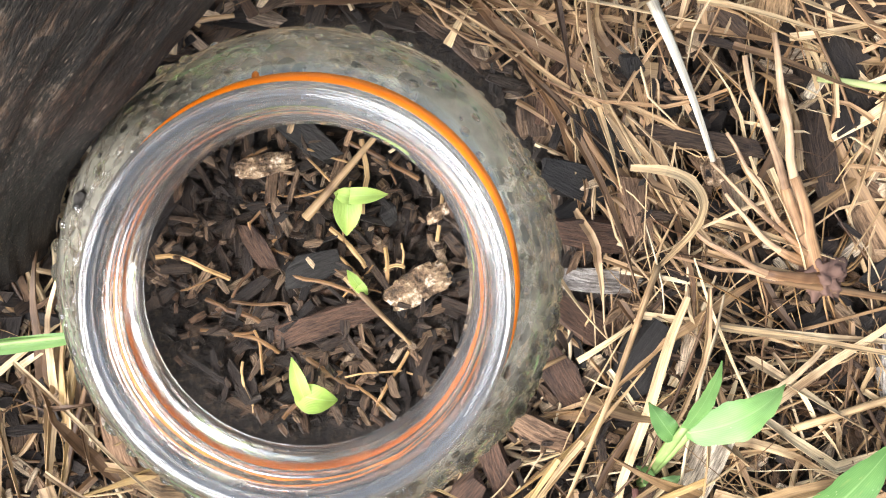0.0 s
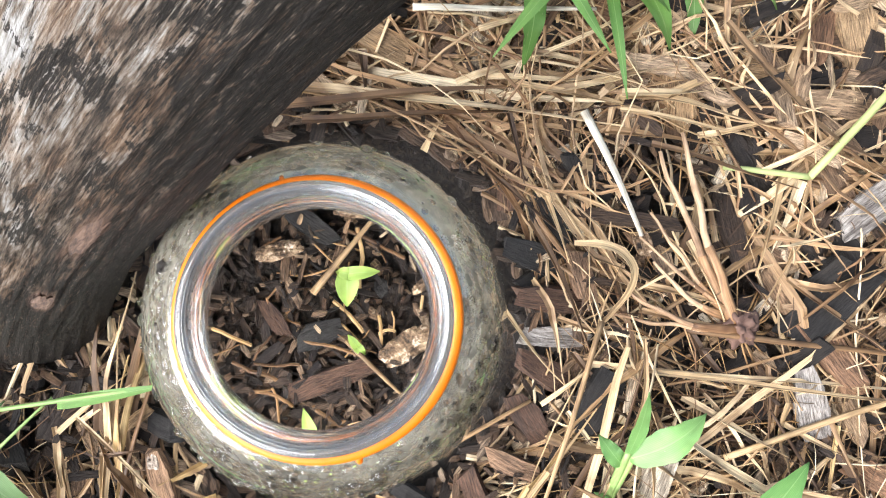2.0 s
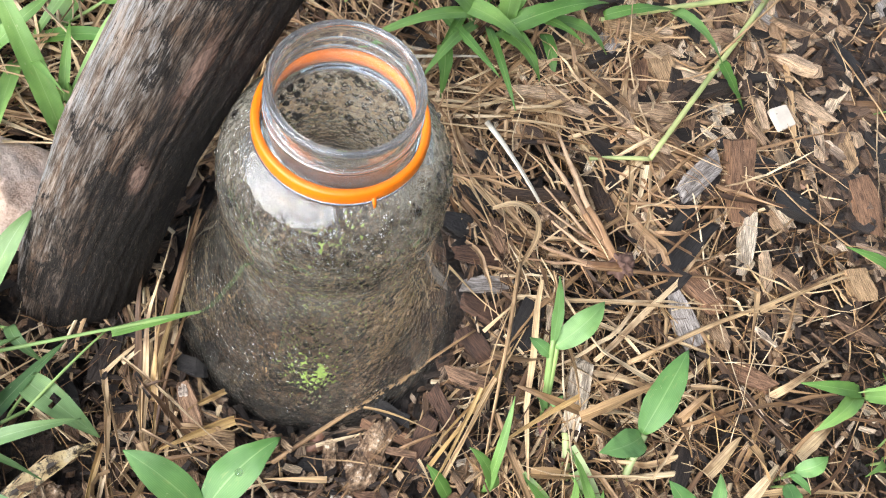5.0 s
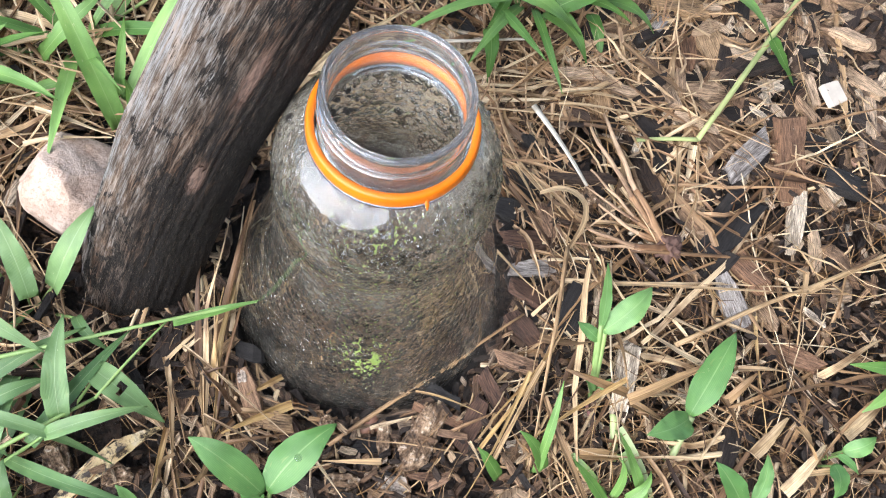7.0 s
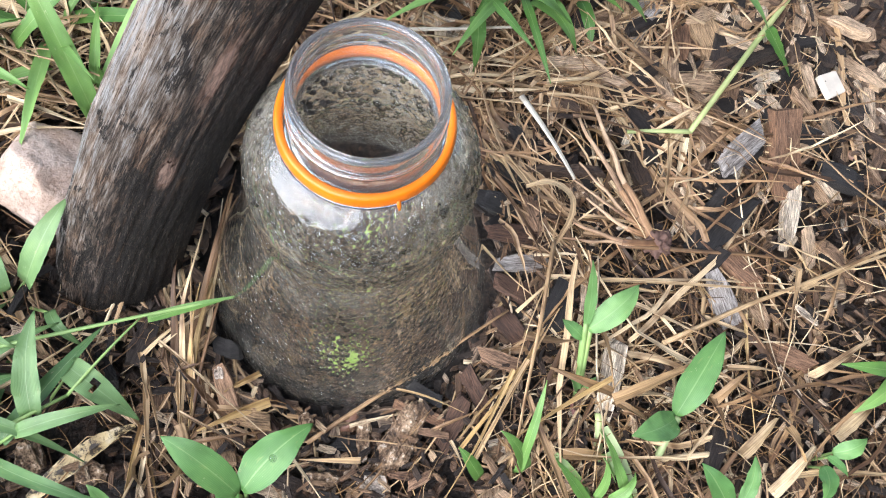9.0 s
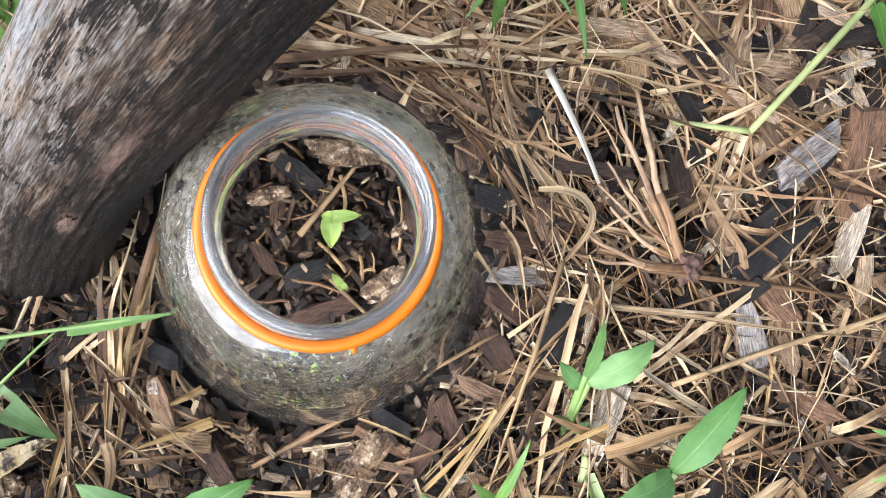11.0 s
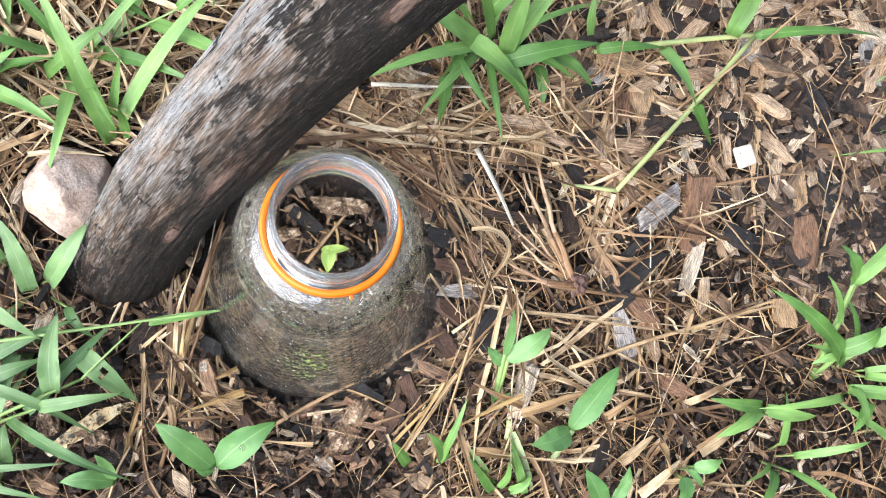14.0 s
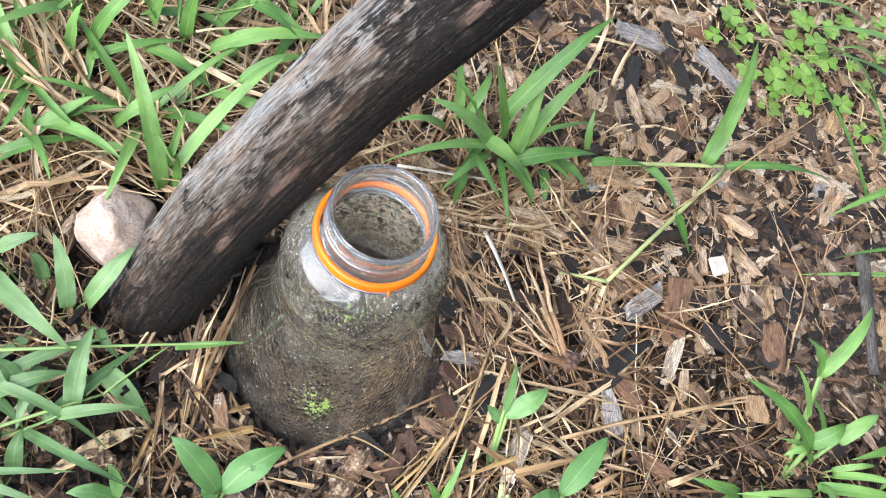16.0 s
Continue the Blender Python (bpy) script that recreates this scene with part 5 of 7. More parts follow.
def mottled_leaf():
    """A long dying blade that twists over the dark soil."""
    at = on(-150, -72, 5)
    keys = [on(-152, -74, 3), on(-140, -67, 6), on(-128, -59, 8), on(-119, -55, 9), on(-108, -50, 10)]
    way = [p - at for p in bezier(keys[0], keys[2] + (keys[2] - (keys[0] + keys[4]) / 2) + Vector((0, 0, 0.004)), keys[4], 22)]
    b = Build()
    b.add(*ribbon_geometry(way, [0.0085 * max(0.12, math.sin(0.5 + 2.4 * i / 21)) * (1 + 0.14 * noise.noise((i * 0.6, 5, 2))) for i in range(22)], 0.28, 0.9, -0.3))
    ob = new("dry_leaf", b.mesh("dry_leaf", mottled_mat))
    ob.location = at
    tagged(ob, "yellow dying grass blade mottled black on wet soil", "leaf")


for x0, y0, x1, y1, w, h in ((-19, 82, 71, 83, 2.6, 13), (-10, 89, 12, 103, 2.2, 12), (22, 70, 30, 84, 2.4, 9), (51, 85, 57, 58, 2.2, 11), (44, 64, 73, 37, 1.8, 9), (81, -16, 50, -56, 2.2, 10),
                             (81, -16, 113, -23, 1.8, 11), (-19, -60, 12, -56, 1.6, 6), (32, -82, 79, -20, 2.0, 12), (60, -19, 81, -5, 1.8, 9), (143, -8, 143, -45, 2.0, 10)):
    single_stem("straw", "dry tan straw lying on the mulch", on(x0, y0, h), on(x1, y1, h), w / 1000, straw_one_mat, 0.002, 0.5, group="long straws")
for x0, y0, x1, y1, w, h in ((78, -6, 215, -22, 2.2, 11), (-88, -12, -91, -78, 2.4, 9), (-104, -22, -80, -2, 2.0, 9), (-86, -60, -53, -58, 2.0, 9), (-76, -11, -66, 46, 2.6, 9),
                             (2, 103, 2, 88, 3.0, 12), (103, -69, 153, -82, 2.0, 10), (81, 77, 128, 69, 3.0, 11), (128, 69, 212, 63, 2.4, 10), (64, 54, 71, 30, 2.0, 11), (91, -61, 73, -83, 1.8, 10)):
    single_stem("straw", "dry tan straw lying on the mulch", on(x0, y0, h), on(x1, y1, h), w / 1000, straw_one_mat, 0.003, 0.5, group="long straws")
mottled_leaf()
single_stem("straw", "straw stem upright along the branch foot", on(-96, -86, 6), on(-70, 0, 14), 0.0024, straw_one_mat, 0.004, group="long straws")
single_stem("straw", "straw stem upright along the branch foot", on(-74, 8, 8), on(-60, 40, 30), 0.003, straw_one_mat, 0.006, group="long straws")
single_stem("straw", "straw stem leaning between branch and jar", on(-82, -14, 6), on(-58, 50, 30), 0.0034, straw_one_mat, 0.008, 0.35, group="long straws")
single_stem("straw", "long pale straw across the grass", on(-225, 215, 22), on(-130, 95, 14), 0.0034, straw_one_mat, 0.008, group="long straws")
single_stem("straw", "long pale straw across the grass", on(-210, 150, 20), on(-120, 92, 12), 0.003, straw_one_mat, 0.008, group="long straws")
single_stem("straw", "dry brown blade behind the grass", on(-190, 120, 16), on(-110, 130, 18), 0.006, straw_one_mat, 0.006, 0.3)
single_stem("straw", "pale twisted straw beside the branch", on(-30, 92, 12), on(90, 78, 12), 0.0036, straw_one_mat, 0.006, 0.4)
single_stem("straw", "pale twisted straw beside the branch", on(-26, 86, 14), on(70, 92, 12), 0.0032, straw_one_mat, 0.004, 0.4)
single_stem("straw", "thin seed stalk arching over clover", on(190, 100, 10), on(330, 205, 16), 0.0016, straw_one_mat, 0.02, group="long straws")


# straws that can be told apart: ends in mm, height over the soil, width
for x0, y0, x1, y1, h, wd, mt in (
    (158, 61, 266, 45, 10.5, 2.0, straw_one_mat),
    (68, -35, 27, -72, 10.5, 2.0, gold_one_mat),
    (99, -53, 48, -78, 14.5, 2.6, gold_one_mat),
    (102, -10, 223, -27, 13.5, 1.9, straw_one_mat),
    (152, 24, 200, -14, 12.5, 2.2, straw_one_mat),
    (201, -11, 187, -49, 11.5, 3.2, straw_one_mat),
    (169, 10, 189, -24, 8.5, 1.2, straw_one_mat),
    (58, 46, 80, -3, 9.5, 2.4, straw_one_mat),
    (47, 18, 71, -14, 8.5, 1.6, straw_one_mat),
    (99, 72, 154, 56, 11.5, 2.2, straw_one_mat),
    (61, 90, 106, 95, 10.5, 2.6, pale_one_mat),
    (77, 92, 95, 98, 11.5, 2.0, pale_one_mat),
    (73, -1, 100, -41, 10.5, 2.2, straw_one_mat),
    (112, -20, 151, -42, 9.5, 2.8, straw_one_mat),
    (152, -29, 186, -48, 8.5, 2.0, straw_one_mat),
    (71, -22, 88, -49, 8.5, 1.8, straw_one_mat),
    (171, -31, 162, -93, 10.5, 1.8, gold_one_mat),
    (202, -22, 282, -4, 8.5, 2.4, pale_one_mat),
    (153, -56, 183, -90, 10.5, 2.0, straw_one_mat),
    (177, -53, 202, -95, 10.5, 2.2, straw_one_mat),
    (227, -35, 260, -72, 8.5, 2.0, straw_one_mat),
    (-96, -17, -66, -1, 10.5, 2.0, straw_one_mat),
    (-77, -46, -53, -49, 7.5, 2.6, straw_one_mat),
    (-86, -50, -56, -46, 6.5, 2.4, straw_one_mat),
    (-107, -20, -99, -62, 7.5, 1.8, straw_one_mat),
    (-72, -23, -68, -47, 4.5, 1.4, straw_one_mat),
    (15, -68, 44, -60, 8.5, 1.6, straw_one_mat),
    (27, -77, 59, -47, 9.5, 2.0, gold_one_mat),
    (67, 10, 122, -13, 10.5, 1.8, straw_one_mat),
    (113, 35, 125, 5, 12.5, 2.4, straw_one_mat),
    (99, 22, 138, 10, 11.5, 2.2, straw_one_mat),
    (95, 13, 131, 5, 11.5, 2.0, straw_one_mat),
    (151, 60, 138, 25, 11.5, 3.6, straw_one_mat),
    (215, 28, 245, 29, 8.5, 1.6, pale_one_mat),
    (160, 39, 131, 0, 9.5, 1.2, straw_one_mat),
    (-85, -9, -89, -58, 10.0, 3.2, pale_one_mat),
    (-105, -26, -104, -42, 9.0, 2.6, straw_one_mat),
    (-103, -35, -106, -66, 10.0, 2.8, straw_one_mat),
    (-105, -58, -110, -80, 8.0, 2.0, straw_one_mat),
    (-107, -48, -116, -80, 9.0, 2.6, gold_one_mat),
    (-100, -51, -101, -71, 6.0, 3.8, straw_one_mat),
    (-81, -35, -87, -58, 8.0, 2.4, gold_one_mat),
    (-80, -20, -75, -47, 9.0, 1.8, straw_one_mat),
    (-53, -46, -83, -55, 9.0, 4.2, gold_one_mat),
    (-88, -47, -63, -66, 12.0, 1.4, pale_one_mat),
    (-76, -51, -87, -61, 8.0, 2.4, straw_one_mat),
    (-96, -16, -54, -60, 13.0, 1.3, straw_one_mat),
    (-131, -34, -118, -48, 9.0, 1.6, pale_one_mat),
    (-89, -29, -76, -28, 11.0, 1.6, straw_one_mat),
    (-104, -64, -102, -80, 7.0, 2.0, gold_one_mat),
    (-57, -32, -72, -39, 8.0, 2.8, gold_one_mat),
    (-17, -75, -43, -72, 10.0, 2.6, straw_one_mat),
    (-44, -69, -34, -89, 12.0, 1.6, pale_one_mat),
    (1, -50, 29, -62, 13.0, 1.1, gold_one_mat),
    (34, -60, 24, -72, 13.0, 1.5, straw_one_mat),
    (24, -72, 27, -85, 12.0, 1.5, straw_one_mat),
    (54, -45, 17, -96, 15.0, 2.0, gold_one_mat),
    (61, -42, 39, -70, 13.0, 2.2, straw_one_mat),
    (65, -75, 39, -87, 12.0, 2.6, straw_one_mat),
    (-53, -76, -39, -75, 9.0, 1.6, pale_one_mat),
    (31, -67, 37, -80, 13.0, 1.2, pale_one_mat),
):
    single_stem("straw", "dry %s straw lying across the mulch" % ("golden" if mt is gold_one_mat else "pale" if mt is pale_one_mat else "tan"), on(x0, y0, h), on(x1, y1, h + 2), wd / 1000, mt, 0.003, 0.45, wob=0.004, group="long straws")
for x0, y0, x1, y1, h, wd, mt in (
    (155, -96, 174, -81, 10.5, 6.0, faded_mat),
    (163, -114, 188, -94, 10.5, 6.0, faded_mat),
    (181, -85, 184, -100, 11.5, 5.5, shrivel_mat),
    (204, -90, 228, -75, 9.5, 7.5, faded_mat),
    (103, -61, 122, -65, 11.5, 5.0, straw_one_mat),
    (148, -71, 165, -59, 9.5, 4.5, straw_one_mat),
    (100, -36, 113, -49, 10.5, 4.5, straw_one_mat),
    (96, -62, 149, -50, 20.5, 5.0, shrivel_mat),
    (99, -61, 73, -48, 12.5, 4.5, shrivel_mat),
    (99, -61, 119, -77, 12.5, 4.0, shrivel_mat),
    (96, -30, 98, -60, 13.5, 2.6, shrivel_mat),
    (198, -62, 234, -52, 9.5, 4.0, straw_one_mat),
    (156, -54, 177, -62, 9.5, 3.0, straw_one_mat),
    (145, -66, 149, -85, 9.5, 3.5, shrivel_mat),
):
    single_stem("dry_leaf", "shrivelled %s grass blade lying on straw" % ("brown" if mt is shrivel_mat else "faded" if mt is faded_mat else "tan"), on(x0, y0, h), on(x1, y1, h + 3), wd / 1000, mt, 0.004, 0.2, "leaf", wob=0.005, group="dry blades")


for x0, y0, x1, y1, h0, h1, wd in (
    (-214, 152, -141, 94, 30, 18, 3.4),
    (-210, 180, -176, 138, 30, 26, 3.0),
    (-209, 118, -159, 78, 22, 18, 2.4),
    (-187, 108, -180, 47, 22, 14, 3.6),
    (-109, 178, -40, 195, 32, 32, 2.0),
    (-158, 77, -120, 76, 20, 22, 3.0),
    (-151, 92, -115, 76, 20, 20, 2.6),
    (-105, 87, -150, 122, 14, 14, 2.4),
    (-218, 171, -202, 149, 30, 26, 2.6),
    (-36, 215, -36, 191, 30, 30, 3.2),
    (-136, 110, -112, 150, 16, 18, 2.8),
    (-93, 156, -114, 112, 14, 12, 2.2),
    (-177, 136, -198, 103, 22, 18, 2.0),
):
    single_stem("straw", "long pale straw lying over the grass", on(x0, y0, h0), on(x1, y1, h1), wd / 1000, pale_one_mat, 0.003, 0.45, wob=0.004, group="long straws")
ps = random.Random(88)
for k in range(18):
    x0, y0, a = ps.uniform(-260, -110), ps.uniform(110, 250), ps.uniform(-1.5, -0.3)
    ln = ps.uniform(60, 130)
    x1, y1 = x0 + math.cos(a) * ln, y0 + math.sin(a) * ln
    if x1 > -100 + 0.4 * (y1 - 80) or y1 < 70:
        continue
    single_stem("straw", "long pale straw lying over the grass", on(x0, y0, ps.uniform(14, 34)), on(x1, y1, ps.uniform(12, 24)), ps.uniform(0.0016, 0.0036), pale_one_mat, ps.uniform(0.0, 0.01), 0.5, wob=0.004, group="long straws")
for k in range(16):
    x0, y0, a = ps.uniform(-20, 120), ps.uniform(76, 112), ps.gauss(0.0, 0.35)
    ln = ps.uniform(40, 90)
    single_stem("straw", "pale straw matted behind the jar", on(x0, y0, ps.uniform(9, 14)), on(x0 + math.cos(a) * ln, y0 + math.sin(a) * ln, ps.uniform(9, 14)), ps.uniform(0.0014, 0.0032), pale_one_mat, ps.uniform(0.0, 0.005), 0.45, wob=0.005, group="long straws")
qs = random.Random(61)
for k in range(7):
    x0, y0 = qs.uniform(-90, -72), qs.uniform(-40, 0)
    single_stem("straw", "pale straw leaning between branch and jar", on(x0, y0, 6), on(x0 + qs.uniform(6, 18), y0 + qs.uniform(38, 66), qs.uniform(8, 30)), qs.uniform(0.0012, 0.0034),
                (straw_one_mat, pale_one_mat, gold_one_mat, faded_mat)[k % 4], qs.uniform(0.002, 0.008), qs.uniform(0.25, 0.6), wob=0.009, group="long straws")


def curl_blade(at, r, label):
    """A dry blade that curls back on itself."""
    pts, a, p = [], r.uniform(0, 6.3), Vector((0, 0, 0))
    da = r.choice((-1, 1)) * r.uniform(0.15, 0.45)
    for i in range(14):
        pts.append(p.copy())
        p += Vector((math.cos(a), math.sin(a), 0.22 * math.sin(i * 0.5))) * 0.0042
        a += da * (0.3 + i / 9)
    b = Build()
    b.add(*tube_geometry(pts, [0.0044 * (1 - 0.6 * i / 13) for i in range(14)], 0.14, 4, 2.6))
    ob = new("straw_curl", b.mesh("straw_curl", brown_straw_mat))
    ob.location = at
    tagged(ob, label, "straw", "curled blades")

def uprooted_stalks():
    """Dried grass stalks fanning out of one knotted root."""
    at = on(132, 6, 13)
    ob = thing("plant_root", at, "uprooted dry grass stalks fanning from one reddish root knot", "root")
    r = random.Random(8)
    for x, y, w, h in ((102, 67, 4.2, 17), (110, 74, 4.6, 19), (99, 47, 3.0, 15), (92, 20, 3.6, 14), (101, 30, 3.4, 15), (84, 12, 2.8, 13), (96, 38, 2.6, 15)):
        tip = on(x, y, h)
        mid = (at + tip) / 2 + Vector((r.uniform(-0.009, 0.005), r.uniform(-0.008, 0.004), 0.004))
        pts = [p - at for p in bezier(at + Vector((r.uniform(-3, 3), r.uniform(-3, 3), r.uniform(-1, 2))) / 1000, mid, tip, 14)]
        pts = [p + Vector((noise.noise(p * 90 + tip * 70), noise.noise(p * 90 + tip * 50), 0)) * 0.0012 for p in pts]
        b = Build()
        b.add(*tube_geometry(pts, [w / 1000 * (0.8 - 0.45 * i / 13 + 0.12 * (i in (4, 9))) for i in range(14)], 0.5, 7, 0.8))
        stalk = part("stalk", b.mesh("stalk", stalk_mat, True), ob)
        b = Build()
        b.add(*tube_geometry(pts[:6], [w / 1000 * (1.25 - 0.09 * i) for i in range(6)], 0.6, 7, 0.8))
        part("sheath", b.mesh("sheath", rust_stem_mat, True), stalk, "red-brown papery sheath")
    bm = bmesh.new()
    bmesh.ops.create_icosphere(bm, subdivisions=4, radius=0.0058)
    for v in bm.verts:
        v.co *= 1 + 0.6 * noise.noise(v.co * 380) + 0.4 * noise.noise(v.co * 1100) + 0.2 * noise.noise(v.co * 2600)
        v.co.z *= 0.7
    me = bpy.data.meshes.new("knot")
    bm.to_mesh(me)
    bm.free()
    me.polygons.foreach_set("use_smooth", np.ones(len(me.polygons), dtype=bool))
    me.materials.append(root_knot_mat)
    part("knot", me, ob, "red-brown root knot")
    for k in range(14):
        a, ln = r.uniform(-1.5, 1.2), r.uniform(0.01, 0.028)
        end = Vector((math.cos(a) * ln, math.sin(a) * ln, -0.006))
        part("rootlet", stem_mesh("rootlet", Vector((0, 0, 0)), end, 0.0009, 0.0004, root_mat, 0.003, n=8, wob=0.003), ob)


def curled_leaf():
    """A broad dry blade that rolls over itself."""
    at = on(72, 37, 16)
    pts = [on(72, 37, 16), on(80, 36, 21), on(87, 33, 24), on(91, 27, 22), on(90, 20, 18), on(85, 13, 15), on(79, 6, 13)]
    way = []
    for i in range(len(pts) - 1):
        for j in range(4):
            q = j / 4
            p0, p1, p2, p3 = pts[max(i - 1, 0)], pts[i], pts[i + 1], pts[min(i + 2, len(pts) - 1)]
            way.append((p1 * 2 + (p2 - p0) * q + (p0 * 2 - p1 * 5 + p2 * 4 - p3) * q * q + (p1 * 3 - p0 - p2 * 3 + p3) * q ** 3) * 0.5 - at)
    b = Build()
    n = len(way)
    b.add(*ribbon_geometry(way, [0.0036 * math.sin(0.35 + 2.5 * i / n) ** 0.7 * (1 + 0.3 * noise.noise((i * 0.7, 3, 1))) for i in range(n)], 0.25, 0.7, 0.1))
    ob = new("dry_leaf", b.mesh("dry_leaf", pale_one_mat))
    ob.location = at
    tagged(ob, "broad dry tan blade rolled over itself on straw", "leaf")


def rotten_piece(x, y, turn, size, label, name="rotten_wood", rough=0.5, h=4, mat=rot_lump_mat):
    """A crumbling lump of rotten wood."""
    bm = bmesh.new()
    bmesh.ops.create_icosphere(bm, subdivisions=6, radius=1.0)
    seed = Vector((x, y, turn)) * 0.37
    for v in bm.verts:
        c = v.co.copy()
        q = Vector((c.x * size[0], c.y * size[1] * 0.35, c.z * size[2])) * 0.22
        v.co = Vector([math.copysign(abs(t) ** 0.75, t) for t in c])
        v.co *= 1 + rough * noise.noise(q + seed) + 0.35 * rough * noise.noise(q * 3.1 + seed) + 0.2 * rough * noise.noise(q * 7 + seed)
        v.co = Vector((v.co.x * size[0], v.co.y * size[1], v.co.z * size[2])) / 1000
    me = bpy.data.meshes.new(name)
    bm.to_mesh(me)
    bm.free()
    me.materials.append(mat)
    ob = new(name, me)
    p = on(x, y, h)
    ob.matrix_world = pose(p.x, p.y, p.z, 6, 0, turn)
    tagged(ob, label, "wood")


uprooted_stalks()
curled_leaf()
rotten_piece(1, -69, -40, (6.5, 16.0, 5.0), "crumbling rotten wood with white flecks at the jar's foot")
rotten_piece(-14, -66, -8, (3.0, 8.0, 4.2), "small upright lump of rotten brown wood")
rotten_piece(-12, -86, 60, (5.0, 7.0, 4.0), "pale crumbly lump of rotten wood", h=3, mat=pale_lump_mat)
rotten_piece(-38, -56, 12, (2.6, 3.2, 8.5), "upright splinter with white flecks against the jar's foot", h=7)
rotten_piece(-35, -82, 80, (4.2, 7.0, 3.2), "broken block of rotten reddish wood")
rotten_piece(-72, -32, 10, (2.6, 3.2, 2.4), "small reddish lump of rotten wood", h=6, mat=pale_lump_mat)
rotten_piece(3, 54, 84, (5.0, 15.0, 1.8), "rotten tan wood with white flecks inside the jar", h=4)
rotten_piece(-29, 38, -76, (3.0, 8.5, 2.4), "rotten red-brown wood with white flecks inside the jar", h=4)
rotten_piece(15, 3, -61, (4.2, 10.0, 1.6), "pale crumbly piece of rotten wood inside the jar", h=3)
rotten_piece(20, 24, -55, (1.8, 4.4, 1.6), "small crumb of rotten wood inside the jar", h=3)
rotten_piece(70, -58, 20, (3.5, 7.0, 3.0), "small dark lump of rotten wood")
rotten_piece(-128, -66, 70, (4.5, 6.0, 3.0), "lump of dark soil and rotten wood")
rotten_piece(99, 37, 15, (3.0, 4.5, 2.6), "small dark clump of roots beside a bleached stem", "root_clump", 0.7, 9)
rotten_piece(-150, -58, 20, (5.0, 7.0, 3.0), "lump of dark soil and rotten wood")


qr = random.Random(21)
for x, y in ((112, 34), (80, 64), (70, 94), (150, 84), (62, -30), (-90, -52)):
    curl_blade(on(x, y, 11), qr, "curled dry grass blade on the mulch")


# ---- single wood chips ----
def single_chip(x, y, turn, length, width, thick, mat, label, h=6.0, tilt=(0, 0), seed=0):
    b = Build()
    b.add(*chip_geometry(random.Random(seed * 7 + int(x) * 3 + int(y)), length / 1000, width / 1000, thick / 1000))
    ob = new("wood_chip", b.mesh("wood_chip", mat))
    p = on(x, y, h)
    ob.matrix_world = pose(p.x, p.y, p.z, tilt[0] + 5, tilt[1], turn)
    tagged(ob, label, "wood chip", "mulch chips")


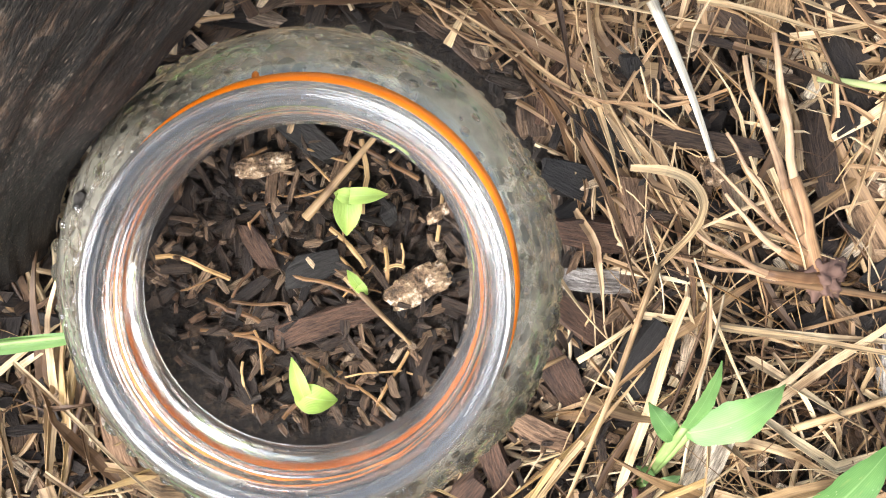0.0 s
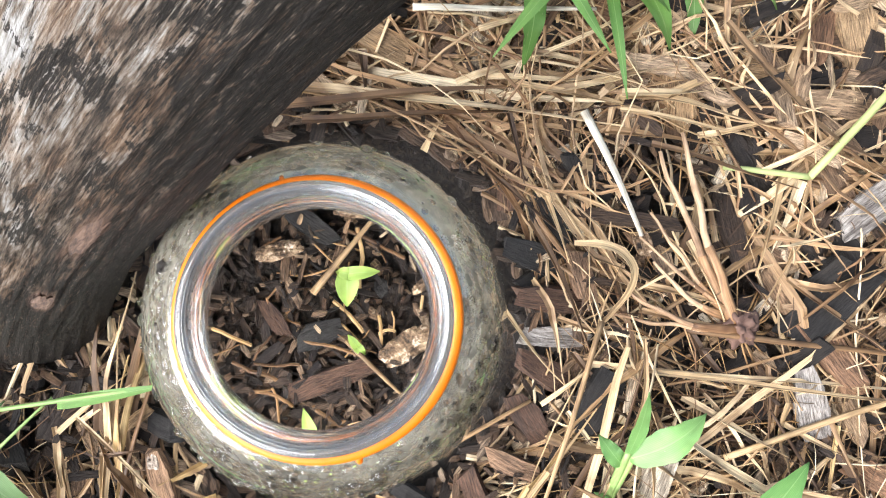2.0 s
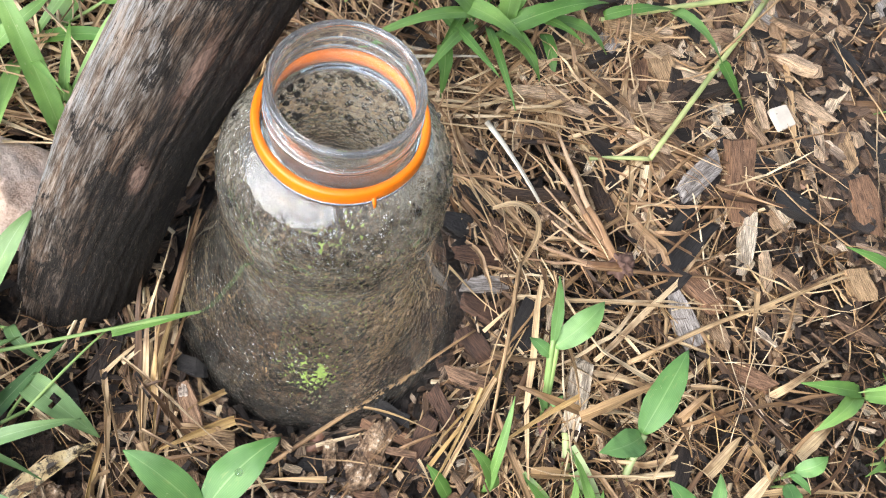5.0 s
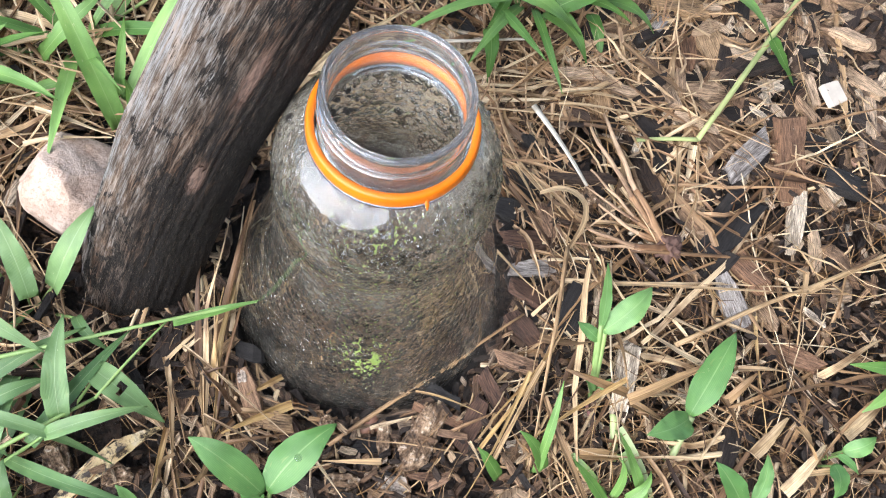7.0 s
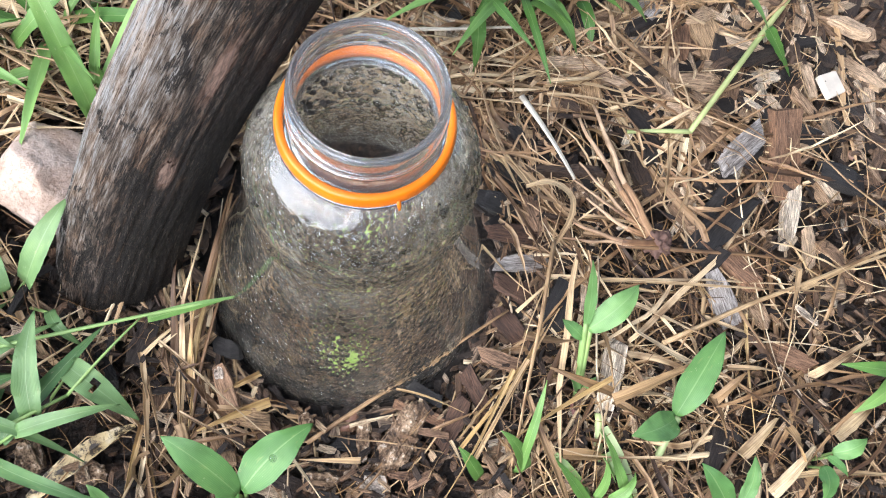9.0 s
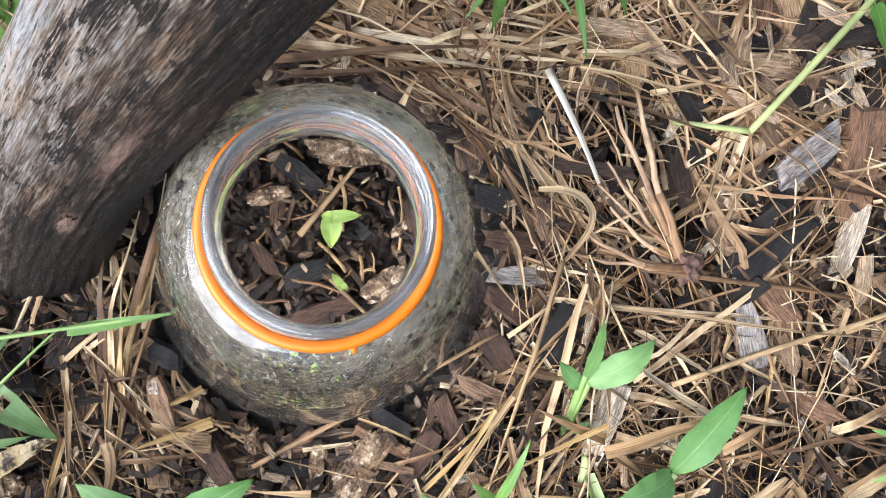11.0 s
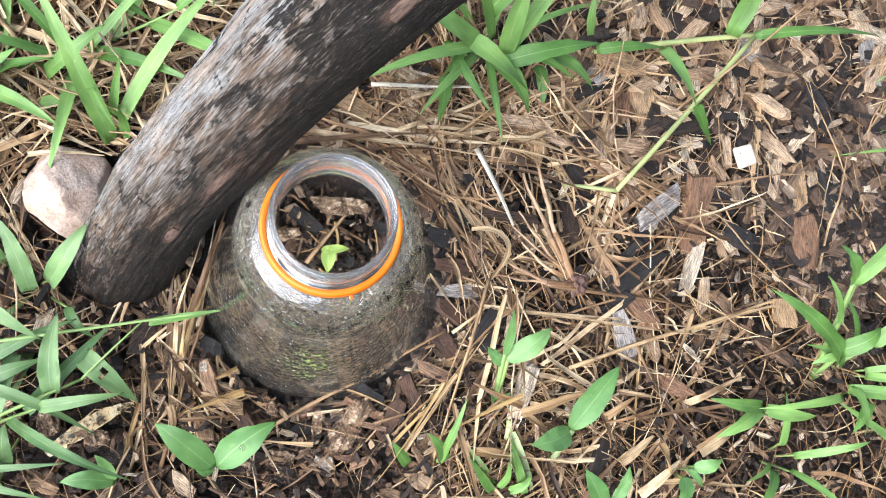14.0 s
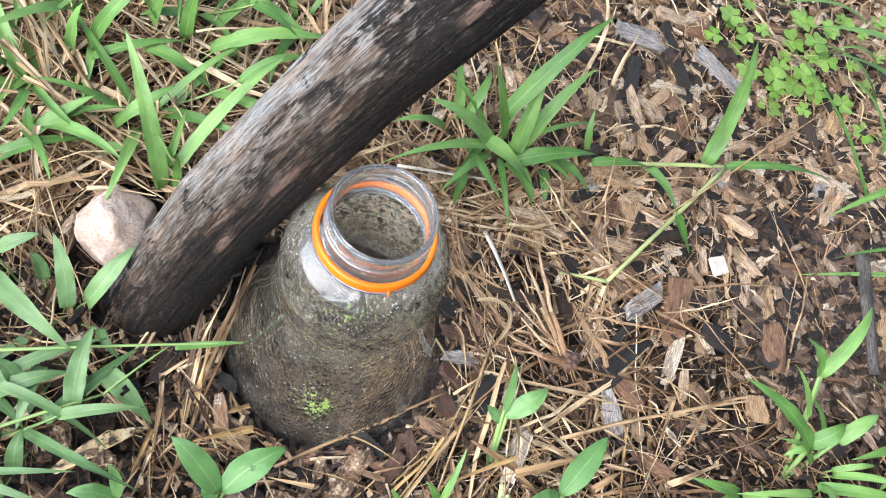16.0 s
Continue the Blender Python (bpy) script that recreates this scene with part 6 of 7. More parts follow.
for row in ((183, 48, -55, 32, 12, 8, grey_wood, "silver-grey weathered wood chip", 10),
            (207, 45, -8, 42, 17, 7, red_wood, "red-brown split wood chip with straight grain", 8), (274, 62, 4, 26, 10, 6, tan_wood, "tan split wood chip", 9),
            (277, 28, 6, 30, 15, 8, red_wood, "brown split wood chip", 8), (166, 133, 80, 30, 11, 7, tan_wood, "pale weathered wood chip", 9),
            (146, 122, -45, 26, 13, 8, grey_wood, "grey-brown weathered wood chip", 8), (110, 90, -10, 22, 17, 6, tan_wood, "tan wedge of split wood", 9),
            (160, -23, 12, 26, 11, 5, grey_wood, "whitish weathered wood chip", 9), (168, -5, 35, 34, 11, 7, red_wood, "red-brown split wood chip", 9),
            (193, 245, 80, 44, 15, 8, grey_wood, "long grey-brown wood chip", 8), (252, 227, 50, 46, 12, 7, grey_wood, "long grey weathered wood chip", 9),
            (182, 208, -12, 44, 10, 8, black_wood, "long charred wood chip", 9), (230, 262, 76, 40, 12, 8, red_wood, "long brown wood chip", 8),
            (133, 127, -15, 24, 13, 7, tan_wood, "tan split wood chip", 9), (216, 186, 20, 30, 8, 6, red_wood, "slim brown wood chip", 8),
            (255, 139, 60, 34, 12, 7, grey_wood, "grey weathered wood chip", 8), (162, 109, -10, 26, 14, 6, red_wood, "brown split wood chip", 8),
            (178, 109, 8, 26, 13, 6, tan_wood, "pale tan wood chip", 9), (142, 97, 85, 20, 11, 5, tan_wood, "small pale wood chip", 9),
            (296, 60, 2, 30, 12, 7, black_wood, "charred black wood chip on mulch", 8), (361, 45, -15, 30, 11, 6, tan_wood, "tan split wood chip on mulch", 9),
            (260, -14, 10, 18, 12, 7, tan_wood, "small orange-tan wood chip", 9), (368, 17, 30, 32, 12, 7, black_wood, "dark damp wood chip on mulch", 8),
            (80, -19, -30, 24, 12, 8, black_wood, "dark lump of rotten wood", 7), (-69, -21, 62, 14, 7, 5, black_wood, "charred black splinter of wood", 8), (6, 107, 60, 22, 10, 7, tan_wood, "pinkish tan wood chip", 10),
            (-16, 105, 80, 26, 10, 7, tan_wood, "pinkish tan wood chip", 10), (50, 126, 40, 26, 11, 6, black_wood, "dark damp wood chip on mulch", 8),
            (94, 118, 78, 32, 11, 7, red_wood, "brown split wood chip on mulch", 8), (289, 109, 30, 26, 11, 6, black_wood, "charred black wood chip on mulch", 8),
            (347, 207, -30, 32, 12, 7, tan_wood, "tan split wood chip on mulch", 9), (326, 138, 5, 30, 9, 5, grey_wood, "slim grey splinter of wood", 8),
            (222, 54, 70, 24, 10, 6, black_wood, "charred black wood chip on mulch", 9), (168, 14, -50, 36, 16, 7, black_wood, "broad dark wood chip", 7),
            (188, -53, 60, 24, 10, 6, red_wood, "brown split wood chip on mulch", 7), (236, 30, 65, 26, 10, 7, black_wood, "charred black wood chip on mulch", 8)):
    x, y, turn, ln, wd, th, mt, lb, h = row
    single_chip(x, y, turn, ln, wd, th, mt, lb, h, (qr.uniform(-8, 8), qr.uniform(-12, 12)))
for x, y, turn, ln, wd, mt, lb in ((62, 33, 70, 26, 10, black_wood, "charred wood chip beside the jar"), (66, 18, 80, 28, 9, rot_wood, "wet brown wood chip beside the jar"),
                                   (68, 4, 84, 24, 7, grey_wood, "whitish weathered wood chip beside the jar"), (63, -8, 60, 22, 9, rot_wood, "wet brown wood chip beside the jar"),
                                   (57, -25, 30, 20, 10, rot_wood, "wet brown wood chip beside the jar"), (66, 46, 35, 22, 10, black_wood, "charred wood chip beside the jar"),
                                   (54, 60, -20, 20, 9, rot_wood, "wet brown wood chip beside the jar"), (76, 26, 15, 18, 8, soft_wood, "soft tan wood chip beside the jar"),
                                   (38, -52, 20, 22, 8, rot_wood, "wet brown wood chip beside the jar"), (50, -40, 65, 18, 7, soft_wood, "soft tan wood chip beside the jar"),
                                   (26, -64, -35, 24, 9, rot_wood, "wet brown wood chip beside the jar"), (-52, -62, 30, 20, 8, rot_wood, "wet brown wood chip beside the jar"),
                                   (-70, -40, 10, 24, 7, soft_wood, "soft tan wood chip beside the jar"), (-62, -52, 70, 18, 8, tan_wood, "orange-tan wood chip beside the jar")):
    single_chip(x, y, turn, ln, wd, 5, mt, lb, 7.5, (qr.uniform(-12, 12), qr.uniform(-16, 16)))
for x, y, turn, ln, wd, mt, lb in ((-18, 46, 54, 20, 8, black_wood, "dark damp wood chip inside the jar"), 
                                   (-12, -8, -72, 30, 8, rot_wood, "red-brown wood chip inside the jar"),
                                   (26, 28, 20, 16, 7, rot_wood, "rotten brown wood chip inside the jar"),
                                   (-16, 8, -68, 17, 9, black_wood, "dark damp wood chip inside the jar"), (6, 24, 20, 6, 5, black_wood, "small dark wood chip inside the jar"),
                                   (-32, 14, 30, 14, 6, rot_wood, "rotten brown wood chip inside the jar"), (24, 42, 40, 14, 6, black_wood, "small dark wood chip inside the jar")):
    single_chip(x, y, turn, ln, wd, 5, mt, lb, 5.0 if mt is soft_wood else 1.2)
single_stem("stick", "straight charred grey stick on wood chips", on(350, 100, 15), on(346, 14, 16), 0.0115, coal_grey_wood, 0.0, 0.85, "stick", 0.001)

# broken bark and splinters heaped at the jar's foot
for k, (x, y, turn, ln, wd, th, mt, label, h) in enumerate((
        (15, -50, 55, 16, 6, 5, black_wood, "black charred chunk of bark at the jar's foot", 6),
        (15, -60, 62, 30, 5, 4, red_wood, "long red-brown splinter leaning on rotten wood", 7),
        (-78, -18, -55, 12, 4, 2, tan_wood, "golden sliver of wood beside a charred chunk", 11),
        (16, -68, 75, 14, 3, 2, soft_wood, "thin bleached splinter standing in wet mulch", 8),
        (8, -87, -70, 10, 4, 2, soft_wood, "short bleached splinter in wet mulch", 7),
        (1, -84, 82, 12, 3.5, 3, red_wood, "dark red-brown splinter in wet mulch", 6),
        (-21, -67, 80, 13, 7, 3, black_wood, "dark wet chip of bark at the jar's foot", 4))):
    single_chip(x, y, turn, ln, wd, th, mt, label, h=h, tilt=(0, -6 + 4 * (k % 4)), seed=700 + k)

# a fresh square-cut scrap of pale wood
bm = bmesh.new()
bmesh.ops.create_cube(bm, size=1.0)
bmesh.ops.scale(bm, vec=(0.0105, 0.0115, 0.004), verts=bm.verts)
bmesh.ops.bevel(bm, geom=bm.edges[:], offset=0.0005, segments=2, affect="EDGES")
for v in bm.verts:
    v.co += Vector((noise.noise(v.co * 90), noise.noise(v.co * 90 + Vector((5, 5, 5))), 0)) * 0.0014
scrap_mesh = bpy.data.meshes.new("wood_scrap")
bm.to_mesh(scrap_mesh)
bm.free()
scrap_mesh.materials.append(scrap_mat)
scrap = new("wood_scrap", scrap_mesh)
scrap_at = on(239, 79, 10)
scrap.matrix_world = pose(scrap_at.x, scrap_at.y, scrap_at.z, 8, 4, 20)
tagged(scrap, "small square scrap of fresh pale wood", "wood chip", "mulch chips")

# pebbles at the jar's foot
for x, y, s, tone in ((-19, -57, 5.0, (0.32, 0.16, 0.1)), (14, 92, 3.0, (0.5, 0.48, 0.45)), (247, 44, 3.0, (0.5, 0.3, 0.2))):
    bm = bmesh.new()
    bmesh.ops.create_icosphere(bm, subdivisions=3, radius=s / 1000)
    for v in bm.verts:
        v.co *= 1 + 0.45 * noise.noise(v.co * 210 + Vector((x, y, 0)))
        v.co.z *= 0.75
    for f in bm.faces:
        f.smooth = True
    me = bpy.data.meshes.new("pebble")
    bm.to_mesh(me)
    bm.free()
    me.materials.append(smooth_material("pebble_stone", tone, 0.5))
    ob = new("pebble", me)
    ob.location = on(x, y, 0.5)
    tagged(ob, "small smooth brown pebble in the mulch", "pebble")


# ---- loose mulch and straw, past counting ----
def straw_density(x, y):
    d = 0.17
    d += 1.0 * math.exp(-((x - 0.115) / 0.07) ** 2 - ((y - 0.012) / 0.07) ** 2)
    d += 1.5 * math.exp(-((x - 0.05) / 0.12) ** 2 - ((y - 0.094) / 0.034) ** 2)
    d += 1.3 / (1 + math.exp((x + 0.06) / 0.02)) * (1 if y > 0.03 else 0.05)
    d += 0.34 * math.exp(-((x - 0.12) / 0.1) ** 2 - ((y + 0.08) / 0.05) ** 2)
    d += 0.22 * math.exp(-((x + 0.075) / 0.022) ** 2 - ((y + 0.045) / 0.05) ** 2)
    if -0.06 < x < 0.05 and y < 0.0:
        d *= 0.5
    if x > 0.13 and y > 0.03:
        d *= 0.3 if y > 0.12 or x > 0.24 else 0.42
    if x > 0.17 and y < 0.03:
        d *= 0.62
    return min(1.0, d * 0.75)


def chip_density(x, y):
    d = (0.22 if y > 0.02 else 0.06) + 0.78 / (1 + math.exp((0.075 - x) / 0.02)) / (1 + math.exp((0.03 - y) / 0.02))
    if x < 0.06 and y < 0.02:
        d = 0.08
    elif x < -0.05:
        d = 0.14
    if x > 0.2 and y < 0.11:
        d *= 0.4 + 0.6 * max(0.0, min(1.0, (y - 0.05) / 0.06))
    return d


CORE = (-0.34, 0.54, -0.22, 0.46)


def fading(x, y):
    """How densely litter lies outside the core of the bed: thinning outwards, nothing inside it."""
    out = math.hypot(max(CORE[0] - x, 0, x - CORE[1]), max(CORE[2] - y, 0, y - CORE[3]))
    return 0.0 if out == 0 else math.exp(-(out / 0.34) ** 2) * (0.75 + 0.5 * noise.noise((x * 4, y * 4, 0.3)))


def scatter_chips(name, label, mat, count, lengths, widths, thick, lift, dens, seed, inside, area=CORE):
    r = random.Random(seed)
    b = Build()
    done = 0
    while done < count:
        x, y = r.uniform(area[0], area[1]), r.uniform(area[2], area[3])
        if r.random() > dens(x, y):
            continue
        ln = r.uniform(*lengths) * r.uniform(0.6, 1.0)
        d = math.hypot(x - JAR.x, y - JAR.y)
        if not clear_of(x, y, ln * 0.3) or (ln > 0.011 and kept_open(x, y)) or (d < 0.06 and (r.random() > inside or ln > 0.0055)) or (d > 0.055 and d < 0.076 and ln > 0.016):
            continue
        wide = r.uniform(*widths)
        verts, faces, uvs = chip_geometry(r, ln, min(wide, 0.42 * ln) if d < 0.085 else wide, r.uniform(*thick) * (0.6 if d < 0.06 else 1.0))
        m = pose(x, y, soil_z(x, y) + r.uniform(*lift), r.gauss(0, 14) + 5, r.gauss(0, 16), r.uniform(0, 360))
        b.add([tuple(m @ Vector(v)) for v in verts], faces, uvs)
        done += 1
    ob = new(name, b.mesh(name, mat))
    tagged(ob, label, "mulch", kind="stuff")


def scatter_straw(name, label, mat, count, lengths, widths, flats, lift, dens, seed, wild=0.32, area=(-0.36, 0.54, -0.22, 0.46)):
    r = random.Random(seed)
    b = Build()
    done = 0
    while done < count:
        x, y = r.uniform(area[0], area[1]), r.uniform(area[2], area[3])
        if r.random() > dens(x, y):
            continue
        ln, a = r.uniform(*lengths), r.uniform(0, 2 * math.pi)
        turn = r.gauss(0, wild)
        pts, ok = [], True
        px, py, h0 = x, y, r.uniform(*lift)
        if math.hypot(x - JAR.x, y - JAR.y) < 0.06 and r.random() < 2:
            continue
        lean = r.uniform(-0.06, 0.1)
        for i in range(8):
            if not clear_of(px, py, 0.001) or math.hypot(px - JAR.x, py - JAR.y) < 0.067 or (kept_open(px, py) and name != "rootlets" and done % 6):
                ok = False
                break
            pts.append(Vector((px, py, soil_z(px, py) + h0 + lean * ln * i / 7 * 0.6 + 0.0015 * math.sin(i * 1.3 + a))))
            px += math.cos(a) * ln / 7
            py += math.sin(a) * ln / 7
            a += turn / 7 + r.gauss(0, 0.12) + (r.uniform(-0.9, 0.9) if r.random() < 0.05 else 0)
        if not ok:
            continue
        pick = r.random()
        w = widths[0] + (widths[1] - widths[0]) * pick ** 2.8
        taper = [w * (1 - 0.88 * (i / 7) ** 3) * (0.55 + 0.45 * min(1.0, i / 1.5)) for i in range(8)]
        if w > 0.0013:
            taper = [v * r.uniform(0.8, 1.1) for v in taper]
            b.add(*ribbon_geometry(pts, taper, r.uniform(-0.5, 0.7), r.gauss(0, 1.5), r.gauss(0, 0.6)))
        else:
            b.add(*tube_geometry(pts, taper, flats[1] + (flats[0] - flats[1]) * pick, 4, r.uniform(-1.2, 1.2), r.uniform(-0.6, 0.6)))
        done += 1
    ob = new(name, b.mesh(name, mat))
    tagged(ob, label, "straw", kind="stuff")


scatter_chips("mulch_crumbs", "fine dark crumbs of rotted wood mulch", crumb_mat, 15000, (0.003, 0.01), (0.0015, 0.005), (0.0012, 0.004), (0.0, 0.006), lambda x, y: 0.6 + 0.4 * math.exp(-(math.hypot(x - JAR.x, y - JAR.y) / 0.1) ** 2), 31, 1.0)
scatter_chips("mulch_chips", "brown and black wood chips of garden mulch", chip_mat, 5200, (0.009, 0.034), (0.003, 0.0085), (0.0025, 0.007), (0.001, 0.011), chip_density, 32, 0.12)
scatter_chips("mulch_splinters", "small tan and brown splinters of mulch", chip_mat, 8500, (0.006, 0.022), (0.0009, 0.0035), (0.0008, 0.0022), (0.004, 0.013), lambda x, y: 0.1 + 0.75 * chip_density(x, y), 33, 0.08)
scatter_straw("straw_litter", "tangled dry straw stems and blades", straw_mat, 4000, (0.03, 0.13), (0.0006, 0.004), (0.14, 0.75), (0.006, 0.015), straw_density, 41)
scatter_straw("straw_shreds", "short broken shreds of straw", straw_mat, 3300, (0.008, 0.04), (0.0004, 0.002), (0.3, 0.7), (0.006, 0.014), lambda x, y: 0.35 + 0.6 * straw_density(x, y), 42)
scatter_straw("straw_under_grass", "matted dry straw between the grass tufts", pale_straw_mat, 1300, (0.03, 0.13), (0.0009, 0.0046), (0.14, 0.7), (0.008, 0.024), lambda x, y: max(0.0, min(1.0, (x + 0.52) / 0.16, (0.62 - y) / 0.18)) if x < -0.06 + 0.5 * (y - 0.08) and y > 0.05 else 0.0, 44, 0.5, (-0.52, 0.3, 0.04, 0.62))
scatter_straw("matted_straw", "pale matted straw lying behind the jar", russet_straw_mat, 210, (0.025, 0.1), (0.0009, 0.0036), (0.14, 0.6), (0.011, 0.017), lambda x, y: max(0.0, min(1.0, 1.5 - 9 * abs(x - 0.075))) * (1.0 if y > 0.05 else 0.55), 47, 0.6, (0.0, 0.17, 0.015, 0.13))
scatter_straw("rootlets", "fine brown rootlets over the mulch", root_mat, 3400, (0.015, 0.075), (0.0003, 0.0007), (0.9, 1.0), (0.008, 0.015), lambda x, y: 0.2 + 0.5 * straw_density(x, y), 43, 0.8)

scatter_chips("wood_flakes", "thin brown flakes and bark crumbs on the mulch", flake_mat, 7000, (0.003, 0.011), (0.0008, 0.0034), (0.0005, 0.0013), (0.006, 0.014), lambda x, y: (0.3 if x > 0.1 and y > 0.04 else 0.75) if -0.12 < x < 0.4 and -0.14 < y < 0.28 else 0.2, 36, 0.25)

scatter_chips("damp_chips", "black damp wood chips on the bare side of the bed", foot_mat, 1500, (0.006, 0.024), (0.002, 0.007), (0.002, 0.005), (0.006, 0.0125), lambda x, y: max(0.0, 1 - ((x - 0.33) / 0.09) ** 2 - ((y - 0.05) / 0.09) ** 2), 37, 0.0, (0.23, 0.43, -0.05, 0.15))
scatter_straw("pale_wisps", "thin pale straw wisps over the wood chips", pale_straw_mat, 600, (0.012, 0.07), (0.0004, 0.0019), (0.3, 0.8), (0.011, 0.018), lambda x, y: 0.15 if x > 0.25 and y < 0.13 else 0.8 if x > 0.08 + 0.05 * math.sin(y * 40) and y > 0.03 else 0.1, 46, 0.5, (0.05, 0.46, -0.14, 0.34))

WIDE = (-1.2, 1.4, -1.1, 1.3)
scatter_chips("outer_mulch", "brown wood chips thinning out over the bed", chip_mat, 6500, (0.01, 0.036), (0.003, 0.009), (0.0025, 0.007), (0.001, 0.011), fading, 34, 0.0, WIDE)
scatter_straw("outer_straw", "dry straw thinning out over the bed", straw_mat, 3600, (0.03, 0.13), (0.0008, 0.0044), (0.14, 0.75), (0.004, 0.014), fading, 45, 0.32, WIDE)


# ---- chips and straws that lie nearest, one by one ----
chip_shapes = []
for k in range(24):
    b = Build()
    cr = random.Random(500 + k)
    b.add(*chip_geometry(cr, cr.uniform(0.012, 0.038), cr.uniform(0.004, 0.0105), cr.uniform(0.003, 0.007)))
    chip_shapes.append(b.mesh("wood_chip", chip_one_mat))
pr = random.Random(77)
made = 0
while made < 230:
    x, y = pr.uniform(0.03, 0.42), pr.uniform(-0.1, 0.28)
    if not clear_of(x, y, 0.02) or kept_open(x, y) or pr.random() > chip_density(x, y):
        continue
    ob = new("wood_chip", chip_shapes[pr.randrange(24)])
    ob.matrix_world = pose(x, y, soil_z(x, y) + pr.uniform(0.007, 0.013), pr.gauss(0, 9) + 5, pr.gauss(0, 12), pr.uniform(0, 360))
    tagged(ob, "weathered wood chip lying on garden mulch", "wood chip", "mulch chips")
    made += 1


# the broad tan chips heaped behind the uprooted stalks
heap = random.Random(79)
heap_shapes = []
for k in range(16):
    b = Build()
    b.add(*chip_geometry(heap, heap.uniform(0.013, 0.03), heap.uniform(0.0035, 0.009), heap.uniform(0.004, 0.008)))
    heap_shapes.append(b.mesh("wood_chip", heap_mat))
made = 0
while made < 80:
    x, y = heap.uniform(0.085, 0.27), heap.uniform(0.055, 0.2)
    if not clear_of(x, y, 0.02) or kept_open(x, y) or heap.random() > chip_density(x, y):
        continue
    ob = new("wood_chip", heap_shapes[heap.randrange(16)])
    ob.matrix_world = pose(x, y, soil_z(x, y) + heap.uniform(0.01, 0.015), heap.gauss(0, 10) + 5, heap.gauss(0, 12), heap.uniform(0, 360))
    tagged(ob, "broken wood chip lying on top of the mulch", "wood chip", "mulch chips")
    made += 1


straw_shapes = []
for k in range(20):
    sr = random.Random(700 + k)
    ln, a, p, pts = sr.uniform(0.04, 0.11), 0.0, Vector((0, 0, 0)), []
    for i in range(9):
        pts.append(p.copy())
        p += Vector((math.cos(a), math.sin(a), 0.03 * math.sin(i * 1.4 + k))) * (ln / 8)
        a += sr.gauss(0, 0.1)
    w = 0.0011 + 0.0026 * sr.random() ** 2
    b = Build()
    taper = [w * (1 - 0.8 * (i / 8) ** 3) * (0.6 + 0.4 * min(1.0, i / 1.5)) for i in range(9)]
    if w > 0.0016:
        b.add(*ribbon_geometry(pts, taper, sr.uniform(-0.3, 0.7), sr.uniform(-2, 2)))
    else:
        b.add(*tube_geometry(pts, taper, sr.uniform(0.3, 0.7), 5, sr.uniform(-1, 1)))
    straw_shapes.append((b.mesh("straw", straw_one_mat, w <= 0.0016), pts))
lr = random.Random(78)
made = 0
while made < 170:
    x, y = lr.uniform(-0.2, 0.34), lr.uniform(-0.11, 0.2)
    if lr.random() > straw_density(x, y):
        continue
    me, pts = straw_shapes[lr.randrange(20)]
    turn = lr.uniform(0, 360)
    m = pose(x, y, soil_z(x, y) + lr.uniform(0.011, 0.017), 0, 0, turn)
    spots = [m @ p for p in pts]
    if any(not clear_of(q.x, q.y, 0.003) or kept_open(q.x, q.y) or math.hypot(q.x - JAR.x, q.y - JAR.y) < 0.07 for q in spots):
        continue
    rise = soil_z(spots[-1].x, spots[-1].y) - soil_z(x, y)
    ob = new("straw", me)
    ob.matrix_world = pose(x, y, m.translation.z + max(0.0, -rise) * 0.3, 0, -math.degrees(math.atan2(rise, (pts[-1] - pts[0]).length)), turn)
    tagged(ob, "dry tan straw stem lying loose on the mulch", "straw", "long straws")
    made += 1


# litter that lies right up against the foot of the jar
fr = random.Random(99)
b, bs = Build(), Build()
for k in range(720):
    a = fr.uniform(0, 2 * math.pi)
    ln = 0.004 + 0.017 * fr.random() ** 1.8
    d = 0.0656 + ln * 0.2 + 0.03 * fr.random() ** 1.3
    x, y = JAR.x + math.cos(a) * d, JAR.y + math.sin(a) * d
    verts, faces, uvs = chip_geometry(fr, ln, min(0.5 * ln, fr.uniform(0.0015, 0.006)), fr.uniform(0.0012, 0.0032))
    m = pose(x, y, soil_z(x, y) + fr.uniform(0.001, 0.008), fr.gauss(0, 12), fr.gauss(0, 14), math.degrees(a) + fr.gauss(0, 35))
    b.add([tuple(m @ Vector(v)) for v in verts], faces, uvs)
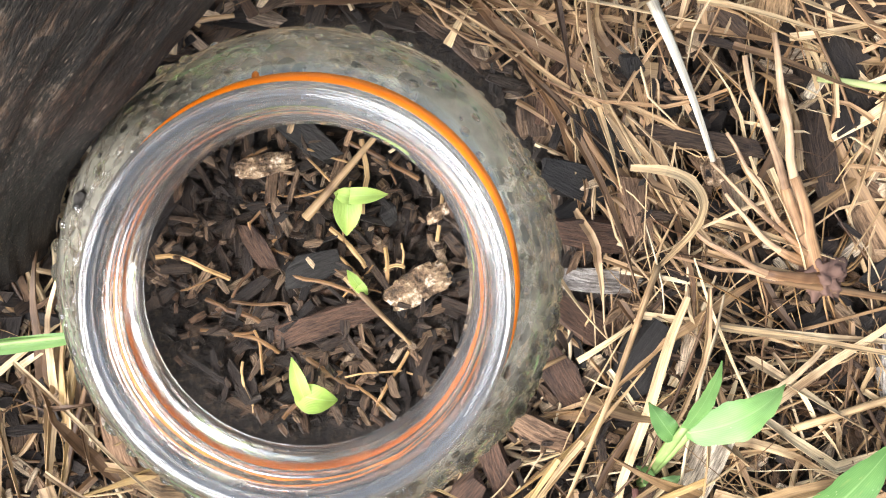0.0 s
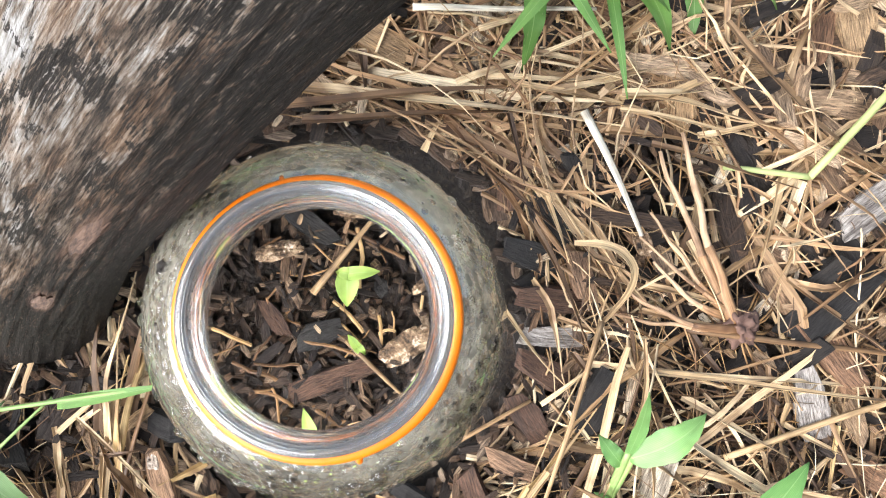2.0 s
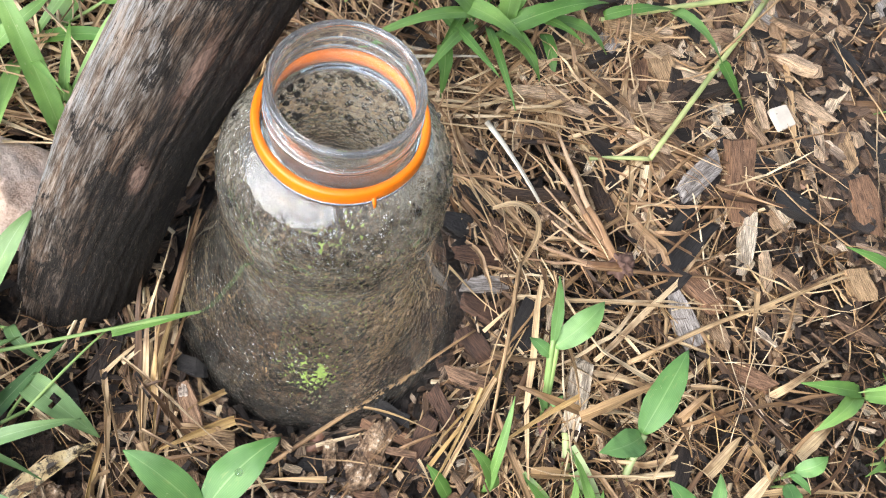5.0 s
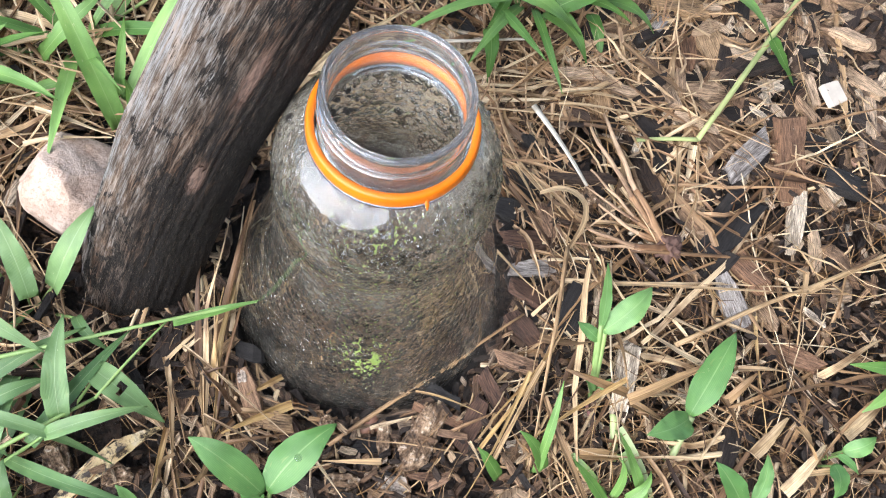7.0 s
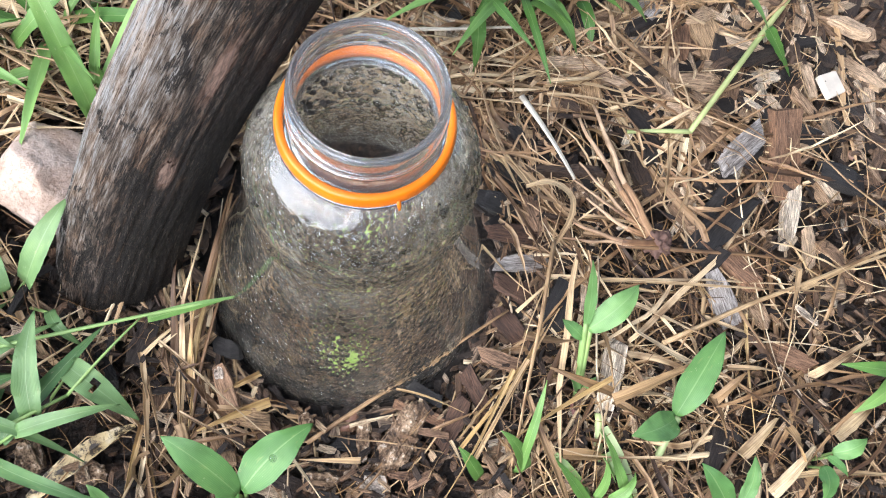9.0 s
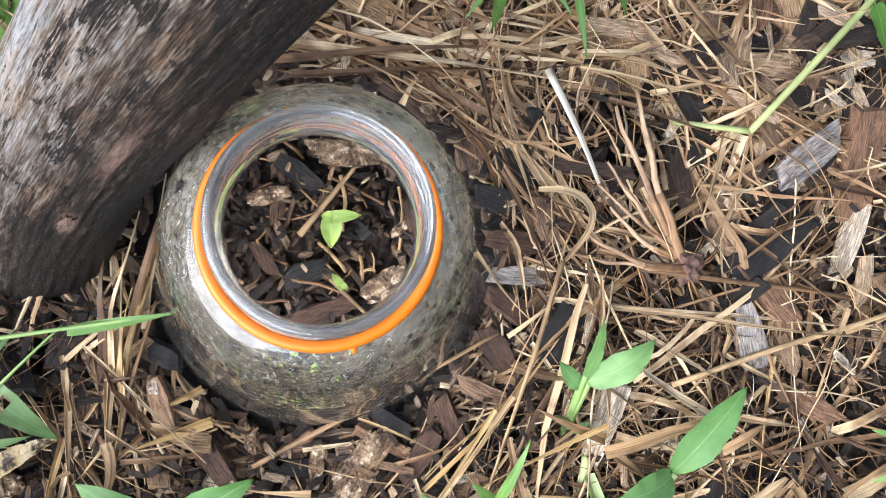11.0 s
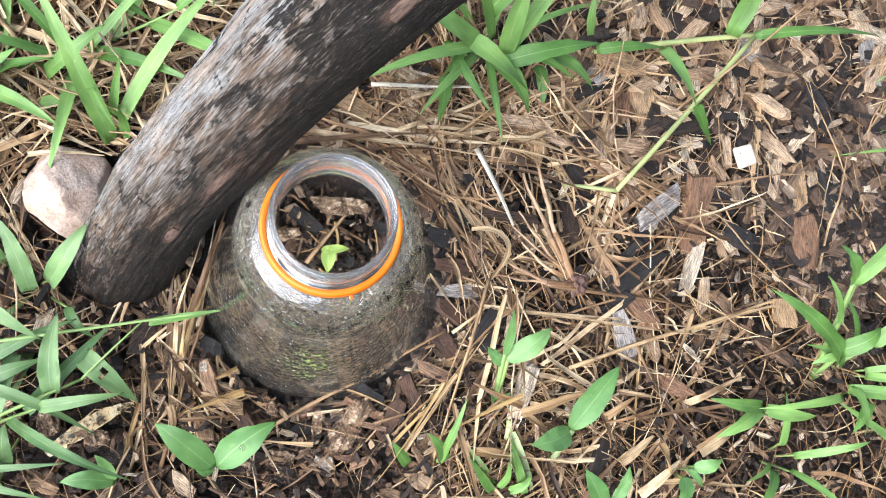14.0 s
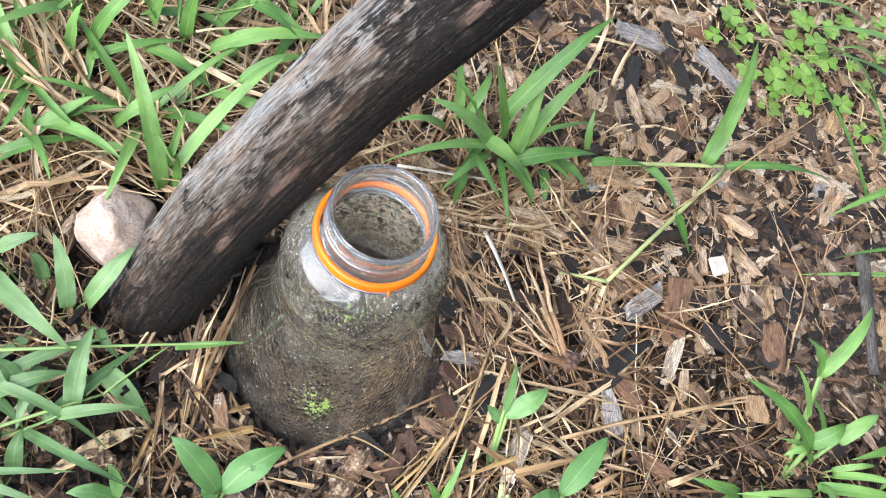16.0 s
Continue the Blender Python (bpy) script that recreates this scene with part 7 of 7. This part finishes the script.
for k in range(210):
    a, sweep = fr.uniform(0, 2 * math.pi), fr.choice((-1, 1)) * fr.uniform(0.0, 0.7)
    if -2.2 < a - 2 * math.pi * (a > math.pi) + sweep / 2 < -1.05 and k % 5:
        continue
    d0, d1, h = fr.uniform(0.067, 0.085), fr.uniform(0.069, 0.12), fr.uniform(0.005, 0.012)
    pts = []
    for i in range(8):
        q, d = a + sweep * i / 7, d0 + (d1 - d0) * i / 7
        x, y = JAR.x + math.cos(q) * d, JAR.y + math.sin(q) * d
        pts.append(Vector((x, y, soil_z(x, y) + h)))
    w = fr.uniform(0.0007, 0.0024)
    bs.add(*tube_geometry(pts, [w * (1 - 0.4 * i / 7) for i in range(8)], fr.uniform(0.25, 0.7), 4, fr.uniform(-1, 1)))
tagged(new("mulch_at_jar", b.mesh("mulch_at_jar", foot_mat)), "dark wood chips pressed round the foot of the jar", "mulch", kind="stuff")
tagged(new("straw_at_jar", bs.mesh("straw_at_jar", straw_mat)), "dry straw curving round the foot of the jar", "straw", kind="stuff")

# damp litter on the soil inside the jar
ir = random.Random(123)
b, bs = Build(), Build()
for k in range(900):
    a, d = ir.uniform(0, 2 * math.pi), 0.053 * math.sqrt(ir.random())
    x, y = JAR.x + math.cos(a) * d, JAR.y + math.sin(a) * d
    ln = 0.0018 + 0.012 * ir.random() ** 2.6
    verts, faces, uvs = chip_geometry(ir, ln, min(0.5 * ln, ir.uniform(0.001, 0.004)), ir.uniform(0.0008, 0.002))
    m = pose(x, y, soil_z(x, y) + ir.uniform(0.0015, 0.0055), ir.gauss(0, 14), ir.gauss(0, 16), ir.uniform(0, 360))
    b.add([tuple(m @ Vector(v)) for v in verts], faces, uvs)
for k in range(46):
    a, d, turn = ir.uniform(0, 2 * math.pi), 0.045 * math.sqrt(ir.random()), ir.uniform(0, 2 * math.pi)
    x, y, ln = JAR.x + math.cos(a) * d, JAR.y + math.sin(a) * d, ir.uniform(0.006, 0.026)
    pts = []
    for i in range(7):
        if math.hypot(x - JAR.x, y - JAR.y) > 0.054:
            break
        pts.append(Vector((x, y, soil_z(x, y) + 0.006)))
        x, y, turn = x + math.cos(turn) * ln / 6, y + math.sin(turn) * ln / 6, turn + ir.gauss(0, 0.14)
    if len(pts) > 3:
        bs.add(*tube_geometry(pts, [ir.uniform(0.0005, 0.0016)] * len(pts), 0.5, 4))
tagged(new("litter_in_jar", b.mesh("litter_in_jar", litter_mat)), "damp brown crumbs of wood on the soil in the jar", "mulch", kind="stuff")
tagged(new("straw_in_jar", bs.mesh("straw_in_jar", root_mat)), "brown straw bits on the soil in the jar", "straw", kind="stuff")
